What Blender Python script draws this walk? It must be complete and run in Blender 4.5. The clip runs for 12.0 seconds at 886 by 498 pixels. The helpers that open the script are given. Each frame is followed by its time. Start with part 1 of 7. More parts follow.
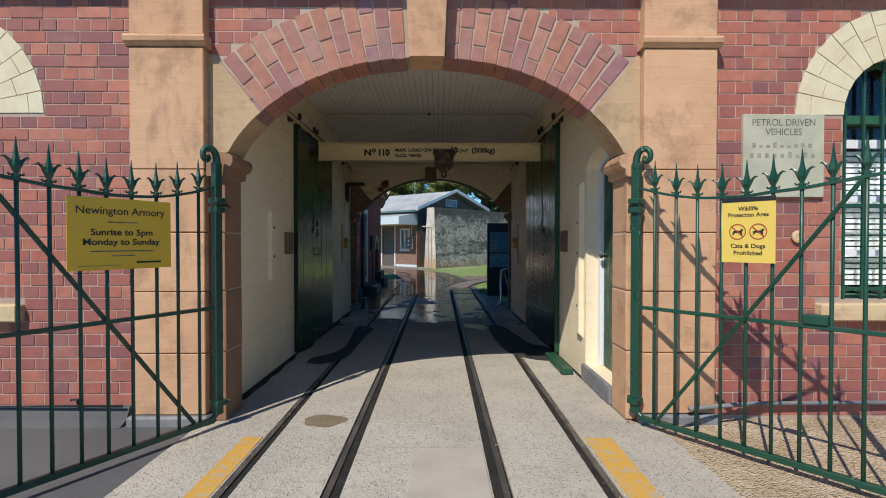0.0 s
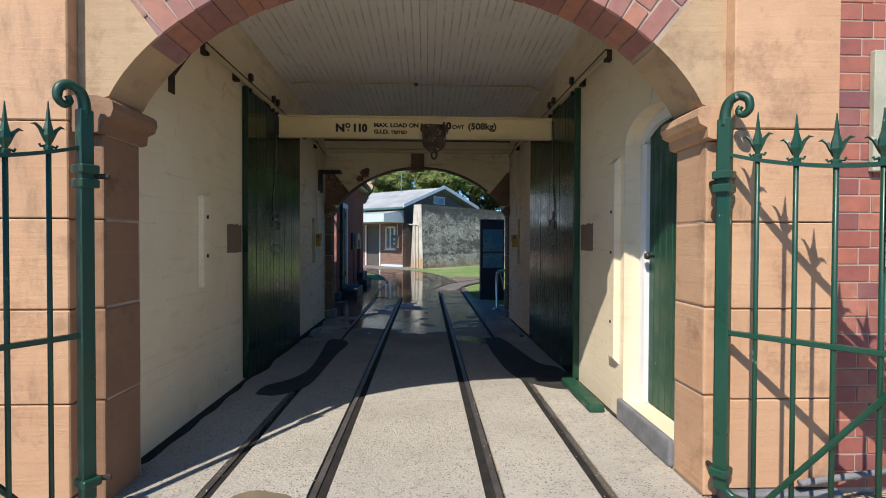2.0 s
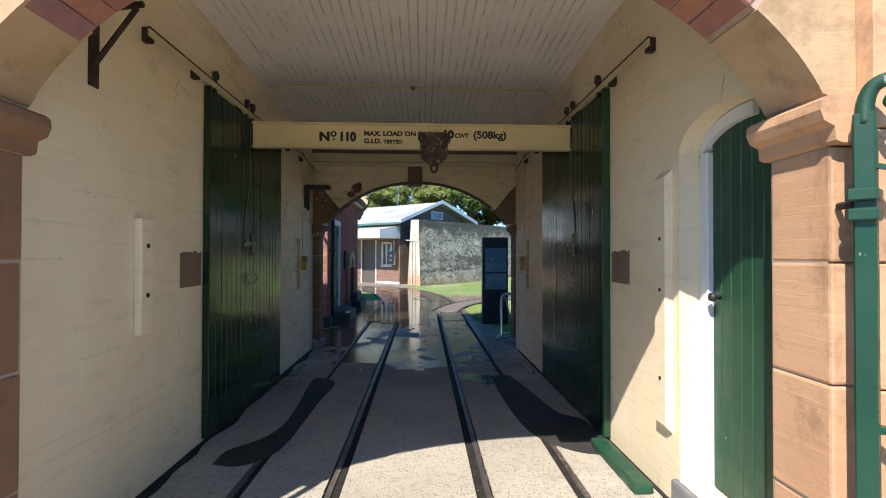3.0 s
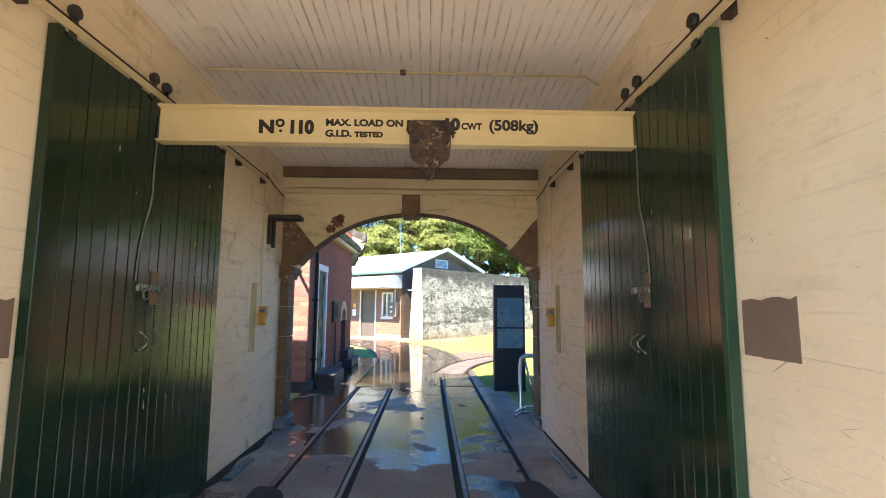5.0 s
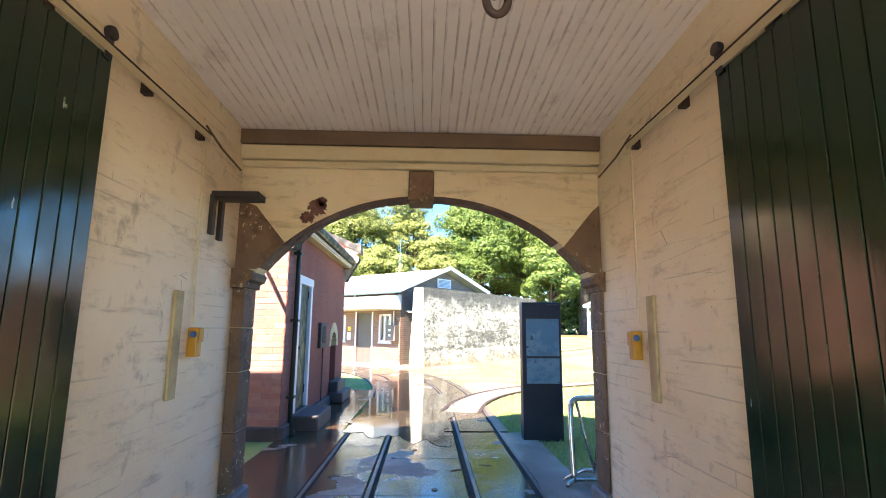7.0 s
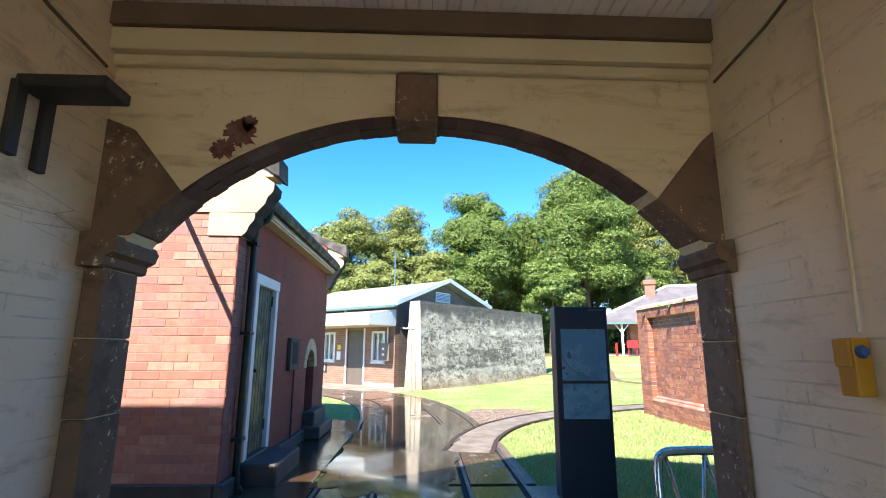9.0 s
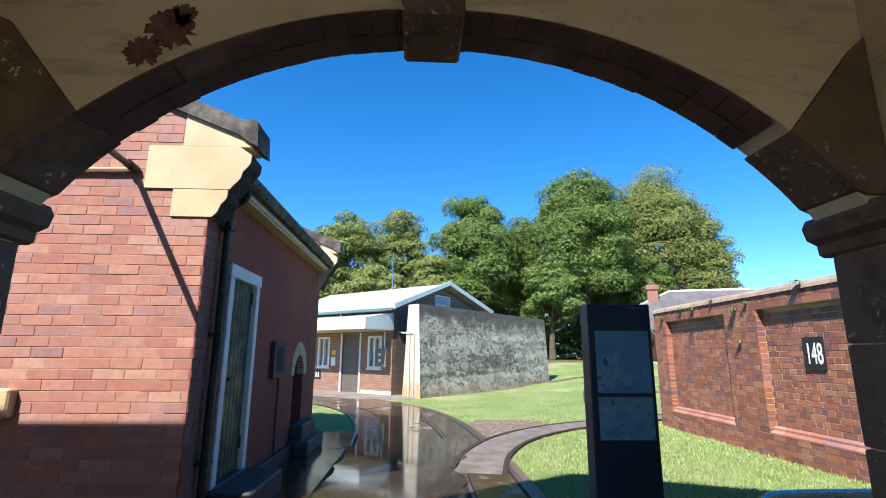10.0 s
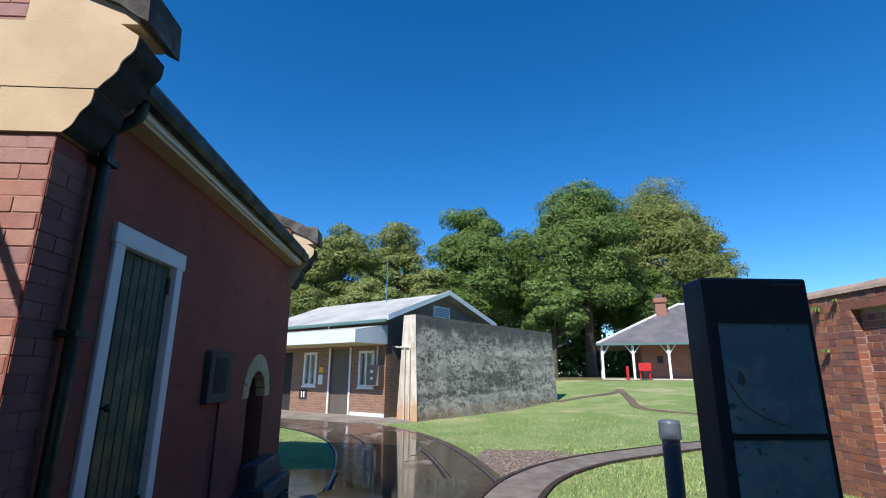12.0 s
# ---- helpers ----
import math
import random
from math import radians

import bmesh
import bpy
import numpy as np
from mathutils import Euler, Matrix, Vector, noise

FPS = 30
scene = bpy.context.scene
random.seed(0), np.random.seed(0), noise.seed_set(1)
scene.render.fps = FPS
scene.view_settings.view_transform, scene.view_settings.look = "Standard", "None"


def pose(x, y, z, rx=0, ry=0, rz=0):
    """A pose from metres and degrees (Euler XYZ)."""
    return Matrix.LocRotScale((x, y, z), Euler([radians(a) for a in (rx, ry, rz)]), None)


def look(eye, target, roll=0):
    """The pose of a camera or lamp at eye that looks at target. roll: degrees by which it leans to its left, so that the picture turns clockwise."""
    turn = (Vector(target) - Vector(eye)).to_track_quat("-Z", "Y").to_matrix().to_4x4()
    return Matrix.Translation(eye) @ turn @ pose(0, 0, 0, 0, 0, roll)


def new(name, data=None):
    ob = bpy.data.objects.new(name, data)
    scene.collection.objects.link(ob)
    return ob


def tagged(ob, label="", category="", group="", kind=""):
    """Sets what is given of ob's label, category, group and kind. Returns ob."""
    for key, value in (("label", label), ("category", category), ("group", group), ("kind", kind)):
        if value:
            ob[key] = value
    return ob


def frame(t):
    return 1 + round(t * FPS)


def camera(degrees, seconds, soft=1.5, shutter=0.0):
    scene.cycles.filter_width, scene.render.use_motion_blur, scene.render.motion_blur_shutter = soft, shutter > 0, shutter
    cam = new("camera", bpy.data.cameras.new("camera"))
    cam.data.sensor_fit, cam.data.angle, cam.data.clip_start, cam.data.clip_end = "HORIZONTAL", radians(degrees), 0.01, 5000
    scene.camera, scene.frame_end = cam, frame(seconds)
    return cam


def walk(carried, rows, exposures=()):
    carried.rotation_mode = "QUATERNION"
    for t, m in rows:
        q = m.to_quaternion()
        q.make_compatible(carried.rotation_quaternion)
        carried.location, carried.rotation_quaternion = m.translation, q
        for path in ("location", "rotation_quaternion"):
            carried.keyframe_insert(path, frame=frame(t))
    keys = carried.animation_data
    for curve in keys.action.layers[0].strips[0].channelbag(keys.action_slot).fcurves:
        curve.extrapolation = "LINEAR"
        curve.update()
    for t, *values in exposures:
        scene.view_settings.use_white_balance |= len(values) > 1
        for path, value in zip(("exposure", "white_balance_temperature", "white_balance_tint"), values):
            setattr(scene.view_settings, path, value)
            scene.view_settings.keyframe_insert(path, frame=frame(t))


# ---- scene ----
cam = camera(84.2, 12.0, 1.0)
PATH = [
    (0, (0.116, -0.95, 1.42), (0.134, 1.049, 1.39), 0.0),
    (0.5, (0.052, -0.673, 1.412), (0.087, 1.327, 1.381), 0.2),
    (1, (0.037, -0.408, 1.394), (0.095, 1.591, 1.365), 0.2),
    (1.5, (0.109, -0.038, 1.398), (0.178, 1.961, 1.364), -0.2),
    (2, (0.095, 0.333, 1.384), (0.167, 2.332, 1.352), 0.2),
    (2.5, (0.059, 0.725, 1.472), (0.136, 2.723, 1.447), 0.1),
    (3, (0.082, 1.16, 1.517), (0.165, 3.158, 1.541), 0.1),
    (3.2, (0.097, 1.319, 1.524), (0.172, 3.316, 1.585), 0.1),
    (5, (0.188, 2.875, 1.511), (0.247, 4.861, 1.743), 0.3),
    (5.5, (0.152, 3.328, 1.515), (0.21, 5.311, 1.775), 0.4),
    (6, (0.165, 3.813, 1.504), (0.225, 5.792, 1.786), 0.4),
    (6.5, (0.066, 4.269, 1.487), (0.133, 6.245, 1.789), 0.3),
    (7, (0.013, 4.797, 1.497), (0.079, 6.77, 1.823), 0.5),
    (9, (0.003, 6.701, 1.453), (0.081, 8.659, 1.854), 0.2),
    (9.5, (-0.062, 7.149, 1.458), (0.019, 9.104, 1.869), 0.4),
    (10, (-0.077, 7.606, 1.447), (0.012, 9.559, 1.871), 0.4),
    (10.5, (-0.05, 8.101, 1.462), (0.043, 10.049, 1.905), 0.2),
    (11, (-0.08, 8.541, 1.453), (0.016, 10.484, 1.917), 0.2),
    (11.5, (-0.054, 8.975, 1.417), (0.042, 10.914, 1.897), 0.4),
    (12, (-0.071, 9.468, 1.418), (0.03, 11.404, 1.909), 0.2),
]
EXPOSURES = [(0.0, 0.0, 6500, 10), (2.0, 0.32, 6500, 11), (3.0, 0.85, 6700, 12), (5.0, 2.25, 7700, 18), (7.0, 2.85, 7800, 20), (9.0, 1.88, 7100, 15), (10.0, 1.1, 6700, 12), (10.6, 0.7, 6500, 11), (12.0, 0.48, 6500, 13)]
walk(cam, [(t, look(eye, target, roll)) for t, eye, target, roll in PATH], EXPOSURES)


# ---- world and sun ----
SUN_FROM = Vector((-0.46, -0.80, 1.0)).normalized()
world = bpy.data.worlds.new("sky")
scene.world = world
world.use_nodes = True
wn = world.node_tree.nodes
sky = wn.new("ShaderNodeTexSky")
sky.sky_type = "NISHITA"
sky.sun_disc = False
sky.sun_elevation = math.asin(SUN_FROM.z)
sky.sun_rotation = math.atan2(SUN_FROM.x, SUN_FROM.y)
sky.air_density, sky.dust_density, sky.ozone_density = 0.8, 0.0, 5.0
wn["Background"].inputs[1].default_value = 0.135
vivid = wn.new("ShaderNodeHueSaturation")
vivid.inputs["Saturation"].default_value = 1.3
world.node_tree.links.new(sky.outputs[0], vivid.inputs["Color"])
world.node_tree.links.new(vivid.outputs[0], wn["Background"].inputs[0])
sun = new("sun", bpy.data.lights.new("sun", "SUN"))
sun.data.energy, sun.data.angle, sun.data.color = 4.8, radians(0.53), (1.0, 0.95, 0.87)
sun.matrix_world = look(SUN_FROM * 60, (0, 0, 0))


# ---- materials ----
class Nodes:
    """A small builder for node materials on world positions."""

    def __init__(self, name):
        self.m = bpy.data.materials.new(name)
        self.m.use_nodes = True
        self.t = self.m.node_tree
        self.b = self.t.nodes["Principled BSDF"]
        self.pos = self.t.nodes.new("ShaderNodeNewGeometry").outputs["Position"]

    def put(self, a, b):
        self.t.links.new(a, b)
        return self

    def set(self, socket, value):
        s = self.b.inputs[socket]
        if isinstance(value, (int, float)):
            s.default_value = value
        elif isinstance(value, tuple):
            s.default_value = (*value, 1) if len(value) == 3 else value
        else:
            self.put(value, s)
        return self

    def scaled(self, sx, sy, sz, source=None):
        n = self.t.nodes.new("ShaderNodeVectorMath")
        n.operation = "MULTIPLY"
        self.put(source or self.pos, n.inputs[0])
        n.inputs[1].default_value = (sx, sy, sz)
        return n.outputs[0]

    def noise(self, scale, detail=4.0, rough=0.6, source=None, distortion=0.0):
        n = self.t.nodes.new("ShaderNodeTexNoise")
        n.inputs["Scale"].default_value, n.inputs["Detail"].default_value = scale, detail
        n.inputs["Roughness"].default_value, n.inputs["Distortion"].default_value = rough, distortion
        self.put(source or self.pos, n.inputs["Vector"])
        return n.outputs["Fac"]

    def voronoi(self, scale, feature="F1", source=None):
        n = self.t.nodes.new("ShaderNodeTexVoronoi")
        n.feature = feature
        n.inputs["Scale"].default_value = scale
        self.put(source or self.pos, n.inputs["Vector"])
        return n.outputs["Distance"]

    def ramp(self, fac, lo, hi, a=0.0, b=1.0):
        n = self.t.nodes.new("ShaderNodeMapRange")
        n.interpolation_type = "SMOOTHSTEP"
        for i, v in enumerate((lo, hi, a, b)):
            n.inputs[1 + i].default_value = v
        self.put(fac, n.inputs[0])
        return n.outputs[0]

    def math(self, op, a, b):
        n = self.t.nodes.new("ShaderNodeMath")
        n.operation = op
        for i, v in enumerate((a, b)):
            if isinstance(v, (int, float)):
                n.inputs[i].default_value = v
            else:
                self.put(v, n.inputs[i])
        return n.outputs[0]

    def mix(self, fac, a, b, blend="MIX"):
        n = self.t.nodes.new("ShaderNodeMix")
        n.data_type, n.blend_type = "RGBA", blend
        for i, v in ((0, fac), (6, a), (7, b)):
            if isinstance(v, (int, float)):
                n.inputs[i].default_value = v
            elif isinstance(v, tuple):
                n.inputs[i].default_value = (*v, 1)
            else:
                self.put(v, n.inputs[i])
        return n.outputs[2]

    def axes(self):
        n = self.t.nodes.new("ShaderNodeSeparateXYZ")
        self.put(self.pos, n.inputs[0])
        return n.outputs

    def joined(self, a, b):
        n = self.t.nodes.new("ShaderNodeCombineXYZ")
        self.put(a, n.inputs[0]).put(b, n.inputs[1])
        return n.outputs[0]

    def bricks(self, vec, width, height, mortar, a, b, m):
        n = self.t.nodes.new("ShaderNodeTexBrick")
        for k, v in (("Scale", 1.0), ("Brick Width", width), ("Row Height", height), ("Mortar Size", mortar), ("Mortar Smooth", 0.3), ("Bias", 0.0)):
            n.inputs[k].default_value = v
        for k, v in (("Color1", a), ("Color2", b), ("Mortar", m)):
            n.inputs[k].default_value = (*v, 1)
        self.put(vec, n.inputs["Vector"])
        return n.outputs

    def bump(self, height, strength, distance=0.01):
        n = self.t.nodes.new("ShaderNodeBump")
        n.inputs["Strength"].default_value, n.inputs["Distance"].default_value = strength, distance
        self.put(height, n.inputs["Height"])
        old = self.b.inputs["Normal"]
        if old.links:
            self.put(old.links[0].from_socket, n.inputs["Normal"])
        self.put(n.outputs[0], old)
        return self

    def random(self):
        return self.t.nodes.new("ShaderNodeObjectInfo").outputs["Random"]

    def island(self):
        return self.t.nodes.new("ShaderNodeNewGeometry").outputs["Random Per Island"]


def plain(name, a, b, rough=0.7, big=1.5, small=40.0, bump=0.3, metal=0.0, grain=0.25, dist=0.004):
    """Two tones that drift at a large scale, with fine grain and relief."""
    k = Nodes(name)
    tone = k.mix(k.ramp(k.noise(big, 5), 0.35, 0.68), a, b)
    fine = k.noise(small, 3)
    col = k.mix(grain, tone, k.mix(fine, (0.25, 0.25, 0.25), (1.0, 1.0, 1.0)), "MULTIPLY")
    k.set("Base Color", col).set("Metallic", metal)
    k.set("Roughness", k.ramp(fine, 0.2, 0.8, max(rough - 0.1, 0.02), min(rough + 0.1, 1.0)))
    if bump:
        k.bump(fine, bump, dist)
    return k.m


def brick_mat(name, tones, island=False, rough=0.75):
    """Fired brick: the tone varies from piece to piece, with speckle and pitting."""
    k = Nodes(name)
    r = k.island() if island else k.random()
    n = k.t.nodes.new("ShaderNodeValToRGB")
    n.color_ramp.interpolation = "LINEAR"
    e = n.color_ramp.elements
    while len(e) < len(tones):
        e.new(0.5)
    for i, c in enumerate(tones):
        e[i].position, e[i].color = i / (len(tones) - 1), (*c, 1)
    k.put(r, n.inputs[0])
    mottled = k.mix(k.ramp(k.noise(14, 4), 0.3, 0.75, 0.0, 0.35), n.outputs[0], (0.16, 0.07, 0.06))
    dusty = k.mix(k.ramp(k.noise(3.0, 5), 0.5, 0.8, 0.0, 0.3), mottled, (0.45, 0.33, 0.27))
    fine = k.noise(120, 3)
    k.set("Base Color", k.mix(0.3, dusty, k.mix(fine, (0.4, 0.4, 0.4), (1.0, 1.0, 1.0)), "MULTIPLY"))
    k.set("Roughness", rough).bump(fine, 0.35, 0.004).bump(k.noise(25, 2), 0.3, 0.006)
    return k.m


def painted_brick(name, axis, paint, worn, dirt, rough=0.6, courses=1.0):
    """Brickwork under old paint: the courses show through, with cracks and grime."""
    k = Nodes(name)
    x, y, z = k.axes()
    out = k.bricks(k.joined((x, y)[axis], z), 1.35, 0.088, 0.006, (1, 1, 1), (0.9, 0.9, 0.9), (0.0, 0.0, 0.0))
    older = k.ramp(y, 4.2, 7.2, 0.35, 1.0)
    streak = k.noise(1.0, 6, 0.7, k.scaled(2.0, 2.0, 9.0))
    crack = k.ramp(k.voronoi(1.0, "DISTANCE_TO_EDGE", k.scaled(0.8, 0.8, 6.0)), 0.0, 0.006, 1.0, 0.0)
    gate = k.ramp(k.noise(1.3, 4), 0.56, 0.64)
    tone = k.mix(k.ramp(k.noise(0.9, 5), 0.35, 0.7), paint, worn)
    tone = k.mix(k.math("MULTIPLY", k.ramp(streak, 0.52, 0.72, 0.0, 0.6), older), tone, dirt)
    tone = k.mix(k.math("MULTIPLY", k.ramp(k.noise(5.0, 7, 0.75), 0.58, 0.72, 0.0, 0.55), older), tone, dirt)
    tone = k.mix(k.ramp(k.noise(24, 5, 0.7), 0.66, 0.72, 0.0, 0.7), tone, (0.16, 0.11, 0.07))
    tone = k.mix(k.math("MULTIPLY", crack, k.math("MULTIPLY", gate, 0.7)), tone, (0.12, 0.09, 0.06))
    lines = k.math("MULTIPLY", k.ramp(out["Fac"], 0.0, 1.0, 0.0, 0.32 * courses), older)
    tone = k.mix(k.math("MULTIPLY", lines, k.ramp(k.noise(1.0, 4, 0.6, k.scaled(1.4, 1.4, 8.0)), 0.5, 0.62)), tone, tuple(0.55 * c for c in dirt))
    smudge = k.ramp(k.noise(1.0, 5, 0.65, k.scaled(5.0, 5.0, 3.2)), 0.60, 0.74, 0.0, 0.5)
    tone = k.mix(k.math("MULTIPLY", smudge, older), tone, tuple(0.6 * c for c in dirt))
    k.set("Base Color", tone).set("Roughness", rough)
    k.bump(k.ramp(out["Fac"], 0.0, 1.0, 1.0, 0.0), 0.16 * courses, 0.004).bump(k.noise(30, 4), 0.25, 0.006).bump(k.noise(5, 4), 0.25, 0.012)
    return k.m


def far_brick(name, a, b, mortar, axis=None):
    """Brickwork of far buildings, courses along the wall's own length."""
    k = Nodes(name)
    co = k.t.nodes.new("ShaderNodeTexCoord").outputs["Object"]
    sep = k.t.nodes.new("ShaderNodeSeparateXYZ")
    k.put(co, sep.inputs[0])
    along = k.math("ADD", sep.outputs[0], sep.outputs[1])
    out = k.bricks(k.joined(along, sep.outputs[2]), 0.24, 0.086, 0.006, a, b, mortar)
    k.set("Base Color", k.mix(k.ramp(k.noise(1.2, 5), 0.45, 0.75, 0.0, 0.35), out["Color"], tuple(0.6 * c for c in a)))
    k.set("Roughness", 0.8).bump(k.ramp(out["Fac"], 0, 1, 1.0, 0.0), 0.4, 0.006)
    return k.m


def sandstone_mat(name, a, b, dark):
    k = Nodes(name)
    band = k.noise(1.0, 5, 0.6, k.scaled(1.2, 1.2, 18.0), 0.8)
    tone = k.mix(k.ramp(k.noise(1.6, 4), 0.3, 0.7), a, b)
    tone = k.mix(k.ramp(band, 0.45, 0.75, 0.0, 0.14), tone, dark)
    tone = k.mix(k.math("MULTIPLY", k.random(), 0.22), tone, dark)
    stain = k.ramp(k.noise(1.0, 6, 0.7, k.scaled(3.0, 3.0, 0.9)), 0.52, 0.72, 0.0, 0.6)
    tone = k.mix(stain, tone, (0.17, 0.10, 0.06))
    weather = k.ramp(k.noise(2.4, 8, 0.75), 0.50, 0.66, 0.0, 0.45)
    tone = k.mix(weather, tone, tuple(0.5 * c for c in dark))
    fine = k.noise(160, 2)
    k.set("Base Color", k.mix(0.15, tone, k.mix(fine, (0.4, 0.4, 0.4), (1, 1, 1)), "MULTIPLY"))
    k.set("Roughness", 0.85).bump(fine, 0.3, 0.003).bump(band, 0.4, 0.010).bump(k.noise(9, 6, 0.7), 0.35, 0.012)
    return k.m


def concrete_mat():
    """Old exposed-aggregate concrete, dry near the street and wet beyond the passage."""
    k = Nodes("track_concrete")
    x, y, z = k.axes()
    speck = k.voronoi(48)
    big = k.noise(1.1, 6, 0.65)
    tone = k.mix(k.ramp(big, 0.35, 0.7), (0.47, 0.43, 0.36), (0.36, 0.33, 0.28))
    tone = k.mix(k.math("MULTIPLY", k.random(), 0.35), tone, (0.40, 0.35, 0.27))
    tone = k.mix(k.math("MULTIPLY", k.ramp(speck, 0.12, 0.30, 1.0, 0.0), k.ramp(k.noise(2.6, 5), 0.30, 0.52)), tone, (0.07, 0.06, 0.05))
    tone = k.mix(k.ramp(k.noise(0.5, 5), 0.55, 0.75, 0.0, 0.4), tone, (0.25, 0.2, 0.15))
    tone = k.mix(k.ramp(k.voronoi(30), 0.08, 0.2, 0.6, 0.0), tone, (0.64, 0.60, 0.52))
    tone = k.mix(k.ramp(k.noise(22, 4, 0.7), 0.52, 0.7, 0.0, 0.6), tone, (0.20, 0.175, 0.145))
    # Blotchily darker from the middle of the passage onward.
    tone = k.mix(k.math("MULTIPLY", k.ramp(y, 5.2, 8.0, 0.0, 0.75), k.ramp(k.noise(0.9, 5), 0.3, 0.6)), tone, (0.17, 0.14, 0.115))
    tone = k.mix(k.ramp(k.noise(7.0, 6, 0.75), 0.56, 0.70, 0.0, 0.5), tone, (0.22, 0.19, 0.15))
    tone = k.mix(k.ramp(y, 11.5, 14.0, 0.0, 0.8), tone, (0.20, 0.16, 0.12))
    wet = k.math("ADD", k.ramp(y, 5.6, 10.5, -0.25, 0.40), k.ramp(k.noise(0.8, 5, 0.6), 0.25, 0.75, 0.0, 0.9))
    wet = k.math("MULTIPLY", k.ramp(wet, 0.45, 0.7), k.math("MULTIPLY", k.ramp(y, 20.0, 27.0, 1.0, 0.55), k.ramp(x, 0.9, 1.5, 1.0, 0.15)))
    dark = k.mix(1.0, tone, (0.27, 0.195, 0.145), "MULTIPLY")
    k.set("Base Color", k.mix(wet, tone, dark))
    film = k.math("MULTIPLY", wet, k.ramp(k.noise(1.1, 7, 0.72), 0.38, 0.52))
    k.set("Roughness", k.math("SUBTRACT", k.ramp(wet, 0.0, 1.0, 0.82, 0.24), k.math("MULTIPLY", film, 0.19)))
    dry = k.ramp(wet, 0.0, 1.0, 1.0, 0.12)
    k.bump(k.math("MULTIPLY", k.noise(140, 3), dry), 0.5, 0.006)
    k.bump(k.math("MULTIPLY", k.voronoi(60), dry), 0.5, 0.006)
    k.bump(k.noise(6, 3), 0.06, 0.01)
    return k.m


def bunker_mat():
    k = Nodes("weathered_concrete")
    x, y, z = k.axes()
    blot = k.noise(1.25, 8, 0.78, k.scaled(1.0, 1.0, 1.5))
    drip = k.noise(1.0, 6, 0.7, k.scaled(2.6, 2.6, 0.25))
    layer = k.noise(1.0, 4, 0.6, k.scaled(0.15, 0.15, 1.9))
    tone = k.mix(k.ramp(blot, 0.4, 0.6), (0.28, 0.255, 0.215), (0.64, 0.58, 0.48))
    tone = k.mix(k.ramp(k.math("ADD", k.math("MULTIPLY", blot, 0.6), k.math("MULTIPLY", layer, 0.5)), 0.55, 0.63, 0.0, 0.85), tone, (0.07, 0.063, 0.055))
    tone = k.mix(k.ramp(drip, 0.55, 0.72, 0.0, 0.5), tone, (0.11, 0.10, 0.085))
    tone = k.mix(k.ramp(k.noise(3.0, 6, 0.7), 0.57, 0.66, 0.0, 0.6), tone, (0.58, 0.55, 0.49))
    mould = k.math("MULTIPLY", k.ramp(k.noise(4.2, 8, 0.8, k.scaled(1.0, 1.0, 1.3)), 0.47, 0.57), k.ramp(k.noise(0.9, 5, 0.7, k.scaled(1.0, 1.0, 2.2)), 0.40, 0.56))
    tone = k.mix(k.math("MULTIPLY", mould, 0.85), tone, (0.05, 0.045, 0.038))
    chalk = k.math("MULTIPLY", k.ramp(k.noise(1.7, 7, 0.75, k.scaled(0.7, 0.7, 2.4)), 0.52, 0.60), k.ramp(k.noise(14, 5, 0.7), 0.40, 0.56))
    tone = k.mix(k.math("MULTIPLY", chalk, 0.75), tone, (0.66, 0.61, 0.52))
    tone = k.mix(k.ramp(k.noise(9.0, 6, 0.8), 0.58, 0.68, 0.0, 0.55), tone, (0.55, 0.51, 0.45))
    top = k.ramp(k.math("ADD", z, k.math("MULTIPLY", k.noise(1.4, 5), 1.5)), 3.2, 3.75, 0.0, 0.85)
    tone = k.mix(top, tone, (0.06, 0.058, 0.055))
    rust = k.ramp(k.math("ADD", z, k.math("MULTIPLY", k.noise(2.0, 5), -0.9)), -0.35, 0.1, 0.45, 0.0)
    tone = k.mix(rust, tone, (0.33, 0.20, 0.10))
    k.set("Base Color", tone).set("Roughness", 0.9)
    k.bump(k.noise(18, 6, 0.7), 0.5, 0.02).bump(layer, 0.3, 0.03)
    return k.m


def gloss_paint(name, a, b, rough=0.16, chip=(0.35, 0.38, 0.33), chips=0.72):
    """Old gloss paint with brush marks and small chips."""
    k = Nodes(name)
    tone = k.mix(k.ramp(k.noise(1.3, 5), 0.3, 0.7), a, b)
    mask = k.ramp(k.noise(16, 5, 0.6, k.scaled(1.0, 1.0, 0.35)), chips, chips + 0.03)
    k.set("Base Color", k.mix(mask, tone, chip))
    k.set("Roughness", k.ramp(k.noise(4, 4), 0.3, 0.7, rough * 0.75, rough * 1.6))
    k.bump(k.noise(1.0, 3, 0.5, k.scaled(60, 60, 2.0)), 0.10, 0.003)
    return k.m


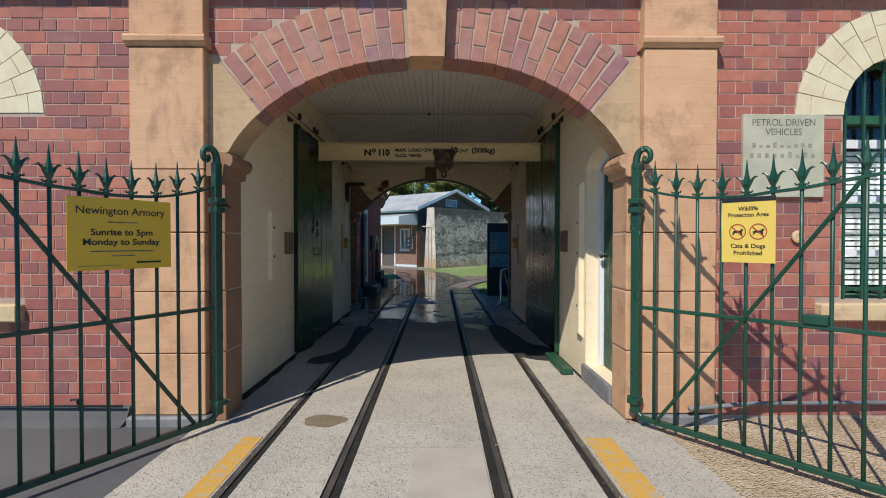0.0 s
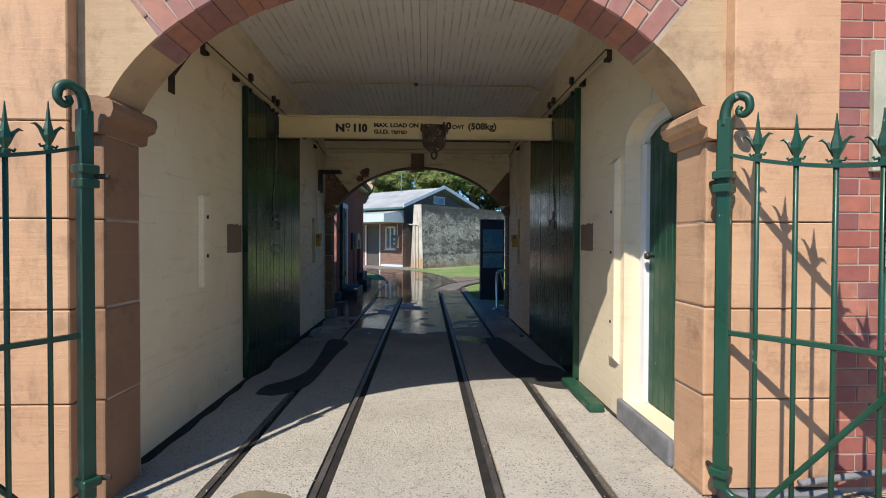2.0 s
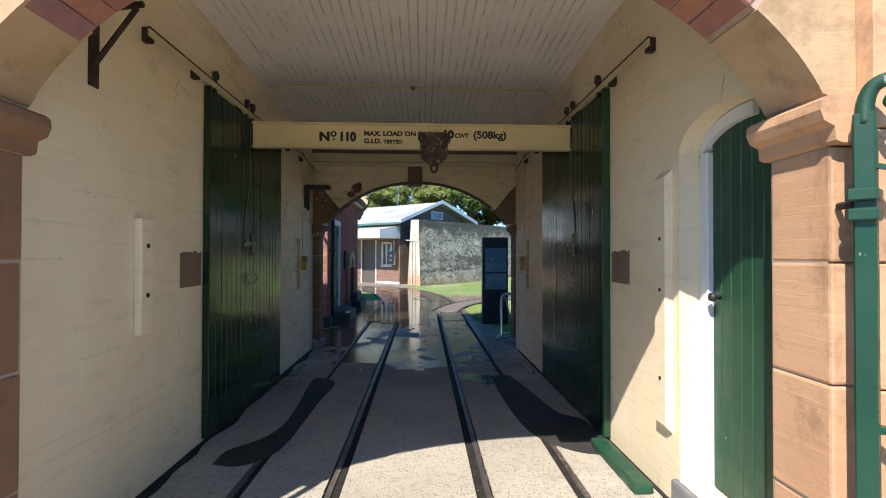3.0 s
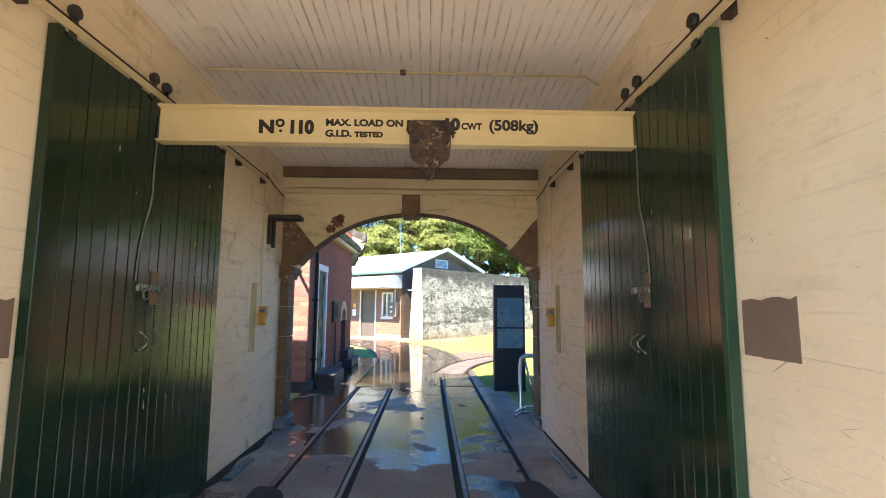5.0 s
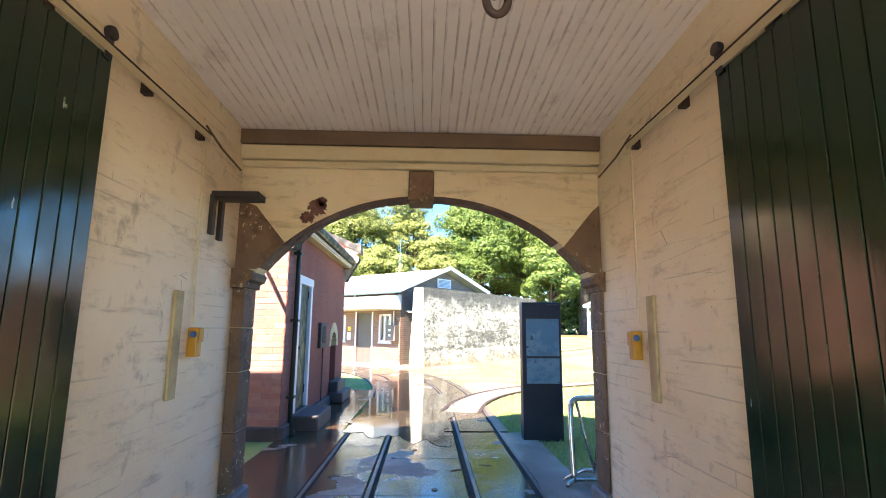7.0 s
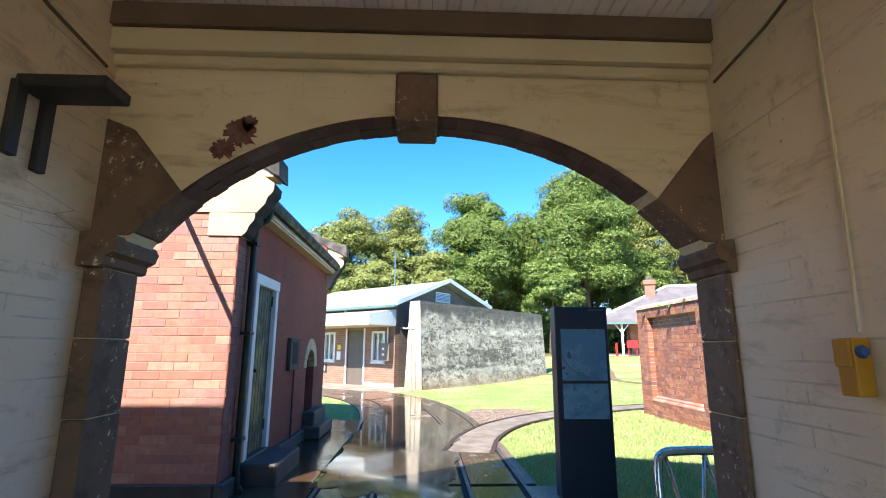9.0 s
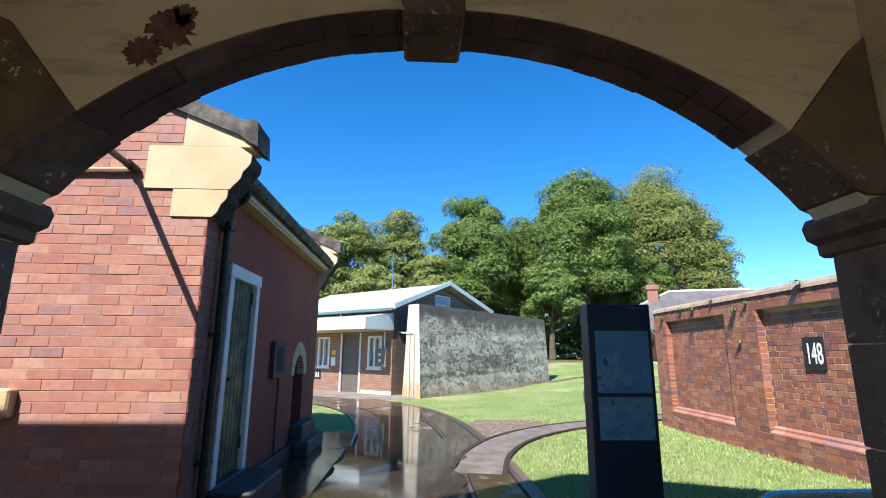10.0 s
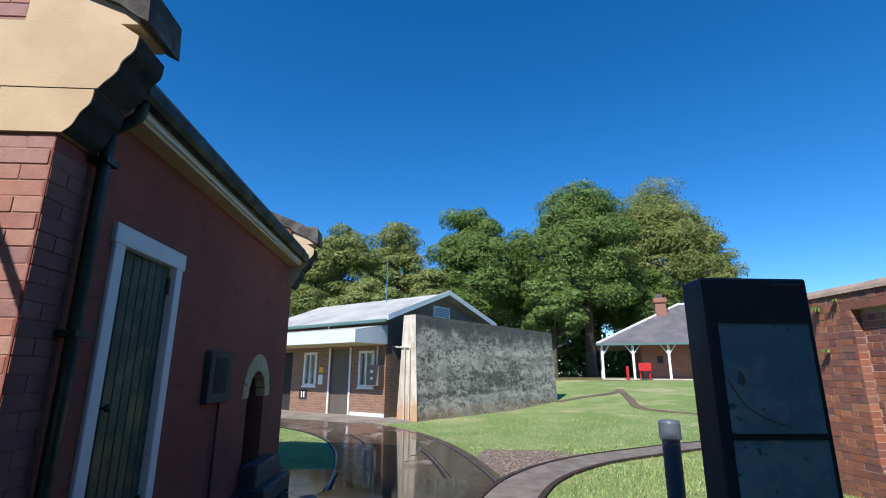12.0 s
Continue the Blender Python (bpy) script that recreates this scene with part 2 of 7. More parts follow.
def grass_mat():
    k = Nodes("lawn_ground")
    tone = k.mix(k.ramp(k.noise(0.55, 6, 0.65), 0.35, 0.68), (0.21, 0.31, 0.10), (0.31, 0.38, 0.165))
    tone = k.mix(k.ramp(k.noise(0.3, 6, 0.7), 0.5, 0.66, 0.0, 0.75), tone, (0.54, 0.48, 0.31))
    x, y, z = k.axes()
    # Brown ground past the lawn; tree shade is put into this colour too.
    litter_shade = k.ramp(k.math("ADD", y, k.math("MULTIPLY", k.noise(0.22, 5, 0.7), 14.0)), 48.0, 52.0, 0.0, 0.85)
    tone = k.mix(litter_shade, tone, (0.16, 0.105, 0.05))
    fine = k.noise(55, 3, 0.7)
    tone = k.mix(0.55, tone, k.mix(fine, (0.25, 0.3, 0.2), (1.1, 1.1, 1.0)), "MULTIPLY")
    k.set("Base Color", tone).set("Roughness", 0.9).set("Specular IOR Level", 0.15)
    k.bump(fine, 0.9, 0.03)
    return k.m


def leaf_mat(name, a, b, c):
    k = Nodes(name)
    r = k.island()
    tone = k.mix(k.ramp(r, 0.0, 0.6), a, b)
    tone = k.mix(k.ramp(r, 0.75, 1.0, 0.0, 0.8), tone, c)
    k.set("Base Color", tone).set("Roughness", 0.5).set("Specular IOR Level", 0.3)
    glow = k.t.nodes.new("ShaderNodeBsdfTranslucent")
    k.put(k.mix(1.0, tone, (1.1, 1.3, 0.6), "MULTIPLY"), glow.inputs[0])
    add = k.t.nodes.new("ShaderNodeMixShader")
    add.inputs[0].default_value = 0.16
    k.put(k.b.outputs[0], add.inputs[1]).put(glow.outputs[0], add.inputs[2])
    k.put(add.outputs[0], k.t.nodes["Material Output"].inputs[0])
    return k.m


def metal_roof_mat():
    k = Nodes("corrugated_steel")
    co = k.t.nodes.new("ShaderNodeTexCoord").outputs["Object"]
    k.set("Base Color", k.mix(k.ramp(k.noise(1.0, 5), 0.35, 0.7), (0.44, 0.45, 0.44), (0.32, 0.33, 0.32)))
    k.set("Roughness", 0.55).set("Metallic", 0.0)
    k.bump(k.noise(20, 3), 0.1, 0.004)
    return k.m


def glass_mat():
    k = Nodes("window_glass")
    k.set("Base Color", (0.9, 0.95, 0.93)).set("Roughness", 0.02).set("Transmission Weight", 1.0).set("IOR", 1.45)
    return k.m


M_BRICK = brick_mat("facade_brick", [(0.41, 0.125, 0.085), (0.31, 0.10, 0.085), (0.47, 0.155, 0.10), (0.23, 0.085, 0.09), (0.43, 0.135, 0.085), (0.50, 0.19, 0.125)])
M_VOUSSOIR = brick_mat("arch_brick", [(0.40, 0.16, 0.11), (0.46, 0.20, 0.13), (0.33, 0.14, 0.13), (0.48, 0.23, 0.15), (0.28, 0.14, 0.16)])
# Bricks under the back arch take darker tones than the other brick.
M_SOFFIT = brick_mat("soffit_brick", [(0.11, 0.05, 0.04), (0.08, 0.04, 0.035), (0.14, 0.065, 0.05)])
M_GABLE = brick_mat("gable_brick", [(0.42, 0.19, 0.14), (0.36, 0.15, 0.12), (0.46, 0.23, 0.17), (0.30, 0.16, 0.16), (0.43, 0.20, 0.145), (0.39, 0.21, 0.185), (0.49, 0.28, 0.21), (0.38, 0.155, 0.11)])
YARD_TONES = [(0.33, 0.115, 0.065), (0.20, 0.08, 0.065), (0.38, 0.145, 0.08), (0.27, 0.10, 0.06), (0.17, 0.075, 0.075), (0.42, 0.18, 0.10), (0.31, 0.12, 0.07)]
M_YARD = brick_mat("yard_brick", YARD_TONES)
M_YARD_ALL = brick_mat("yard_brick_joined", YARD_TONES, island=True)
# Gable brick darkened: the shade of the side wall is put into these tones.
M_GABLE_SHADE = brick_mat("shaded_return_brick", [(0.27, 0.10, 0.075), (0.22, 0.085, 0.07), (0.30, 0.12, 0.09), (0.19, 0.085, 0.08)])
M_MORTAR_YARD = plain("sandy_mortar", (0.56, 0.44, 0.35), (0.44, 0.32, 0.25), 0.95, 3.0, 90, 0.5)
M_MORTAR_GABLE = plain("pink_mortar", (0.40, 0.24, 0.18), (0.33, 0.18, 0.13), 0.95, 3.0, 90, 0.5)
M_MORTAR = plain("lime_mortar", (0.47, 0.36, 0.28), (0.37, 0.27, 0.21), 0.9, 3.0, 90, 0.5)
M_MORTAR_RED = plain("red_mortar", (0.33, 0.20, 0.15), (0.26, 0.14, 0.10), 0.9, 3.0, 90, 0.5)
M_STONE = sandstone_mat("sandstone", (0.63, 0.385, 0.225), (0.56, 0.32, 0.18), (0.42, 0.22, 0.12))
M_STONE_PALE = sandstone_mat("pale_sandstone", (0.66, 0.50, 0.30), (0.58, 0.43, 0.25), (0.47, 0.33, 0.18))
M_STONE_SPRING = sandstone_mat("springer_sandstone", (0.52, 0.36, 0.21), (0.42, 0.28, 0.16), (0.30, 0.18, 0.10))
# Browner stone; the west jamb's shade is partly put into this colour.
M_STONE_BROWN = sandstone_mat("weathered_shaded_sandstone", (0.33, 0.185, 0.105), (0.26, 0.14, 0.08), (0.17, 0.09, 0.055))
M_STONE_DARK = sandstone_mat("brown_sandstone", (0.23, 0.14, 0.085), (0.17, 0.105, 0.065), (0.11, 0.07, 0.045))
k = Nodes("spare")
k.m = M_STONE_DARK
k.t, k.b = k.m.node_tree, k.m.node_tree.nodes["Principled BSDF"]
k.pos = k.t.nodes.new("ShaderNodeNewGeometry").outputs["Position"]
was = k.b.inputs["Base Color"].links[0].from_socket
flake = k.math("MULTIPLY", k.ramp(k.noise(26, 5, 0.7), 0.60, 0.63), k.ramp(k.noise(3.5, 4), 0.50, 0.60))
k.set("Base Color", k.mix(flake, k.mix(k.ramp(k.noise(5, 6, 0.7), 0.5, 0.65, 0.0, 0.6), was, (0.05, 0.035, 0.025)), (0.66, 0.55, 0.38)))
M_CREAM_BRICK = plain("cream_glazed_brick", (0.72, 0.64, 0.44), (0.66, 0.56, 0.36), 0.5, 6.0, 60, 0.2)
M_CREAM_X = painted_brick("cream_painted_wall", 0, (0.74, 0.63, 0.40), (0.67, 0.55, 0.33), (0.34, 0.25, 0.14), 0.6, 0.25)
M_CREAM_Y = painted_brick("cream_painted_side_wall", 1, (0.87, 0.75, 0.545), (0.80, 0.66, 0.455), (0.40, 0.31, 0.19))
M_BOARD = plain("old_cream_board", (0.55, 0.45, 0.22), (0.36, 0.27, 0.13), 0.6, 5.0, 30, 0.3)
M_CREAM = plain("cream_paint", (0.66, 0.57, 0.36), (0.60, 0.50, 0.30), 0.45, 2.0, 30, 0.15, grain=0.12)
M_BEAM = plain("cream_steel_paint", (0.70, 0.58, 0.33), (0.65, 0.52, 0.29), 0.4, 2.5, 24, 0.15, grain=0.14)
BOARDS = 44
k = Nodes("ceiling_board_paint")
cx, cy, cz = k.axes()
cell = k.math("FRACT", k.math("DIVIDE", k.math("ADD", cx, 1.70), 3.33 / BOARDS), 0.0)
edge = k.math("ABSOLUTE", k.math("SUBTRACT", cell, 0.5), 0.0)
dash = k.math("MULTIPLY", k.ramp(edge, 0.34, 0.48), k.ramp(k.noise(1.0, 6, 0.75, k.scaled(7.0, 3.0, 1.0)), 0.42, 0.60))
blot = k.ramp(k.noise(1.0, 5, 0.7, k.scaled(2.2, 1.4, 1.0)), 0.56, 0.72, 0.0, 0.45)
tone = k.mix(k.ramp(k.noise(0.8, 5), 0.35, 0.7), (0.88, 0.83, 0.775), (0.80, 0.745, 0.69))
tone = k.mix(blot, tone, (0.42, 0.36, 0.30))
k.set("Base Color", k.mix(k.math("MULTIPLY", dash, 0.42), tone, (0.18, 0.14, 0.11))).set("Roughness", 0.5)
k.bump(dash, 0.15, 0.004)
M_CEIL = k.m
M_BROWN = plain("brown_paint", (0.17, 0.115, 0.07), (0.13, 0.085, 0.05), 0.6, 2.0, 30, 0.3)
M_GREEN = gloss_paint("green_gloss_door", (0.0045, 0.022, 0.009), (0.0068, 0.029, 0.0115))
M_GATE = gloss_paint("green_gate_paint", (0.007, 0.048, 0.028), (0.010, 0.062, 0.036), 0.35, (0.35, 0.37, 0.33), 0.70)
M_GREEN_DULL = gloss_paint("green_satin_paint", (0.02, 0.09, 0.045), (0.025, 0.11, 0.055), 0.4)
M_WORN_GREEN = gloss_paint("worn_green_ironwork", (0.03, 0.05, 0.03), (0.05, 0.065, 0.045), 0.3, (0.30, 0.30, 0.26), 0.55)
M_GUTTER = gloss_paint("bottle_green_gutter", (0.006, 0.015, 0.010), (0.008, 0.019, 0.012), 0.5)
M_SCUFF = plain("scuffed_pale_green", (0.10, 0.12, 0.09), (0.17, 0.18, 0.14), 0.6, 14.0, 60, 0.2)
M_DOOR_DARK = gloss_paint("dull_green_door", (0.018, 0.045, 0.028), (0.022, 0.052, 0.032), 0.45)
# Door green made brighter: sunlight on the east edge is put into the colour.
M_GREEN_LIT = gloss_paint("lit_green_edge_paint", (0.009, 0.045, 0.021), (0.012, 0.054, 0.026), 0.35)
M_SIDE_DOOR = gloss_paint("green_side_door_paint", (0.012, 0.058, 0.030), (0.016, 0.070, 0.037), 0.4)
M_WHITE = plain("white_paint", (0.76, 0.77, 0.78), (0.70, 0.70, 0.70), 0.5, 2.0, 30, 0.1, grain=0.1)
M_RUST = plain("rusted_iron", (0.022, 0.014, 0.011), (0.065, 0.036, 0.023), 0.75, 9.0, 60, 0.6)
k = Nodes("rust_with_old_paint")
flake = k.math("MULTIPLY", k.ramp(k.noise(42, 6, 0.75), 0.53, 0.58), k.ramp(k.noise(11, 4), 0.50, 0.62))
tone = k.mix(k.ramp(k.noise(16, 5), 0.35, 0.65), (0.022, 0.014, 0.011), (0.075, 0.043, 0.028))
tone = k.mix(k.ramp(k.noise(7, 4), 0.52, 0.66, 0.0, 0.55), tone, (0.11, 0.095, 0.075))
k.set("Base Color", k.mix(k.math("MULTIPLY", flake, 0.85), tone, (0.42, 0.35, 0.20))).set("Roughness", 0.75).bump(k.noise(60, 5, 0.7), 0.6, 0.004).bump(flake, 0.3, 0.002)
M_HOIST = k.m
M_IRON = plain("black_iron", (0.02, 0.02, 0.021), (0.03, 0.028, 0.026), 0.5, 6.0, 50, 0.3)
M_RAIL = plain("worn_rail_steel", (0.15, 0.13, 0.115), (0.24, 0.21, 0.19), 0.45, 3.0, 60, 0.3, metal=0.6)
M_DIRT = plain("groove_dirt", (0.012, 0.010, 0.009), (0.028, 0.023, 0.017), 0.95, 9.0, 110, 0.9, dist=0.012)
M_STEEL = plain("stainless_steel", (0.55, 0.55, 0.55), (0.50, 0.50, 0.50), 0.22, 3.0, 60, 0.05, metal=1.0, grain=0.05)
M_CONCRETE = concrete_mat()
M_BUNKER = bunker_mat()
M_RENDERED = plain("sunlit_pale_concrete", (0.62, 0.58, 0.50), (0.50, 0.46, 0.38), 0.85, 2.5, 40, 0.4)
M_PAVING = plain("old_grey_paving", (0.30, 0.27, 0.23), (0.20, 0.175, 0.15), 0.7, 1.6, 40, 0.4)
k = Nodes("pale_concrete_with_rust")
x, y, z = k.axes()
tone = k.mix(k.ramp(k.noise(2.2, 6, 0.7, k.scaled(1.0, 1.0, 0.5)), 0.38, 0.66), (0.62, 0.57, 0.48), (0.40, 0.36, 0.30))
tone = k.mix(k.ramp(k.noise(1.0, 5, 0.7, k.scaled(5.0, 5.0, 0.5)), 0.54, 0.68, 0.0, 0.6), tone, (0.24, 0.20, 0.16))
rust = k.ramp(k.math("ADD", z, k.math("MULTIPLY", k.noise(3.0, 5), -1.1)), -0.35, 0.25, 0.75, 0.0)
k.set("Base Color", k.mix(rust, tone, (0.42, 0.22, 0.09))).set("Roughness", 0.88).bump(k.noise(24, 5, 0.7), 0.4, 0.012)
M_END = k.m
M_RED_WALL = painted_brick("red_painted_wall", 1, (0.27, 0.085, 0.06), (0.21, 0.065, 0.05), (0.11, 0.042, 0.036), 0.8)
M_RED_WALL.node_tree.nodes["Principled BSDF"].inputs["Specular IOR Level"].default_value = 0.2
M_PLINTH = plain("tarred_stone", (0.035, 0.035, 0.04), (0.055, 0.052, 0.055), 0.6, 3.0, 30, 0.5, dist=0.01)
M_BLUESTONE = plain("grey_stone", (0.16, 0.16, 0.165), (0.24, 0.24, 0.24), 0.75, 5.0, 50, 0.5, dist=0.008)
M_KNEELER = plain("smooth_yellow_sandstone", (0.64, 0.50, 0.33), (0.54, 0.41, 0.26), 0.88, 2.2, 70, 0.35, grain=0.2)
# Skin for kneeler undersides: their shade put into colour, with black weathering.
M_SHADE_CRUST = plain("shaded_weathered_stone", (0.020, 0.018, 0.016), (0.045, 0.040, 0.034), 0.95, 6.0, 60, 0.5)
M_COPING = plain("lichened_stone", (0.045, 0.043, 0.04), (0.17, 0.16, 0.14), 0.9, 5.0, 40, 0.6, dist=0.01)
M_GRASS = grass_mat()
M_ASPHALT = plain("asphalt", (0.10, 0.098, 0.10), (0.14, 0.135, 0.13), 0.9, 0.8, 130, 0.8, dist=0.01)
k = Nodes("sandy_gravel_grains")
gr = k.voronoi(55)
tone = k.mix(k.ramp(k.noise(2.0, 6), 0.35, 0.7), (0.42, 0.31, 0.19), (0.56, 0.44, 0.30))
tone = k.mix(k.ramp(k.noise(40, 3), 0.5, 0.7, 0.0, 0.7), tone, (0.20, 0.14, 0.09))
tone = k.mix(k.ramp(gr, 0.08, 0.2, 0.5, 0.0), tone, (0.72, 0.62, 0.48))
k.set("Base Color", tone).set("Roughness", 0.95).bump(gr, 0.9, 0.02).bump(k.noise(14, 5), 0.7, 0.03)
M_GRAVEL = k.m
M_SOIL = plain("bare_soil", (0.26, 0.18, 0.12), (0.33, 0.25, 0.17), 0.95, 1.8, 60, 0.8, dist=0.02, grain=0.4)
k = Nodes("stony_earth")
cell = k.voronoi(9.0, "DISTANCE_TO_EDGE")
tone = k.mix(k.ramp(k.noise(7, 5, 0.7), 0.35, 0.65), (0.20, 0.135, 0.11), (0.36, 0.28, 0.23))
tone = k.mix(k.ramp(k.noise(2.5, 5), 0.5, 0.7, 0.0, 0.6), tone, (0.30, 0.27, 0.14))
k.set("Base Color", k.mix(k.ramp(cell, 0.02, 0.12, 0.8, 0.0), tone, (0.09, 0.065, 0.05))).set("Roughness", 0.95)
k.bump(k.ramp(cell, 0.0, 0.25), 0.9, 0.04).bump(k.noise(40, 4), 0.6, 0.01)
M_STONY = k.m
M_GULLY = plain("damp_gully_soil", (0.13, 0.095, 0.06), (0.20, 0.155, 0.10), 0.9, 1.8, 60, 0.8, dist=0.02, grain=0.4)
M_CEMENT = plain("smooth_cement_patch", (0.46, 0.41, 0.345), (0.39, 0.345, 0.285), 0.85, 2.2, 70, 0.25, grain=0.2)
k = Nodes("worn_yellow_line")
worn = k.ramp(k.noise(11, 6, 0.75), 0.5, 0.62)
k.set("Base Color", k.mix(worn, k.mix(k.noise(60, 3), (0.46, 0.25, 0.04), (0.66, 0.38, 0.07)), (0.40, 0.34, 0.24))).set("Roughness", 0.85).bump(k.noise(120, 3), 0.5, 0.006)
M_YELLOW_LINE = k.m
M_YELLOW_BOX = plain("yellow_plastic", (0.53, 0.26, 0.015), (0.48, 0.23, 0.015), 0.4, 3.0, 30, 0.05, grain=0.08)
M_SIGN_GOLD = plain("gold_sign_panel", (0.76, 0.47, 0.03), (0.71, 0.43, 0.03), 0.4, 1.5, 20, 0.0, grain=0.05)
M_SIGN_YELLOW = plain("yellow_sign_panel", (0.72, 0.53, 0.10), (0.69, 0.50, 0.10), 0.4, 1.5, 20, 0.0, grain=0.05)
M_INK = plain("black_lettering", (0.012, 0.012, 0.013), (0.018, 0.018, 0.018), 0.5, 5.0, 40, 0.0)
M_INK_RED = plain("red_ring", (0.50, 0.07, 0.03), (0.46, 0.06, 0.03), 0.5, 5.0, 40, 0.0)
M_INK_WHITE = plain("white_lettering", (0.8, 0.8, 0.78), (0.74, 0.74, 0.7), 0.5, 5.0, 40, 0.0, grain=0.1)
M_FADED = plain("faded_lettering", (0.10, 0.095, 0.08), (0.22, 0.21, 0.17), 0.9, 14.0, 60, 0.0)
M_FAINT = plain("almost_worn_lettering", (0.24, 0.23, 0.175), (0.36, 0.35, 0.26), 0.9, 22.0, 60, 0.0)
M_TABLET = plain("weathered_stone_tablet", (0.50, 0.48, 0.36), (0.40, 0.39, 0.29), 0.85, 4.0, 50, 0.5, dist=0.006)
M_KIOSK = plain("dark_blue_grey_steel", (0.021, 0.025, 0.039), (0.026, 0.030, 0.046), 0.4, 2.0, 60, 0.08, grain=0.1)
M_KIOSK.node_tree.nodes["Principled BSDF"].inputs["Specular IOR Level"].default_value = 0.22
M_WATER = plain("still_water", (0.050, 0.038, 0.026), (0.040, 0.032, 0.024), 0.03, 1.5, 3.0, 0.0, grain=0.05)
M_ROOF = metal_roof_mat()
M_SLATE = plain("grey_slate", (0.11, 0.105, 0.115), (0.16, 0.15, 0.155), 0.6, 1.2, 25, 0.4)
M_AWNING = plain("pale_blue_fascia", (0.62, 0.69, 0.72), (0.55, 0.63, 0.67), 0.6, 1.2, 30, 0.1, grain=0.1)
M_TEAL = plain("teal_gutter_paint", (0.10, 0.20, 0.19), (0.08, 0.17, 0.16), 0.5, 2.0, 30, 0.1)
M_DOOR_BROWN = plain("brown_door_paint", (0.10, 0.085, 0.07), (0.12, 0.10, 0.085), 0.6, 2.0, 30, 0.1)
M_RED = plain("red_enamel", (0.60, 0.02, 0.02), (0.55, 0.02, 0.02), 0.4, 2.0, 30, 0.0)
M_BARK = plain("tree_bark", (0.075, 0.055, 0.04), (0.12, 0.095, 0.07), 0.95, 2.0, 12, 0.9, dist=0.05)
M_LEAF = leaf_mat("dark_leaves", (0.055, 0.105, 0.026), (0.125, 0.195, 0.045), (0.24, 0.31, 0.085))
M_LEAF_OLIVE = leaf_mat("olive_leaves", (0.115, 0.15, 0.042), (0.205, 0.245, 0.07), (0.33, 0.34, 0.125))
M_BLADE = leaf_mat("grass_blades", (0.22, 0.33, 0.115), (0.31, 0.40, 0.165), (0.50, 0.48, 0.28))
# Near-black paints the unlit depth of rooms, niche and doorway; also the meter plate.
M_DARK = plain("unlit_and_plate_black", (0.02, 0.02, 0.02), (0.03, 0.03, 0.03), 0.9, 2.0, 20, 0.0)
M_GLASS = glass_mat()


# ---- building helpers ----
def world_of(ob):
    m = ob.matrix_basis.copy()
    if ob.parent:
        m = world_of(ob.parent) @ ob.matrix_parent_inverse @ m
    return m


def mesh_of(name, bm, material, smooth=False):
    bmesh.ops.recalc_face_normals(bm, faces=bm.faces)
    me = bpy.data.meshes.new(name)
    bm.to_mesh(me)
    bm.free()
    me.materials.append(material)
    if smooth:
        for p in me.polygons:
            p.use_smooth = True
    return me


def part(name, bm, material, parent, label="", local=False, smooth=False):
    """Links a bmesh as one mesh object under a thing or a part. Its points are in the world, or in the parent's own frame if local."""
    ob = new(name, mesh_of(name, bm, material, smooth))
    ob.parent = parent
    if not local:
        ob.matrix_parent_inverse = world_of(parent).inverted()
    return tagged(ob, label)


def thing(name, m, label, category, group=""):
    ob = new(name)
    ob.empty_display_size = 0.1
    ob.matrix_basis = m if isinstance(m, Matrix) else Matrix.Translation(m)
    return tagged(ob, label, category, group)


def solid(name, bm, material, label, category, kind="", smooth=False, group=""):
    """A top-level thing that is one mesh."""
    return tagged(new(name, mesh_of(name, bm, material, smooth)), label, category, group, kind)


def hexa(bm, p):
    v = [bm.verts.new(q) for q in p]
    for f in ((3, 2, 1, 0), (4, 5, 6, 7), (0, 1, 5, 4), (1, 2, 6, 5), (2, 3, 7, 6), (3, 0, 4, 7)):
        bm.faces.new([v[i] for i in f])
    return v


def box(bm, x0, y0, z0, x1, y1, z1, bevel=0.0, m=None, segments=1):
    p = [(x0, y0, z0), (x1, y0, z0), (x1, y1, z0), (x0, y1, z0), (x0, y0, z1), (x1, y0, z1), (x1, y1, z1), (x0, y1, z1)]
    v = hexa(bm, [m @ Vector(q) for q in p] if m else p)
    if bevel:
        edges = {e for q in v for e in q.link_edges}
        bmesh.ops.bevel(bm, geom=list(edges), offset=bevel, segments=segments, affect="EDGES", profile=0.6)
    return bm


def boxed(*args, **kw):
    return box(bmesh.new(), *args, **kw)


def prism(bm, outline, axis, a, b):
    """A flat outline pushed from a to b along an axis: its two numbers are the other two coordinates in order."""
    def at(p, c):
        q = list(p)
        q.insert(axis, c)
        return q
    lo, hi = [bm.verts.new(at(p, a)) for p in outline], [bm.verts.new(at(p, b)) for p in outline]
    bm.faces.new(lo)
    bm.faces.new(hi[::-1])
    n = len(outline)
    for i in range(n):
        bm.faces.new((lo[i], hi[i], hi[(i + 1) % n], lo[(i + 1) % n]))
    return bm


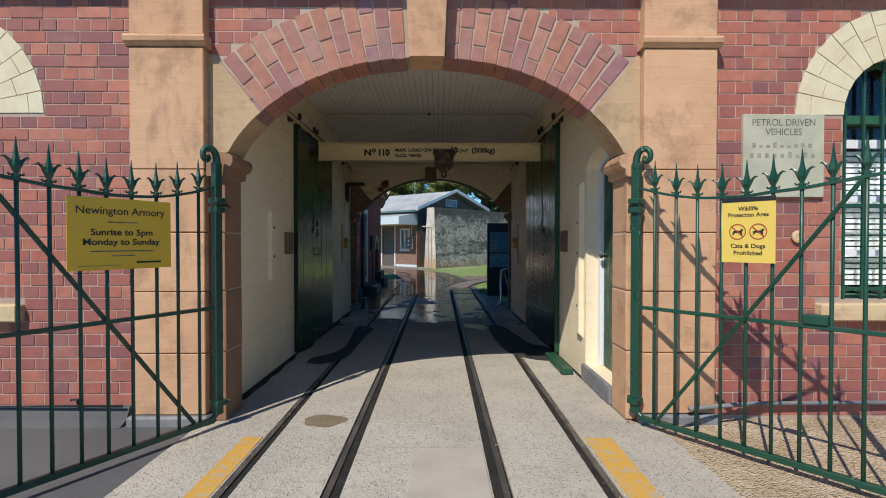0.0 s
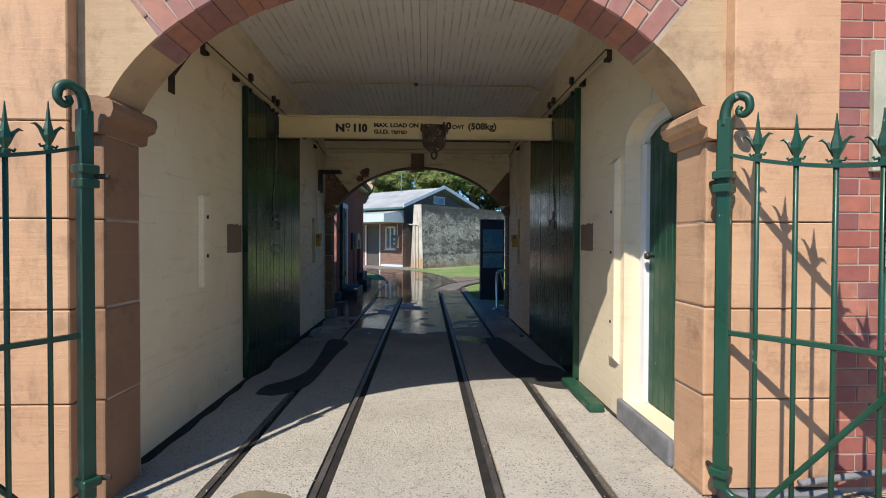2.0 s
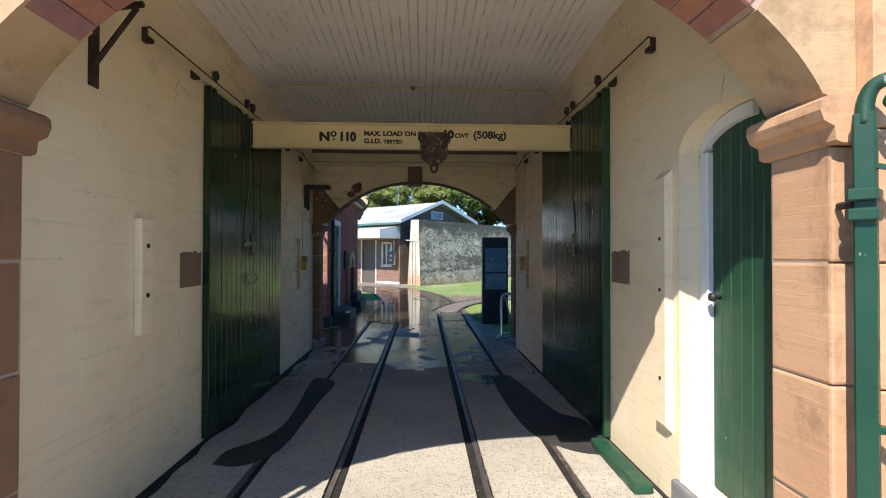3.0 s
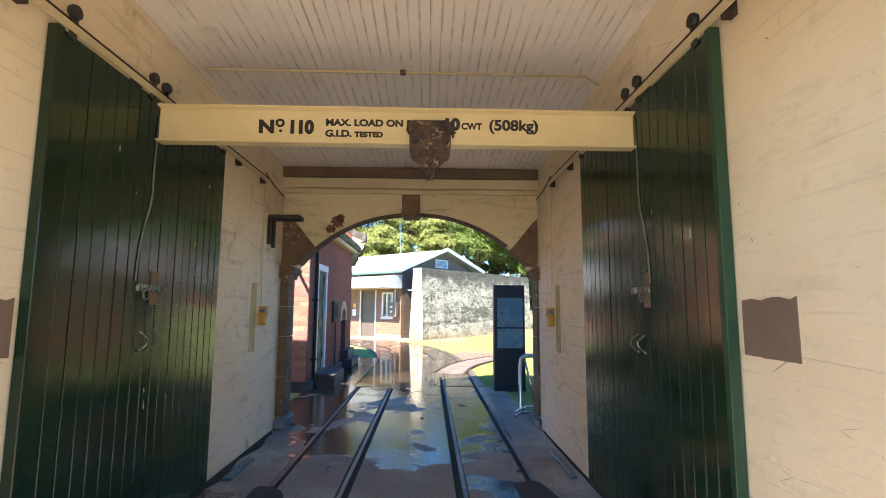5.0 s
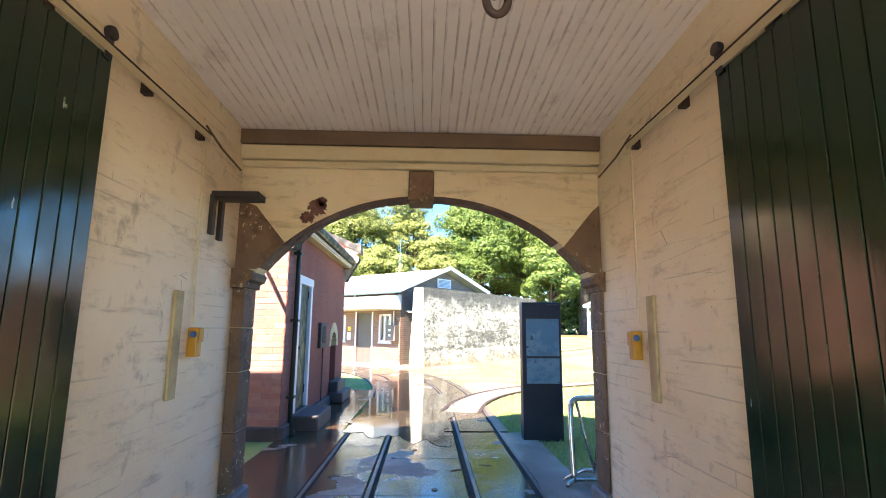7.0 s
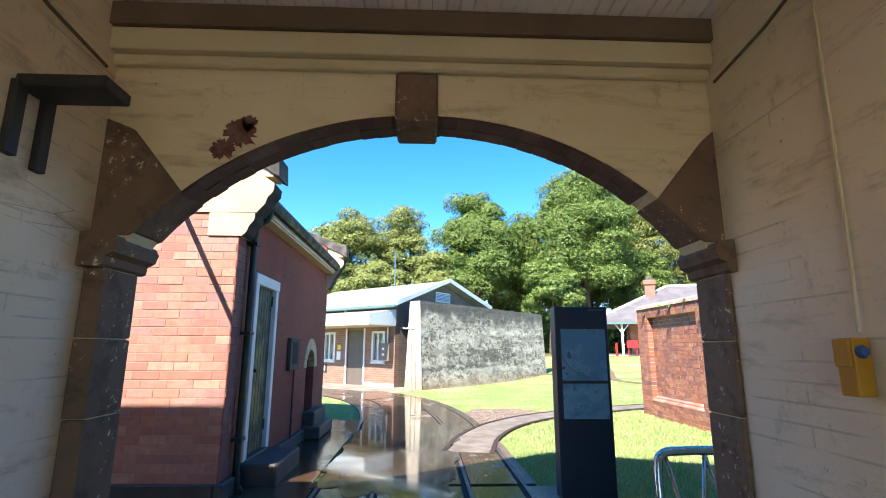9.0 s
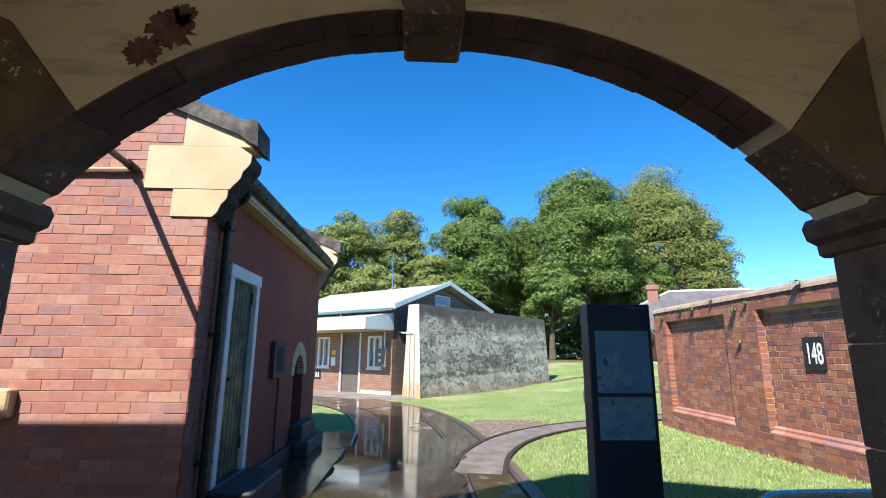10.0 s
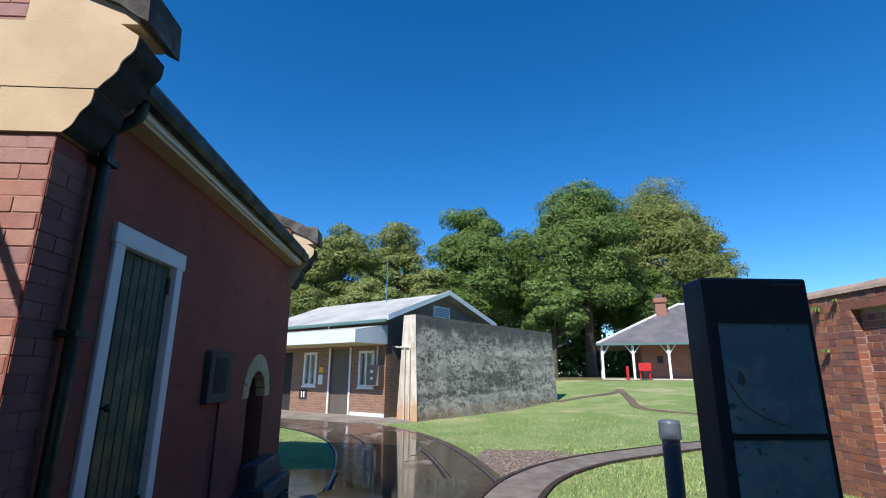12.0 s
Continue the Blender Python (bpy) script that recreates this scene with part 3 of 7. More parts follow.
def tube(bm, path, r, seg=8, closed_ends=True, radii=None):
    """A round bar along points."""
    path = [Vector(p) for p in path]
    rings, side = [], None
    for i, p in enumerate(path):
        d = (path[min(i + 1, len(path) - 1)] - path[max(i - 1, 0)]).normalized()
        if side is None:
            side = d.orthogonal().normalized()
        side = (side - d * side.dot(d)).normalized()
        up = d.cross(side)
        rr = radii[i] if radii else r
        rings.append([bm.verts.new(p + rr * (math.cos(2 * math.pi * k / seg) * side + math.sin(2 * math.pi * k / seg) * up)) for k in range(seg)])
    for a, b in zip(rings, rings[1:]):
        for k in range(seg):
            bm.faces.new((a[k], a[(k + 1) % seg], b[(k + 1) % seg], b[k]))
    if closed_ends:
        bm.faces.new(rings[0][::-1])
        bm.faces.new(rings[-1])
    return bm


def lathe(bm, profile, seg=10, m=None):
    rings = []
    for r, z in profile:
        ring = [Vector((r * math.cos(2 * math.pi * k / seg), r * math.sin(2 * math.pi * k / seg), z)) for k in range(seg)]
        rings.append([bm.verts.new(m @ q if m else q) for q in ring])
    for a, b in zip(rings, rings[1:]):
        for k in range(seg):
            bm.faces.new((a[k], a[(k + 1) % seg], b[(k + 1) % seg], b[k]))
    bm.faces.new(rings[0][::-1])
    bm.faces.new(rings[-1])
    return bm


def curve_through(points, steps=8):
    """A smooth line through points."""
    P = [Vector(p) for p in points]
    P = [2 * P[0] - P[1]] + P + [2 * P[-1] - P[-2]]
    out = []
    for a, b, c, d in zip(P, P[1:], P[2:], P[3:]):
        for i in range(steps):
            t = i / steps
            out.append(0.5 * (2 * b + (c - a) * t + (2 * a - 5 * b + 4 * c - d) * t * t + (3 * b - a - 3 * c + d) * t ** 3))
    return out + [P[-2]]


def writing(text, size, m, material, parent, name="lettering", align="LEFT", depth=0.0015, bold=0.0, width=None):
    """Flat letters in the built-in font, standing in the plane of m."""
    cu = bpy.data.curves.new(name, "FONT")
    cu.body, cu.size, cu.align_x, cu.extrude, cu.offset = text, size, align, depth, bold
    tmp = new(name, cu)
    bpy.context.view_layer.update()
    me = bpy.data.meshes.new_from_object(tmp.evaluated_get(bpy.context.evaluated_depsgraph_get()))
    bpy.data.objects.remove(tmp)
    me.materials.clear()
    me.materials.append(material)
    if width and len(me.vertices):
        xs = [v.co.x for v in me.vertices]
        me.transform(Matrix.Diagonal((width / (max(xs) - min(xs)), 1, 1, 1)))
    ob = new(name, me)
    ob.parent = parent
    ob.matrix_parent_inverse = world_of(parent).inverted()
    ob.matrix_basis = m
    return ob


def holed_wall(bm, x0, x1, z0, z1, y0, y1, openings, at=None):
    """A wall along x with openings (left, right, sill, top as a function of x)."""
    xs = {x0, x1}
    for a, b, sill, top in openings:
        xs |= {(a + b) / 2 - (b - a) / 2 * math.cos(math.pi * i / 64) for i in range(65)}
    xs = sorted(xs)
    for a, b in zip(xs, xs[1:]):
        mid, spans = (a + b) / 2, [((z0, z0), (z1, z1))]
        for l, r, sill, top in openings:
            if l < mid < r:
                spans = [((top(a), top(b)), (z1, z1))]
                if sill > z0:
                    spans.append(((z0, z0), (sill, sill)))
        for (la, lb), (ha, hb) in spans:
            p = [(a, y0, la), (b, y0, lb), (b, y1, lb), (a, y1, la), (a, y0, ha), (b, y0, hb), (b, y1, hb), (a, y1, ha)]
            hexa(bm, [at(q) for q in p] if at else p)
    return bm


def round_top(c, r, spring):
    return lambda x: spring + math.sqrt(max(r * r - (x - c) ** 2, 0.0))


def flat_top(z):
    return lambda x: z


# ---- the passage and its walls ----
XL, XR = -1.70, 1.62
YF, YB, YR = 2.95, 9.22, 9.46
YI = 3.25  # inner face of the front wall
ARCH_C, ARCH_A, ARCH_S, ARCH_H = 0.022, 1.59, 2.06, 0.82
BARCH_C, BARCH_A, BARCH_S, BARCH_H = 0.0, 1.60, 1.83, 0.895


def arch_front(x):
    d = min(abs(x - ARCH_C) / ARCH_A, 1.0)
    return ARCH_S + ARCH_H * (1 - d ** 2.3) ** 0.72


def arch_back(x):
    d = min(abs(x - BARCH_C) / BARCH_A, 1.0)
    return BARCH_S + BARCH_H * (1 - d ** 2.1) ** 0.74


def ceiling_z(y):
    return 3.66 - 0.0385 * y


WIN_W, WIN_E, WIN_R, WIN_SPRING, WIN_SILL = -3.84, 3.815, 0.468, 2.43, 0.95
front_openings = [
    (ARCH_C - ARCH_A, ARCH_C + ARCH_A, -0.29, arch_front),
    (WIN_W - WIN_R, WIN_W + WIN_R, WIN_SILL, round_top(WIN_W, WIN_R, WIN_SPRING)),
    (WIN_E - WIN_R, WIN_E + WIN_R, WIN_SILL, round_top(WIN_E, WIN_R, WIN_SPRING)),
]
wall_south = solid("wall_south", holed_wall(bmesh.new(), -9.0, 9.0, -0.3, 3.95, YF + 0.004, YI - 0.002, front_openings), M_MORTAR,
                   "purple-red brick front wall with sandstone dressings and a carriage arch", "wall", "structure")
back_openings = [(BARCH_C - BARCH_A, BARCH_C + BARCH_A, -0.29, arch_back)]
wall_north = solid("wall_north", holed_wall(bmesh.new(), -9.0, 9.0, -0.3, 3.92, YB, YR, back_openings), M_CREAM_X,
                   "cream painted back wall with an arched opening", "wall", "structure")
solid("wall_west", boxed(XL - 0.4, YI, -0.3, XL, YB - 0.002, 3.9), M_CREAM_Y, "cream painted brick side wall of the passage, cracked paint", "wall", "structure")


def along_y(p):
    """Turns a wall built along x into one along y that faces west."""
    return (p[1], p[0], p[2])


DOOR_C, DOOR_R = 3.64, 0.40


def side_door_top(y):
    d = min(abs(y - DOOR_C) / DOOR_R, 1.0)
    return 2.12 + 0.19 * math.sqrt(1 - d * d)


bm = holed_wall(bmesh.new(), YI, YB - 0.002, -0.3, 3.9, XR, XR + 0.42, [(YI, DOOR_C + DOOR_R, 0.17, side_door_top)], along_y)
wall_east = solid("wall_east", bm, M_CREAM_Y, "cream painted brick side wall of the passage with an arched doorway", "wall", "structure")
for x in (-9.0, 9.0):
    solid("wall_end", boxed(x - 0.2, YF + 0.2, -0.3, x + 0.2, YR - 0.2, 3.9), M_MORTAR_RED, "plain red brick end wall of the gatehouse", "wall", "structure")
solid("wall_room_east", boxed(2.6, YI, -0.3, 2.7, YB - 0.002, 3.9), M_DARK, "added inner wall behind the side door, coloured as unlit dark", "wall", "structure")

# ceiling: boards with open joints, in one mesh
bm = bmesh.new()
edge = XL
while edge < XR - 0.01:
    nxt = min(edge + (XR - XL) / BOARDS, XR)
    a, b = edge + 0.0011, nxt - 0.0011
    dz = random.uniform(-0.001, 0.001)
    p = [(a, YI, ceiling_z(YI) + dz), (b, YI, ceiling_z(YI) + dz), (b, 9.2, ceiling_z(9.2) + dz), (a, 9.2, ceiling_z(9.2) + dz)]
    hexa(bm, p + [(x, y, z + 0.02) for x, y, z in p])
    edge = nxt
ceiling = solid("ceiling", bm, M_CEIL, "stained off-white boarded timber ceiling", "ceiling", "structure")
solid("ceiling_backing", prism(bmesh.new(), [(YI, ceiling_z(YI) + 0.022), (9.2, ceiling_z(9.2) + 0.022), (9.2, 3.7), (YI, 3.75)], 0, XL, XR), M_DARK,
      "solid fill above the ceiling boards, coloured as a dark roof space", "ceiling", "structure")
# Both roofs are unseen; eaves and gable are shaped after the shadows they cast.
solid("roof_gatehouse", boxed(-9.2, 2.58, 3.72, 9.2, YR - 0.02, 4.02), M_SLATE, "flat roof and eaves of the gatehouse", "roof", "structure")
solid("roof_gable", prism(bmesh.new(), [(-2.35, 4.025), (3.7, 4.025), (3.7, 4.08), (-0.9, 6.05), (-2.35, 4.08)], 1, 3.4, YR - 0.02), M_SLATE, "slate gable roof over the passage", "roof", "structure")

# timber lintel over the back arch
lintel = thing("lintel_beam", (0, 9.1, 3.0), "brown and cream painted timber lintel under the ceiling", "lintel")
part("brown_board", boxed(XL + 0.003, 9.10, 3.163, XR - 0.003, YB - 0.003, 3.298, 0.004), M_BROWN, lintel, "dark brown board")
part("cream_board", boxed(XL + 0.003, 9.125, 3.03, XR - 0.003, YB - 0.003, 3.16, 0.006), M_CREAM, lintel)
part("moulding", boxed(XL + 0.003, 9.165, 2.965, XR - 0.003, YB - 0.003, 3.027, 0.01), M_CREAM, lintel)

# ---- sandstone dressings of the front ----
JOINTS = [0.07, 0.55, 1.03, 1.49, 1.98, 2.92]
for side, (a, b) in (("west", (-2.265, -1.695)), ("east", (1.715, 2.285))):
    pil = thing("pilaster", ((a + b) / 2, YF, 0), "tan sandstone pilaster of coursed blocks on the front wall", "pilaster", "pilasters of the front")
    for z0, z1 in zip(JOINTS, JOINTS[1:]):
        part("stone_block", boxed(a, 2.86, z0 + 0.003, b, YF + 0.1, z1 - 0.003, 0.006), M_STONE, pil)
    part("plinth", boxed(a - 0.03, 2.82, -0.1, b + 0.03, YF + 0.1, 0.067, 0.015), M_BLUESTONE, pil, "rough grey plinth stone")
    out = [(2.86, 2.922), (2.845, 2.93), (2.84, 2.945), (2.822, 2.955), (2.815, 2.985), (2.825, 3.005), (2.86, 3.015), (3.05, 3.015), (3.05, 2.922)]
    part("capital", prism(bmesh.new(), out, 0, a - 0.025, b + 0.025), M_STONE, pil)
    part("upper_block", boxed(a, 2.86, 3.017, b, YF + 0.1, 3.70, 0.006), M_STONE, pil)
    inner, jamb = (b, ARCH_C - ARCH_A) if side == "west" else (a, ARCH_C + ARCH_A)
    lo, hi = min(inner, jamb), max(inner, jamb)
    pier = thing("arch_pier", ((lo + hi) / 2, 3.1, 0), "weathered sandstone jamb of the carriage arch", "pier", "jambs of the front arch")
    for z0, z1 in zip(JOINTS[:4], JOINTS[1:5]):
        w = random.uniform(0.0, 0.008)
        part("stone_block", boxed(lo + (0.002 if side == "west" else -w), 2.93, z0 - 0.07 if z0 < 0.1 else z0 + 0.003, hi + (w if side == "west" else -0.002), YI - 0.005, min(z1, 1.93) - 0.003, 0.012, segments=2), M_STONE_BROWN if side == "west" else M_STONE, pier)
    s = 1 if side == "west" else -1
    prof = [(0.0, 1.93), (0.025, 1.94), (0.03, 1.99), (0.07, 2.01), (0.085, 2.05), (0.08, 2.085), (0.06, 2.10), (0.0, 2.115)]
    bm = bmesh.new()
    prism(bm, [(jamb + s * q, z) for q, z in prof] + [(inner + s * 0.002, 2.115), (inner + s * 0.002, 1.93)], 1, 2.88, YI + 0.04)
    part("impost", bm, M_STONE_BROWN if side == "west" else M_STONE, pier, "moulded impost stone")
    bm = bmesh.new()
    n, end = 10, ARCH_C - s * 1.31
    curve = [(jamb + (end - jamb) * i / n, max(arch_front(jamb + (end - jamb) * i / n) - 0.014, 2.117)) for i in range(n + 1)]
    outl = [(inner + s * 0.002, 2.118), (jamb - s * 0.005, 2.118)] + curve[1:] + [(end - s * 0.35, 2.89), (inner + s * 0.002, 2.89)]
    prism(bm, outl, 1, 2.935, YI - 0.004)
    part("springer", bm, M_STONE_SPRING, pier, "pale springer stone of the arch")

key = thing("keystone", (0.025, YF, 2.8), "tan sandstone keystone above the carriage arch", "keystone")
bm = bmesh.new()
hexa(bm, [(-0.108, 2.82, 2.84), (0.16, 2.82, 2.84), (0.135, 3.135, 2.845), (-0.103, 3.135, 2.845), (-0.145, 2.80, 3.70), (0.195, 2.80, 3.70), (0.195, 3.23, 3.70), (-0.145, 3.23, 3.70)])
part("stone_block", bm, M_STONE, key)

# voussoirs of the brick arch: columns of bricks that follow the curve
voussoirs = thing("brick_arch", (ARCH_C, YF, 2.6), "ring of orange-red bricks over the carriage arch", "arch")
brick_bm = bmesh.new()
box(brick_bm, -0.5, 0.0, 0.0, 0.5, 1.0, 1.0, 0.03)
VOUSSOIR = mesh_of("brick", brick_bm, M_VOUSSOIR)


def arch_columns(curve, c, half, step):
    x, out = c - half, []
    while x < c + half:
        e = 0.01
        t = Vector((2 * e, curve(x + e) - curve(x - e))).normalized()
        out.append((x, curve(x), t))
        x += step * t.x
    return out


bm = bmesh.new()
cols = arch_columns(arch_front, ARCH_C, 1.33, 0.103)
for i, (x, z, t) in enumerate(cols):
    if abs(x - 0.025) < 0.18:
        continue
    n = Vector((-t.y, t.x))
    lengths = (0.255, 0.255) if i % 2 else (0.125, 0.255, 0.125)
    d = -0.012
    for ln in lengths:
        wide = 0.094 * (1 + 0.32 * (d + ln / 2))
        m = Matrix(((t.x, 0, n.x, x + n.x * d), (0, 1, 0, YF - 0.004 + random.uniform(-0.002, 0.002)), (t.y, 0, n.y, z + n.y * d), (0, 0, 0, 1)))
        ob = new("brick", VOUSSOIR)
        ob.parent = voussoirs
        ob.matrix_parent_inverse = world_of(voussoirs).inverted()
        ob.matrix_basis = m @ Matrix.Diagonal((wide, 0.295 if d < 0 else 0.06, ln - 0.008, 1))
        d += ln + 0.003

# back arch: painted face, bare stone springers and brick soffit
for side, s, inner, jamb in (("west", 1, XL, BARCH_C - BARCH_A), ("east", -1, XR, BARCH_C + BARCH_A)):
    pier = thing("arch_pier", (jamb, 9.3, 0), "brown-stained sandstone pier of the back arch with flaking paint", "pier", "piers of the back arch")
    zs = [0.13, 0.62, 1.12, 1.50, 1.85]
    for z0, z1 in zip(zs, zs[1:]):
        part("stone_block", boxed(min(inner + s * 0.002, jamb + s * 0.012), 9.19 + random.uniform(0, 0.006), z0 + 0.003, max(inner + s * 0.002, jamb + s * 0.012), 9.48, z1 - 0.003, 0.012, segments=2), M_STONE_DARK, pier)
    part("plinth", boxed(min(inner + s * 0.002, jamb + s * 0.06), 9.15, 0.0, max(inner + s * 0.002, jamb + s * 0.06), 9.52, 0.127, 0.02), M_BLUESTONE, pier, "grey plinth stone")
    prof = [(0.012, 1.85), (0.03, 1.86), (0.035, 1.90), (0.075, 1.92), (0.09, 1.97), (0.07, 2.005), (0.012, 2.02)]
    part("impost", prism(bmesh.new(), [(jamb + s * q, z) for q, z in prof] + [(inner + s * 0.002, 2.02), (inner + s * 0.002, 1.85)], 1, 9.13, 9.52), M_STONE_DARK, pier, "moulded impost stone")
    end = BARCH_C - s * 1.27
    curve = [(jamb + (end - jamb) * i / 8, max(arch_back(jamb + (end - jamb) * i / 8) - 0.014, 2.023)) for i in range(1, 9)]
    part("springer", prism(bmesh.new(), [(inner + s * 0.002, 2.023), (jamb, 2.023)] + curve + [(end - s * 0.28, 2.60), (inner + s * 0.002, 2.66)], 1, 9.205, 9.475), M_STONE_DARK, pier, "bare brown springer stone")
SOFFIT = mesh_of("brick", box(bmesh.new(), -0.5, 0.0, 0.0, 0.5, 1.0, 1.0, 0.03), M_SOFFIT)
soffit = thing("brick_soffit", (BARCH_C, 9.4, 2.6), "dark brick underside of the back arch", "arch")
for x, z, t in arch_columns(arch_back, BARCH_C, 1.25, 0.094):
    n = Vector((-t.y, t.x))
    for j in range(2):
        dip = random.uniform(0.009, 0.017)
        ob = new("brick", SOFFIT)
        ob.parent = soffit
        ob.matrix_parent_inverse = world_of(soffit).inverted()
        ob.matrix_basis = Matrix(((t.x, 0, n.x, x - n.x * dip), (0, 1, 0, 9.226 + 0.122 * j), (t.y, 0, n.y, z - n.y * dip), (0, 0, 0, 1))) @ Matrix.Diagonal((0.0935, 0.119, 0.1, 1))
key = thing("keystone", (-0.045, 9.2, 2.65), "brown painted keystone of the back arch", "keystone")
part("stone_block", boxed(-0.163, 9.17, 2.672, 0.072, 9.50, 2.955, 0.012), M_STONE_DARK, key)

# ---- window dressings and side window ----
for name, c in (("window_1", WIN_W), ("window_2", WIN_E)):
    win = tagged(new(name), "round-headed window with green bars and white blinds behind glass", "window", "", "structure")
    win.matrix_basis = Matrix.Translation((c, YF, WIN_SILL))
    n = 15
    for i in range(n):
        a0, a1 = math.pi * i / n + 0.005, math.pi * (i + 1) / n - 0.005
        for r0, r1 in ((WIN_R, WIN_R + 0.19), (WIN_R + 0.195, WIN_R + 0.385)) if i % 2 else ((WIN_R, WIN_R + 0.27), (WIN_R + 0.275, WIN_R + 0.385)):
            o = [(c + r * math.cos(a), WIN_SPRING + r * math.sin(a)) for r, a in ((r0, a0), (r1, a0), (r1, a1), (r0, a1))]
            part("arch_brick", prism(bmesh.new(), o, 1, YF - 0.004, YF + 0.1), M_CREAM_BRICK, win)
    part("window_sill", boxed(c - 0.68, 2.87, 0.79, c + 0.68, 3.2, 0.93, 0.012), M_STONE_PALE, win, "pale stone sill")
    outer = [(c - WIN_R, WIN_SILL)] + [(c + WIN_R * math.cos(math.pi * (1 - i / 16)), WIN_SPRING + WIN_R * math.sin(math.pi * (1 - i / 16))) for i in range(17)] + [(c + WIN_R, WIN_SILL)]
    bm = bmesh.new()
    tube(bm, [(x, 3.12, z) for x, z in outer] + [(c - WIN_R, 3.12, WIN_SILL)], 0.045, 6)
    box(bm, c - WIN_R, 3.08, 2.39, c + WIN_R, 3.16, 2.46)
    part("window_frame", bm, M_GREEN_DULL, win, "green frame", smooth=False)
    for k in range(6):
        x = c - 0.39 + 0.156 * k
        part("bar", tube(bmesh.new(), [(x, 3.03, WIN_SILL), (x, 3.03, round_top(c, WIN_R, WIN_SPRING)(x) - 0.01)], 0.014, 6), M_GATE, win)
    for z in (1.02, 1.7):
        part("cross_bar", boxed(c - WIN_R, 3.02, z, c + WIN_R, 3.04, z + 0.03), M_GATE, win)
    part("sash", boxed(c - 0.42, 3.125, 2.20, c + 0.42, 3.165, 2.27), M_WHITE, win, "white sash rail")
    for z in (1.3, 1.75):
        part("sash", boxed(c - 0.42, 3.125, z, c + 0.42, 3.165, z + 0.05), M_WHITE, win, "white sash rail")
    bm = bmesh.new()
    for k in range(24):
        z = 1.05 + 0.048 * k
        box(bm, c - 0.41, 3.22, z, c + 0.41, 3.245, z + 0.034)
    part("blind", bm, M_WHITE, win, "white slatted blind")
    pane = part("pane", boxed(c - WIN_R, 3.17, WIN_SILL, c + WIN_R, 3.176, WIN_SPRING + WIN_R), M_GLASS, win)
    pane.visible_shadow = False
    solid("wall_room", boxed(c - 0.9, 3.6, 0.5, c + 0.9, 3.7, 3.2), M_DARK, "added room wall behind a window, coloured as unlit dark", "wall", "structure")

# ---- ground ----
def ground_z(x, y):
    a = min(max((y - 24.0) / 21.0, 0.0), 1.0)
    b = min(max((x - 2.0) / 8.0, 0.0), 1.0)
    return -0.03 + 1.05 * a * a * (3 - 2 * a) * b * b * (3 - 2 * b)


gx = [-2500, -600, -150, -60] + list(range(-30, 61, 2)) + [90, 200, 700, 2500]
gy = [-2500, -600, -150, -60] + list(range(-30, 71, 2)) + [100, 200, 700, 2500]
me = bpy.data.meshes.new("ground")
me.from_pydata([(x, y, ground_z(x, y)) for y in gy for x in gx], [],
               [(j * len(gx) + i, j * len(gx) + i + 1, (j + 1) * len(gx) + i + 1, (j + 1) * len(gx) + i) for j in range(len(gy) - 1) for i in range(len(gx) - 1)])
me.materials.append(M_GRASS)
for p in me.polygons:
    p.use_smooth = True
tagged(new("ground", me), "mown green lawn with dry patches rising to the trees", "lawn", "", "structure")
# Unseen ground behind the camera, kept pale to bounce light into the passage.
solid("pavement_bounce", boxed(-14, -40, -0.25, 14, -3.02, -0.01), M_RENDERED, "unseen pale concrete added to bounce light into the passage", "pavement", "structure")
solid("road_forecourt", boxed(-14, -3.0, -0.2, -1.6, YF + 0.002, -0.008), M_ASPHALT, "dark asphalt forecourt before the gate", "road", "structure")
solid("gravel_forecourt", boxed(1.62, -3.0, -0.2, 14, YF + 0.002, -0.006), M_GRAVEL, "sandy gravel strip at the foot of the wall", "gravel", "structure")
solid("trim_base", prism(bmesh.new(), [(YF + 0.003, -0.05), (YF + 0.003, 0.125), (YF - 0.03, 0.118), (YF - 0.07, 0.03), (YF - 0.16, -0.004), (YF - 0.16, -0.05)], 0, -9.0, -2.32), M_ASPHALT, "asphalt fillet along the foot of the brick wall", "trim", "structure")
solid("ground_under_passage", boxed(-1.72, -3.0, -0.25, 1.84, 9.9, -0.045), M_DIRT, "dark bed under the track slabs", "ground", "structure")
solid("apron_east", boxed(1.12, 9.57, -0.2, 2.9, 10.35, -0.012), M_SOIL, "bare earth beside the back pier", "ground", "structure")

# track bed: slabs between four rails, straight through the passage and curving away beyond
TRACK = [(-0.005, -3.0), (0.0, 3.0), (0.005, 8.0), (0.015, 12.5), (0.0, 15.0), (-0.15, 17.5), (-0.50, 19.8), (-1.20, 22.0), (-2.42, 24.0), (-4.2, 25.6), (-6.8, 26.9), (-11, 28.0)]
LINE = curve_through([(x, y, 0) for x, y in TRACK], 10)


def offset_line(line, d):
    out = []
    for i, p in enumerate(line):
        t = (line[min(i + 1, len(line) - 1)] - line[max(i - 1, 0)]).normalized()
        out.append(p + Vector((t.y, -t.x, 0)) * d)
    return out


def strip(bm, line, d0, d1, z0, z1, y0=-99, y1=99, wob=0.0):
    A, B = offset_line(line, d0), offset_line(line, d1)
    for i in range(len(line) - 1):
        if y0 <= line[i].y < y1:
            a, b, c, d = A[i], B[i], B[i + 1], A[i + 1]
            hexa(bm, [(q.x, q.y, z0) for q in (a, b, c, d)] + [(q.x, q.y, z1) for q in (a, b, c, d)])
    return bm


floor = tagged(new("floor"), "worn exposed-aggregate concrete slabs between iron rails", "floor", "", "structure")
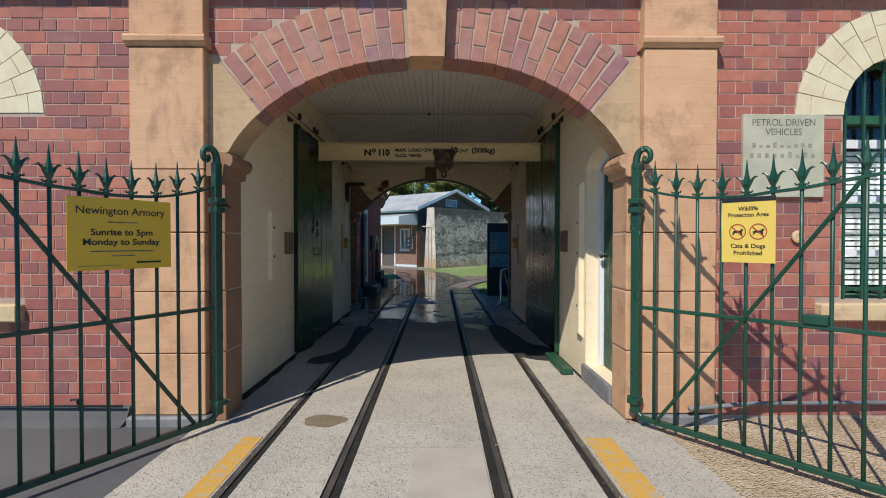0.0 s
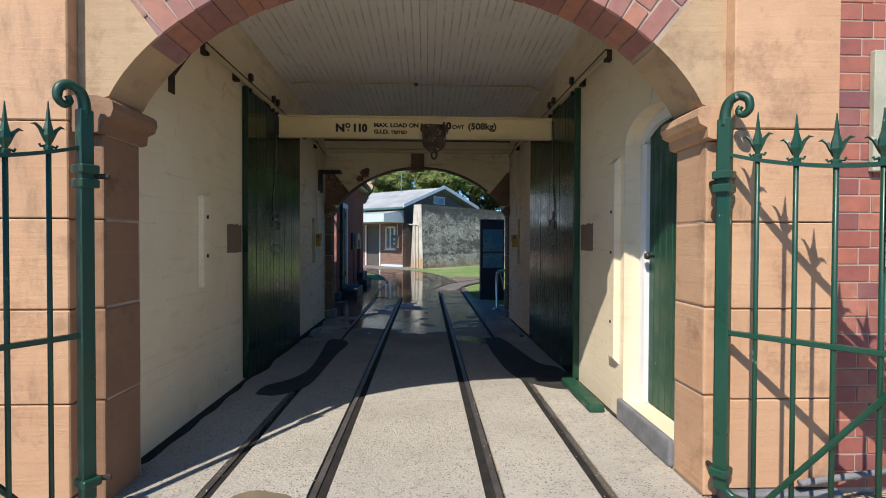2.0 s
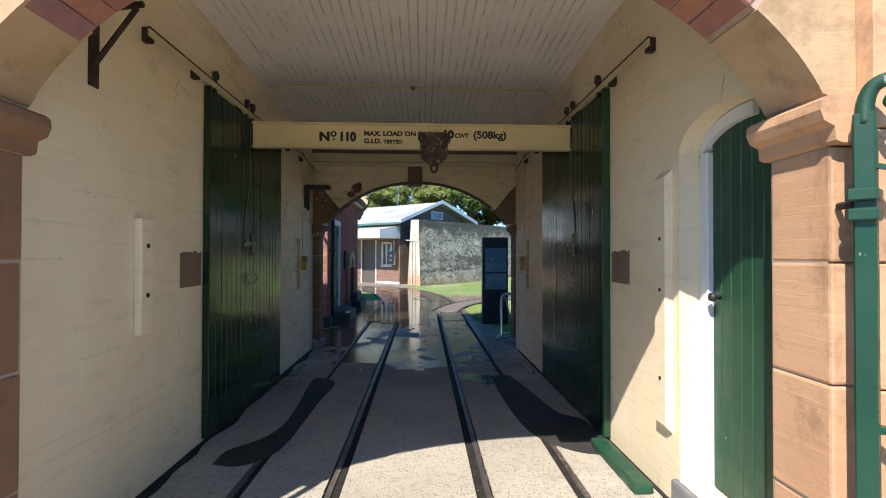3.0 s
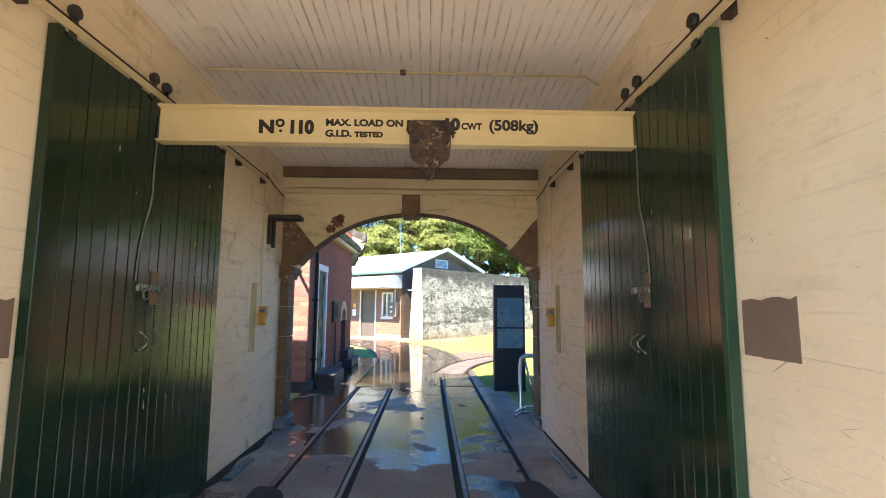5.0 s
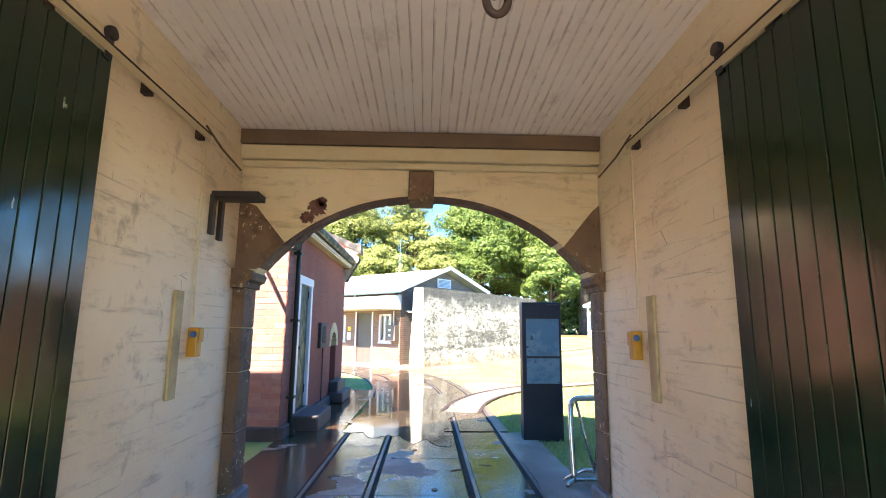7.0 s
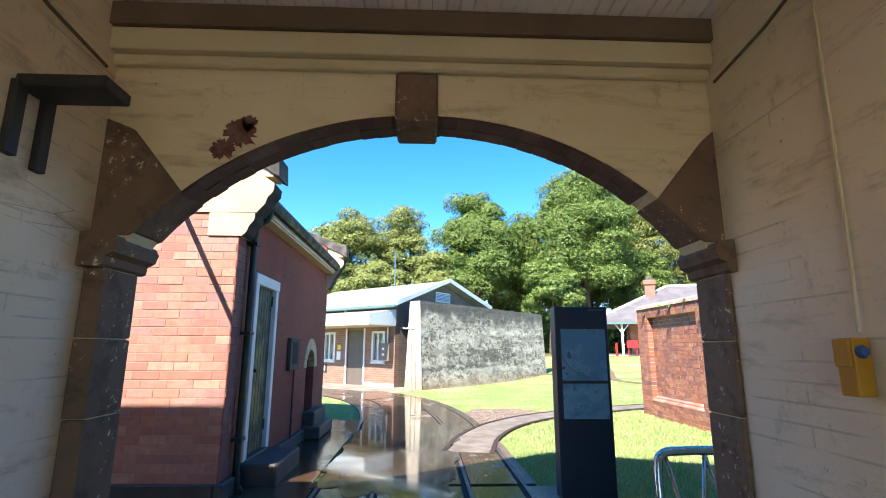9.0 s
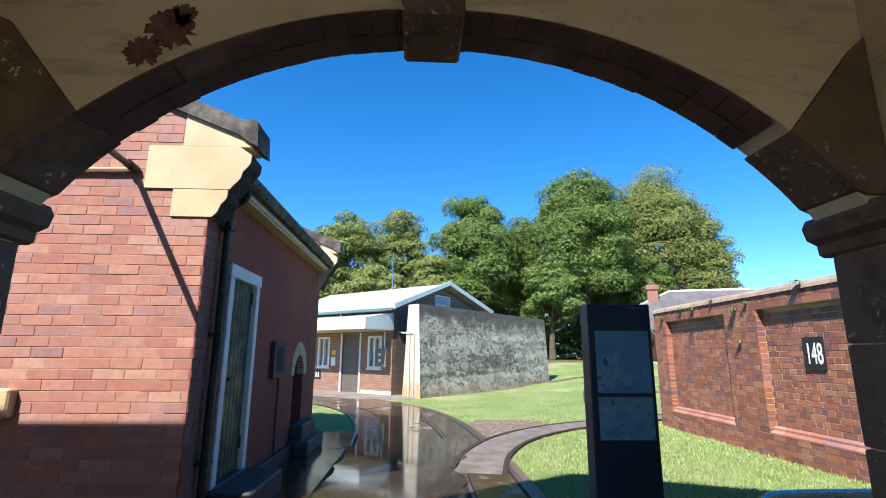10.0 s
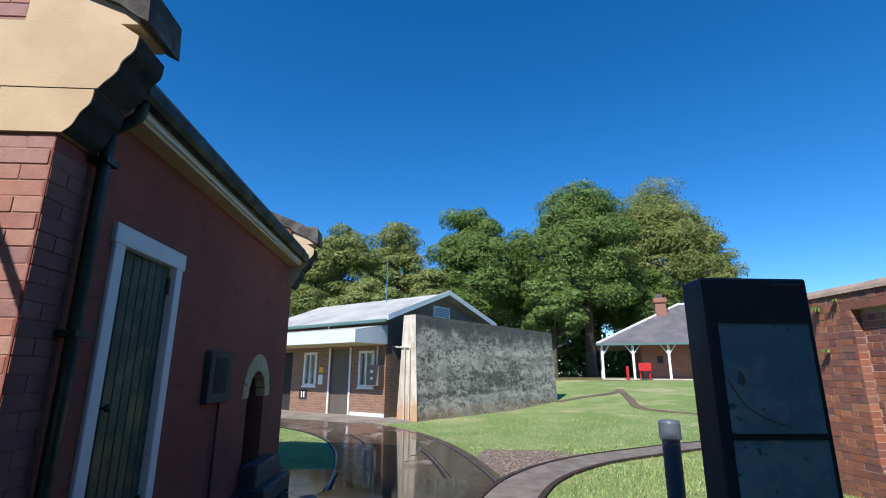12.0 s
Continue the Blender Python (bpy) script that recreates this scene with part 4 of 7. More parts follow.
LANES = [(-1.66, -1.145), (-1.055, -0.545), (-0.435, 0.425), (0.535, 1.055), (1.145, 1.60)]
cuts = [-3.0, -0.6, 2.42, 2.86, 4.6, 6.4, 7.9, 9.6, 10.9, 12.4]
for li, (a, b) in enumerate(LANES):
    for y0, y1 in zip(cuts, cuts[1:]):
        if li in (1, 3) and y0 in (2.42,):
            continue
        if li in (1, 3) and y1 == 2.42:
            y1 = 2.86
        lo, hi = a, b
        if y1 > 9.0 and li == 0:
            lo = -2.0
        if y1 < 2.9 and li == 0:
            lo = -1.74
        if y1 < 2.9 and li == 4:
            hi = 1.80
        dz = random.uniform(-0.003, 0.003)
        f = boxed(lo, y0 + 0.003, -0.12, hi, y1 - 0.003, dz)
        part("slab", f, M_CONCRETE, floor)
for k, (a, b) in enumerate(LANES):
    if k == 0:
        continue
    part("slab", strip(bmesh.new(), LINE, a, b if k < 4 else 1.26, -0.12, 0.0, 12.4, 40), M_CONCRETE, floor)
part("slab", strip(bmesh.new(), LINE, -1.14, -1.055, -0.12, -0.002, 17.6, 40), M_CONCRETE, floor)
part("slab", boxed(-2.0, 12.405, -0.12, -1.21, 17.6, -0.003, 0.004), M_CONCRETE, floor, "wet concrete path by the building")
for d in (-1.10, -0.49, 0.48, 1.10):
    s = 1 if d < 0 else -1
    rail = tagged(new("rail"), "worn iron rail sunk in the concrete with packed dirt", "rail", "track rails", "structure")
    part("rail_head", strip(bmesh.new(), LINE, d - 0.022 * s - 0.018, d - 0.022 * s + 0.018, -0.1, -0.001, -3, 40), M_RAIL, rail)
    part("groove_fill", strip(bmesh.new(), LINE, d - 0.052, d + 0.052, -0.1, -0.011, -3, 40), M_DIRT, rail)

BRANCH = curve_through([(0.68, 14.2, 0), (1.02, 15.6, 0), (1.71, 17.0, 0), (2.8, 18.2, 0), (4.2, 19.1, 0), (6.1, 20.1, 0), (9, 21.0, 0)], 10)
branch = tagged(new("pavement_branch"), "narrow concrete branch track curving over the lawn", "path", "", "structure")
part("slab", strip(bmesh.new(), BRANCH, -0.30, 0.30, -0.1, 0.004), plain("grey_path_concrete", (0.15, 0.13, 0.11), (0.25, 0.22, 0.19), 0.85, 3.0, 25, 0.6, grain=0.5), branch)
for d in (-0.36, 0.34):
    part("rail_head", strip(bmesh.new(), BRANCH, d - 0.035, d + 0.035, -0.1, 0.008), M_RUST, branch)
solid("bare_patch", prism(bmesh.new(), [(0.71, 17.2), (1.14, 16.4), (1.6, 17.15), (2.4, 18.2), (3.2, 18.9), (2.3, 19.5), (1.3, 19.6), (0.95, 18.6)], 2, -0.1, -0.012), M_STONY, "bare stony earth patch at the fork of the tracks", "ground", "structure")
solid("pavement_hut", prism(bmesh.new(), [(-11, 28.0), (-4.0, 26.2), (-2.2, 24.9), (-0.2, 24.9), (-0.3, 25.9), (-0.9, 26.8), (-8, 32.6), (-11, 33)], 2, -0.2, 0.002), M_PAVING, "grey concrete paving before the brick hut", "pavement", "structure")
for x0, x1, y0, y1 in ((-1.30, -1.16, -3.0, 2.60), (1.17, 1.36, -3.0, 2.56)):
    solid("line_marking", boxed(x0, y0, -0.01, x1, y1, 0.0042), M_YELLOW_LINE, "worn yellow painted line beside the rail", "line", "structure")
solid("stain", prism(bmesh.new(), [(-0.79 + 0.17 * (1 + 0.13 * math.sin(3 * a + 1)) * math.cos(a), 2.92 + 0.13 * (1 + 0.1 * math.sin(4 * a)) * math.sin(a)) for a in [i * math.tau / 28 for i in range(28)]], 2, 0.0, 0.0045),
      plain("damp_sand", (0.22, 0.17, 0.10), (0.17, 0.13, 0.08), 0.9, 5.0, 120, 0.6), "damp brown sand patch on the concrete", "stain", "structure")


def puddle(cx, cy, rx, ry, seed, z=0.0052, label="shallow rain puddle on the concrete track"):
    o = []
    for i in range(64):
        a = math.tau * i / 64
        q = noise.noise(Vector((1.6 * math.cos(a) + seed, 1.6 * math.sin(a), seed))) * 0.45 + noise.noise(Vector((5 * math.cos(a), 5 * math.sin(a) + seed, 2.0))) * 0.18
        o.append((cx + rx * (1 + q) * math.cos(a), cy + ry * (1 + q) * math.sin(a)))
    solid("water_puddle", prism(bmesh.new(), o, 2, z - 0.004, z), M_WATER, label, "puddle", "structure")


puddle(-0.25, 14.9, 0.95, 2.6, 3.0)
puddle(-0.75, 13.1, 0.5, 1.0, 8.0, 0.0056)
puddle(-0.55, 19.6, 0.55, 2.6, 5.0, 0.0054)
puddle(-1.55, 22.9, 0.55, 1.0, 1.0, 0.0056)
puddle(0.25, 11.9, 0.16, 0.4, 6.0, 0.0058)


# ---- things in the passage ----
def sliding_doors(side, wall, y_near, y_split, y_far, hung):
    """A pair of boarded leaves that hang flat against the wall from wheels on a track."""
    s = 1 if side == "west" else -1
    back, face = wall + s * 0.006, wall + s * 0.048
    lo, hi = 0.04, 2.885
    doors = thing("sliding_door", (wall, (y_near + y_far) / 2, 0), "dark green gloss-painted boarded sliding doors folded against the wall", "door", "sliding doors")
    for a, b in ((y_near, y_split), (y_split, y_far)):
        leaf = part("leaf", boxed(min(back, back + s * 0.024), a + 0.004, lo, max(back, back + s * 0.024), b - 0.004, hi), M_GREEN, doors)
        n = round((b - a) / 0.108)
        for i in range(n):
            p, q = a + (b - a) * i / n, a + (b - a) * (i + 1) / n
            v = random.uniform(-0.0015, 0.0015)
            part("plank", boxed(min(back + s * 0.025, face + v), p + 0.003, lo, max(back + s * 0.025, face + v), q - 0.003, hi, 0.003), M_GREEN, leaf)
    part("edge_board", boxed(min(wall + s * 0.005, face + s * 0.012), y_near - 0.045, 0.03, max(wall + s * 0.005, face + s * 0.012), y_near, hi + 0.005, 0.004), M_GREEN_LIT if side == "east" else M_GREEN, doors, "edge board in door green brightened for sunlight" if side == "east" else "")
    zc, f = 1.62, face + s * 0.002
    part("hasp", box(bmesh.new(), min(f, f + s * 0.014), y_split - 0.13, zc - 0.022, max(f, f + s * 0.014), y_split + 0.13, zc + 0.022, 0.003), M_WORN_GREEN, doors, "worn green hasp")
    bm = bmesh.new()
    tube(bm, [(f + s * 0.03, y_split - 0.06 + 0.035 * math.cos(a), zc - 0.04 + 0.035 * math.sin(a)) for a in [math.tau * i / 12 for i in range(13)]], 0.007, 6)
    part("padlock_ring", bm, M_RAIL, doors, "steel ring", smooth=True)
    part("plate", boxed(min(f, f + s * 0.003), y_split + (0.03 if side == "west" else -0.13), zc - 0.11, max(f, f + s * 0.003), y_split + (0.12 if side == "west" else -0.04), zc + 0.11), M_BROWN, doors, "dull brown backing plate")
    for dy in (-0.055, 0.055):
        bm = bmesh.new()
        path = [(f + s * (0.004 + 0.05 * math.sin(math.pi * i / 10)), y_split + dy + 0.012 * math.sin(math.pi * i / 10), zc - 0.40 + 0.12 * i / 10) for i in range(11)]
        tube(bm, path, 0.005, 6)
        part("pull_handle", bm, M_WORN_GREEN, doors, "curved iron pull handle in worn green paint", smooth=True)
    drop = [(0.0, 2.78), (0.015, 2.42), (0.02, 2.2), (0.075, 2.02), (0.115, 1.86), (0.13, 1.66)]
    # Thin tube drawn for a pale scuffed line along the leaf edge.
    part("cord", tube(bmesh.new(), curve_through([(f + s * 0.004, y_split - 0.015 - q, z) for q, z in drop], 4), 0.006, 6), M_SCUFF, doors, "thin pale scuffed line down the leaf edge", smooth=True)
    for y in hung:
        hanger = part("hanger", boxed(min(f, f + s * 0.012), y - 0.03, 2.86, max(f, f + s * 0.012), y + 0.03, 3.0, 0.006), M_IRON, doors, "black iron hanger")
        bm = bmesh.new()
        lathe(bm, [(0.016, -0.018), (0.036, -0.017), (0.040, 0.0), (0.036, 0.017), (0.016, 0.018)], 14, Matrix.Translation((wall + s * 0.058, y, 3.005)) @ Matrix.Rotation(math.pi / 2, 4, "Y"))
        part("wheel", bm, M_IRON, hanger)
    track = thing("door_track", (wall, 6.5, 3.03), "flat iron sliding door track along the wall", "track", "door tracks")
    part("bar", boxed(min(wall + s * 0.052, wall + s * 0.064), 4.3, 2.895, max(wall + s * 0.052, wall + s * 0.064), 8.4, 2.94), M_CREAM, track, "cream painted flat bar")
    part("wear_strip", boxed(min(wall + s * 0.050, wall + s * 0.066), 4.3, 2.941, max(wall + s * 0.050, wall + s * 0.066), 8.4, 2.953), M_RUST, track, "rusty running edge")
    for y in (4.35, 5.0, 5.9, 6.8, 7.6, 8.3):
        part("bracket", boxed(min(wall, wall + s * 0.052), y - 0.025, 2.87, max(wall, wall + s * 0.052), y + 0.025, 2.96), M_RUST, track)
    bm = bmesh.new()
    tube(bm, [(wall + s * 0.02, 8.4, 3.02), (wall + s * 0.02, 8.7, 2.95), (wall + s * 0.03, 9.1, 2.9)], 0.009, 6)
    part("cable", bm, M_BROWN, track, "drooping brown cable")


sliding_doors("west", XL, 5.245, 6.15, 7.235, (5.30, 6.04, 6.19, 7.19))
sliding_doors("east", XR, 5.155, 6.03, 7.225, (5.25, 5.95, 6.14, 7.18))

beam = thing("crane_beam", (0, 6.0, 2.55), "cream painted steel beam with black load lettering across the passage", "beam")
bm = bmesh.new()
fl, web = 0.045, 0.006
yb, zb, zt = 6.04, 2.568, 2.816
o = [(yb - fl, zb), (yb + fl, zb), (yb + fl, zb + 0.012), (yb + web, zb + 0.02), (yb + web, zt - 0.02), (yb + fl, zt - 0.01), (yb + fl, zt), (yb - fl, zt), (yb - fl, zt - 0.01), (yb - web, zt - 0.02), (yb - web, zb + 0.02), (yb - fl, zb + 0.012)]
prism(bm, o, 0, -1.585, 1.565)
part("girder", bm, M_BEAM, beam)
UPRIGHT = pose(0, 0, 0, 90, 0, 0)


def on_beam(text, x, z, size, width=None, bold=0.002):
    writing(text, size, Matrix.Translation((1.02 * x - 0.018, yb - 0.008, z + 0.012)) @ UPRIGHT, M_INK, beam, bold=bold, width=width)


on_beam("N", -0.905, 2.633, 0.118, 0.10, 0.0065)
on_beam("O", -0.795, 2.675, 0.07, 0.06, 0.0045)
on_beam(".", -0.775, 2.64, 0.10, 0.022, 0.003)
on_beam("110", -0.715, 2.633, 0.118, 0.155, 0.0075)
on_beam("MAX. LOAD ON RAIL", -0.475, 2.687, 0.062, 0.68, 0.003)
on_beam("10", 0.29, 2.672, 0.105, 0.10, 0.007)
on_beam("CWT", 0.41, 2.675, 0.06, 0.14, 0.003)
on_beam("(508kg)", 0.59, 2.672, 0.10, 0.33, 0.0035)
on_beam("G.I.D.", -0.475, 2.612, 0.062, 0.175, 0.003)
on_beam("TESTED", -0.285, 2.612, 0.048, 0.19, 0.0028)
on_beam("TEST", 0.245, 2.617, 0.05, 0.135, 0.0028)

hoist = thing("hoist_trolley", (0.192, 6.04, 2.4), "rusted iron hoist trolley with old paint flecks under the beam", "hoist")
HX, HY = 0.192, 5.972
half = [(0.118, 2.725), (0.134, 2.708), (0.137, 2.66), (0.134, 2.515), (0.126, 2.468), (0.046, 2.402), (0.030, 2.395)]
o = [(HX - q, z) for q, z in half] + [(HX + q, z) for q, z in reversed(half)]
back_plate = [(HX - q, z) for q, z in half[:4]] + [(HX + q, z) for q, z in reversed(half[:4])]
for y, shape in ((HY, o), (HY + 0.12, back_plate)):
    bm = prism(bmesh.new(), shape, 1, y, y + 0.018)
    bmesh.ops.bevel(bm, geom=list(bm.edges), offset=0.004, segments=2, affect="EDGES")
    part("side_plate", bm, M_HOIST, hoist)
for sx, z in ((-0.094, 2.685), (0.094, 2.685), (-0.098, 2.585), (0.098, 2.585), (0.0, 2.50)):
    part("bolt", lathe(bmesh.new(), [(0.026, -0.012), (0.026, 0.004), (0.016, 0.014)], 10, Matrix.Translation((HX + sx, HY - 0.002, z)) @ Matrix.Rotation(math.pi / 2, 4, "X")), M_RUST, hoist)
for sx in (-0.112, 0.112):
    part("wheel", lathe(bmesh.new(), [(0.02, -0.02), (0.048, -0.02), (0.044, 0.02), (0.02, 0.02)], 18, Matrix.Translation((HX + sx, HY + 0.038, 2.682)) @ Matrix.Rotation(math.pi / 2, 4, "X")), M_RUST, hoist)
part("axle", tube(bmesh.new(), [(HX, HY - 0.012, 2.425), (HX, HY + 0.06, 2.425)], 0.018, 8), M_RUST, hoist)
ringlet = [(HX + 0.030 * math.sin(a), HY + 0.01, 2.378 + (0.048 if math.cos(a) < 0 else 0.03) * math.cos(a)) for a in [math.tau * i / 20 for i in range(21)]]
part("shackle", tube(bmesh.new(), ringlet, 0.0115, 8), M_RUST, hoist, "iron shackle ring", smooth=True)

conduit = thing("ceiling_conduit", (0, 6.66, 3.38), "thin white conduit across the ceiling boards", "conduit")
part("pipe", tube(bmesh.new(), [(XL + 0.1, 6.60, ceiling_z(6.6) - 0.05), (XL + 0.25, 6.66, ceiling_z(6.66) - 0.016), (1.45, 6.66, ceiling_z(6.66) - 0.016), (XR - 0.03, 6.72, ceiling_z(6.7) - 0.06)], 0.012, 7), M_CREAM, conduit, smooth=True)
part("junction", lathe(bmesh.new(), [(0.025, -0.03), (0.028, 0.0)], 12, Matrix.Translation((-0.03, 6.66, ceiling_z(6.66)))), M_BROWN, conduit)


def wall_patch(side, y0, y1, z0, z1):
    s, w = (1, XL) if side == "west" else (-1, XR)
    o = []
    for i in range(11):
        o.append((y0 + (y1 - y0) * i / 10, z0 + random.uniform(-0.003, 0.003)))
    for i in range(11):
        o.append((y1 + (y0 - y1) * i / 10, z1 + random.uniform(-0.014, 0.008)))
    solid("paint_patch", prism(bmesh.new(), o, 0, w, w + s * 0.004), plain("brown_patch_paint", (0.24, 0.17, 0.125), (0.20, 0.14, 0.10), 0.6, 3.0, 40, 0.3), "flaking brown paint patch on the cream wall", "patch", "structure")


wall_patch("west", 4.84, 5.18, 1.27, 1.54)
wall_patch("east", 4.745, 5.08, 1.30, 1.55)
hinge = thing("timber_batten", (XL, 4.36, 1.05), "cream painted timber batten with two bolt holes on the wall", "batten")
part("board", boxed(XL, 4.26, 1.01, XL + 0.05, 4.40, 1.745, 0.012, segments=2), M_CREAM_Y, hinge)
for z in (1.26, 1.57):
    part("bolt", lathe(bmesh.new(), [(0.016, 0.0), (0.016, 0.006), (0.006, 0.008)], 10, Matrix.Translation((XL + 0.05, 4.33, z)) @ Matrix.Rotation(math.pi / 2, 4, "Y")), M_IRON, hinge)
post = thing("timber_guard", (XR, 4.14, 0.42), "cream painted timber guard with a sloped foot on the wall", "batten")
o = [(XR, 2.05), (XR - 0.05, 2.0), (XR - 0.05, 0.47), (XR, 0.42)]
part("board", prism(bmesh.new(), o, 1, 4.12, 4.25), M_CREAM_Y, post)
for z in (1.3, 1.62, 0.75):
    part("bolt", lathe(bmesh.new(), [(0.012, 0.0), (0.012, 0.006), (0.005, 0.008)], 8, Matrix.Translation((XR - 0.05, 4.18, z)) @ Matrix.Rotation(-math.pi / 2, 4, "Y")), M_RUST, post)

for side, s, w in (("west", 1, XL), ("east", -1, XR)):
    board = thing("switch_board", (w, 8.45, 1.1), "bare cream timber board on the passage wall", "board", "wall boards")
    part("board", boxed(min(w, w + s * 0.022), 8.19, 1.02, max(w, w + s * 0.022), 8.30, 1.75, 0.004), M_BOARD, board)
    call = thing("call_box", (w, 8.48, 1.25), "small yellow call point box with a blue button on the wall", "call box", "call boxes")
    part("body", boxed(min(w, w + s * 0.072), 8.44, 1.29, max(w, w + s * 0.072), 8.52, 1.50, 0.01, segments=2), M_YELLOW_BOX, call)
    part("lid", boxed(min(w + s * 0.072, w + s * 0.084), 8.443, 1.395, max(w + s * 0.072, w + s * 0.084), 8.517, 1.495, 0.004), M_YELLOW_BOX, call)
    part("button", lathe(bmesh.new(), [(0.024, 0.0), (0.024, 0.012), (0.018, 0.02)], 12, Matrix.Translation((w + s * 0.045, 8.438, 1.45)) @ Matrix.Rotation(math.pi / 2, 4, "X")),
         plain("blue_plastic", (0.03, 0.12, 0.35), (0.03, 0.11, 0.33), 0.4, 3, 30, 0), call, "blue button")
    part("cable", tube(bmesh.new(), [(w + s * 0.02, 8.46, 1.52), (w + s * 0.012, 8.45, 1.9), (w + s * 0.012, 8.43, 2.9), (w + s * 0.02, 8.40, 2.98)], 0.008, 6), M_CREAM, call, "cream cable")

bracket = thing("iron_bracket", (XL, 8.7, 2.3), "black angled iron bracket fixed near the back arch", "bracket")
part("arm", boxed(XL, 8.62, 2.52, -1.33, 8.80, 2.575, 0.006), M_IRON, bracket)
part("leg", boxed(XL, 8.60, 2.22, XL + 0.035, 8.66, 2.54, 0.004), M_IRON, bracket)
part("leg", boxed(XL, 8.76, 2.2, XL + 0.035, 8.82, 2.54, 0.004), M_IRON, bracket)
iron = thing("wall_bracket", (XL, 3.95, 2.5), "rusty triangular iron bracket behind the front arch", "bracket")
part("plate", boxed(XL, 3.83, 2.42, XL + 0.012, 3.91, 2.86, 0.003), M_RUST, iron)
part("arm", tube(bmesh.new(), [(XL + 0.01, 3.87, 2.84), (XL + 0.28, 3.84, 2.86)], 0.018, 6), M_RUST, iron)
part("stay", tube(bmesh.new(), [(XL + 0.01, 3.87, 2.54), (XL + 0.25, 3.84, 2.84)], 0.014, 6), M_RUST, iron)

# spalled plaster that bares the bricks on the back arch
spall = thing("spalled_plaster", (-0.95, YB, 2.5), "spalled paint baring red bricks over the back arch", "damage")
for cx, cz, r in ((-1.0, 2.60, 0.085), (-1.085, 2.505, 0.06), (-0.955, 2.655, 0.045)):
    o = [(cx + r * (1 + 0.6 * noise.noise(Vector((5 * math.cos(a), 5 * math.sin(a), cx * 9)))) * math.cos(a), cz + 0.9 * r * (1 + 0.6 * noise.noise(Vector((5 * math.cos(a), 5 * math.sin(a), cx * 9)))) * math.sin(a)) for a in [math.tau * i / 44 for i in range(44)]]
    part("bare_brick", prism(bmesh.new(), o, 1, YB - 0.004, YB), plain("bare_dark_brick", (0.14, 0.05, 0.04), (0.22, 0.12, 0.09), 0.9, 20, 60, 0.8), spall)

# side doorway: step, frame and boarded door
solid("door_step", boxed(1.585, 3.262, 0.0, 1.82, 4.09, 0.168, 0.02, segments=2), M_BLUESTONE, "worn grey stone doorstep of the side door", "step")
side = tagged(new("door_1"), "green boarded side door in a white arched frame", "door", "", "structure")
side.matrix_basis = Matrix.Translation((2.0, 3.6, 0.17))
bm = bmesh.new()
box(bm, 1.74, DOOR_C + DOOR_R - 0.09, 0.17, 1.82, DOOR_C + DOOR_R - 0.002, 2.12, 0.006)
pts = [(DOOR_C + DOOR_R * math.cos(a) * 0.98, 2.12 + 0.185 * math.sin(a)) for a in [math.pi * i / 14 for i in range(9)]]
for (ya, za), (yb, zb) in zip(pts, pts[1:]):
    hexa(bm, [(1.74, ya, za - 0.07), (1.82, ya, za - 0.07), (1.82, yb, zb - 0.07), (1.74, yb, zb - 0.07), (1.74, ya, za), (1.82, ya, za), (1.82, yb, zb), (1.74, yb, zb)])
part("door_frame", bm, M_WHITE, side, "white painted frame")
for i in range(8):
    a = 3.26 + 0.0875 * i
    part("plank", boxed(1.775, a + 0.002, 0.18, 1.81, a + 0.0855, 2.33, 0.005), M_SIDE_DOOR, side)
part("knob", lathe(bmesh.new(), [(0.012, 0), (0.012, 0.03), (0.028, 0.04), (0.022, 0.065)], 10, Matrix.Translation((1.775, 3.88, 1.28)) @ Matrix.Rotation(-math.pi / 2, 4, "Y")), M_IRON, side, "dark knob", smooth=True)
sill = thing("door_guide", (1.5, 4.7, 0), "green painted timber floor guide of the sliding door", "guide", "door guides")
part("rail", boxed(1.42, 4.22, 0.0, 1.55, 5.04, 0.065, 0.02, segments=2), M_SIDE_DOOR, sill)
for x0, x1, y0, y1 in ((-1.58, -1.50, 7.36, 7.95), (1.47, 1.52, 7.36, 8.15)):
    g = thing("door_guide", ((x0 + x1) / 2, y0, 0), "worn green iron floor guide", "guide", "door guides")
    part("rail", boxed(x0, y0, 0.0, x1, y1, 0.03, 0.006), plain("worn_green_iron", (0.09, 0.16, 0.17), (0.06, 0.12, 0.13), 0.3, 4, 40, 0.3), g)
for x0, x1, w in ((XL, XL + 0.16, 1), (XR - 0.05, XR, -1)):
    o = [(x0 if w > 0 else x1, 3.30)] + [((x0 + (x1 - x0) * (0.45 + 0.5 * noise.noise(Vector((y * 2.2, 0, 3))))) if w > 0 else (x1 - (x1 - x0) * (0.6 + 0.4 * noise.noise(Vector((y * 2.2, 1, 3))))), y) for y in [3.44 + 0.12 * i for i in range(47)]] + [(x0 if w > 0 else x1, 9.1)]
    solid("floor_edge_dirt", prism(bmesh.new(), o, 2, -0.01, 0.006), M_DIRT, "dark grit gathered along the foot of the wall", "dirt", "structure")

# ---- gates and signs ----
TOP = [(0.0, 1.84), (0.15, 1.79), (0.31, 1.75), (0.46, 1.725), (0.62, 1.715), (0.77, 1.715), (0.92, 1.73), (1.07, 1.74), (1.22, 1.76), (1.37, 1.78), (1.52, 1.80), (1.66, 1.81)]
bm = bmesh.new()
lathe(bm, [(0.012, 0.0), (0.02, 0.008), (0.02, 0.022), (0.011, 0.03), (0.015, 0.05), (0.026, 0.075), (0.021, 0.105), (0.012, 0.14), (0.002, 0.235)], 6)
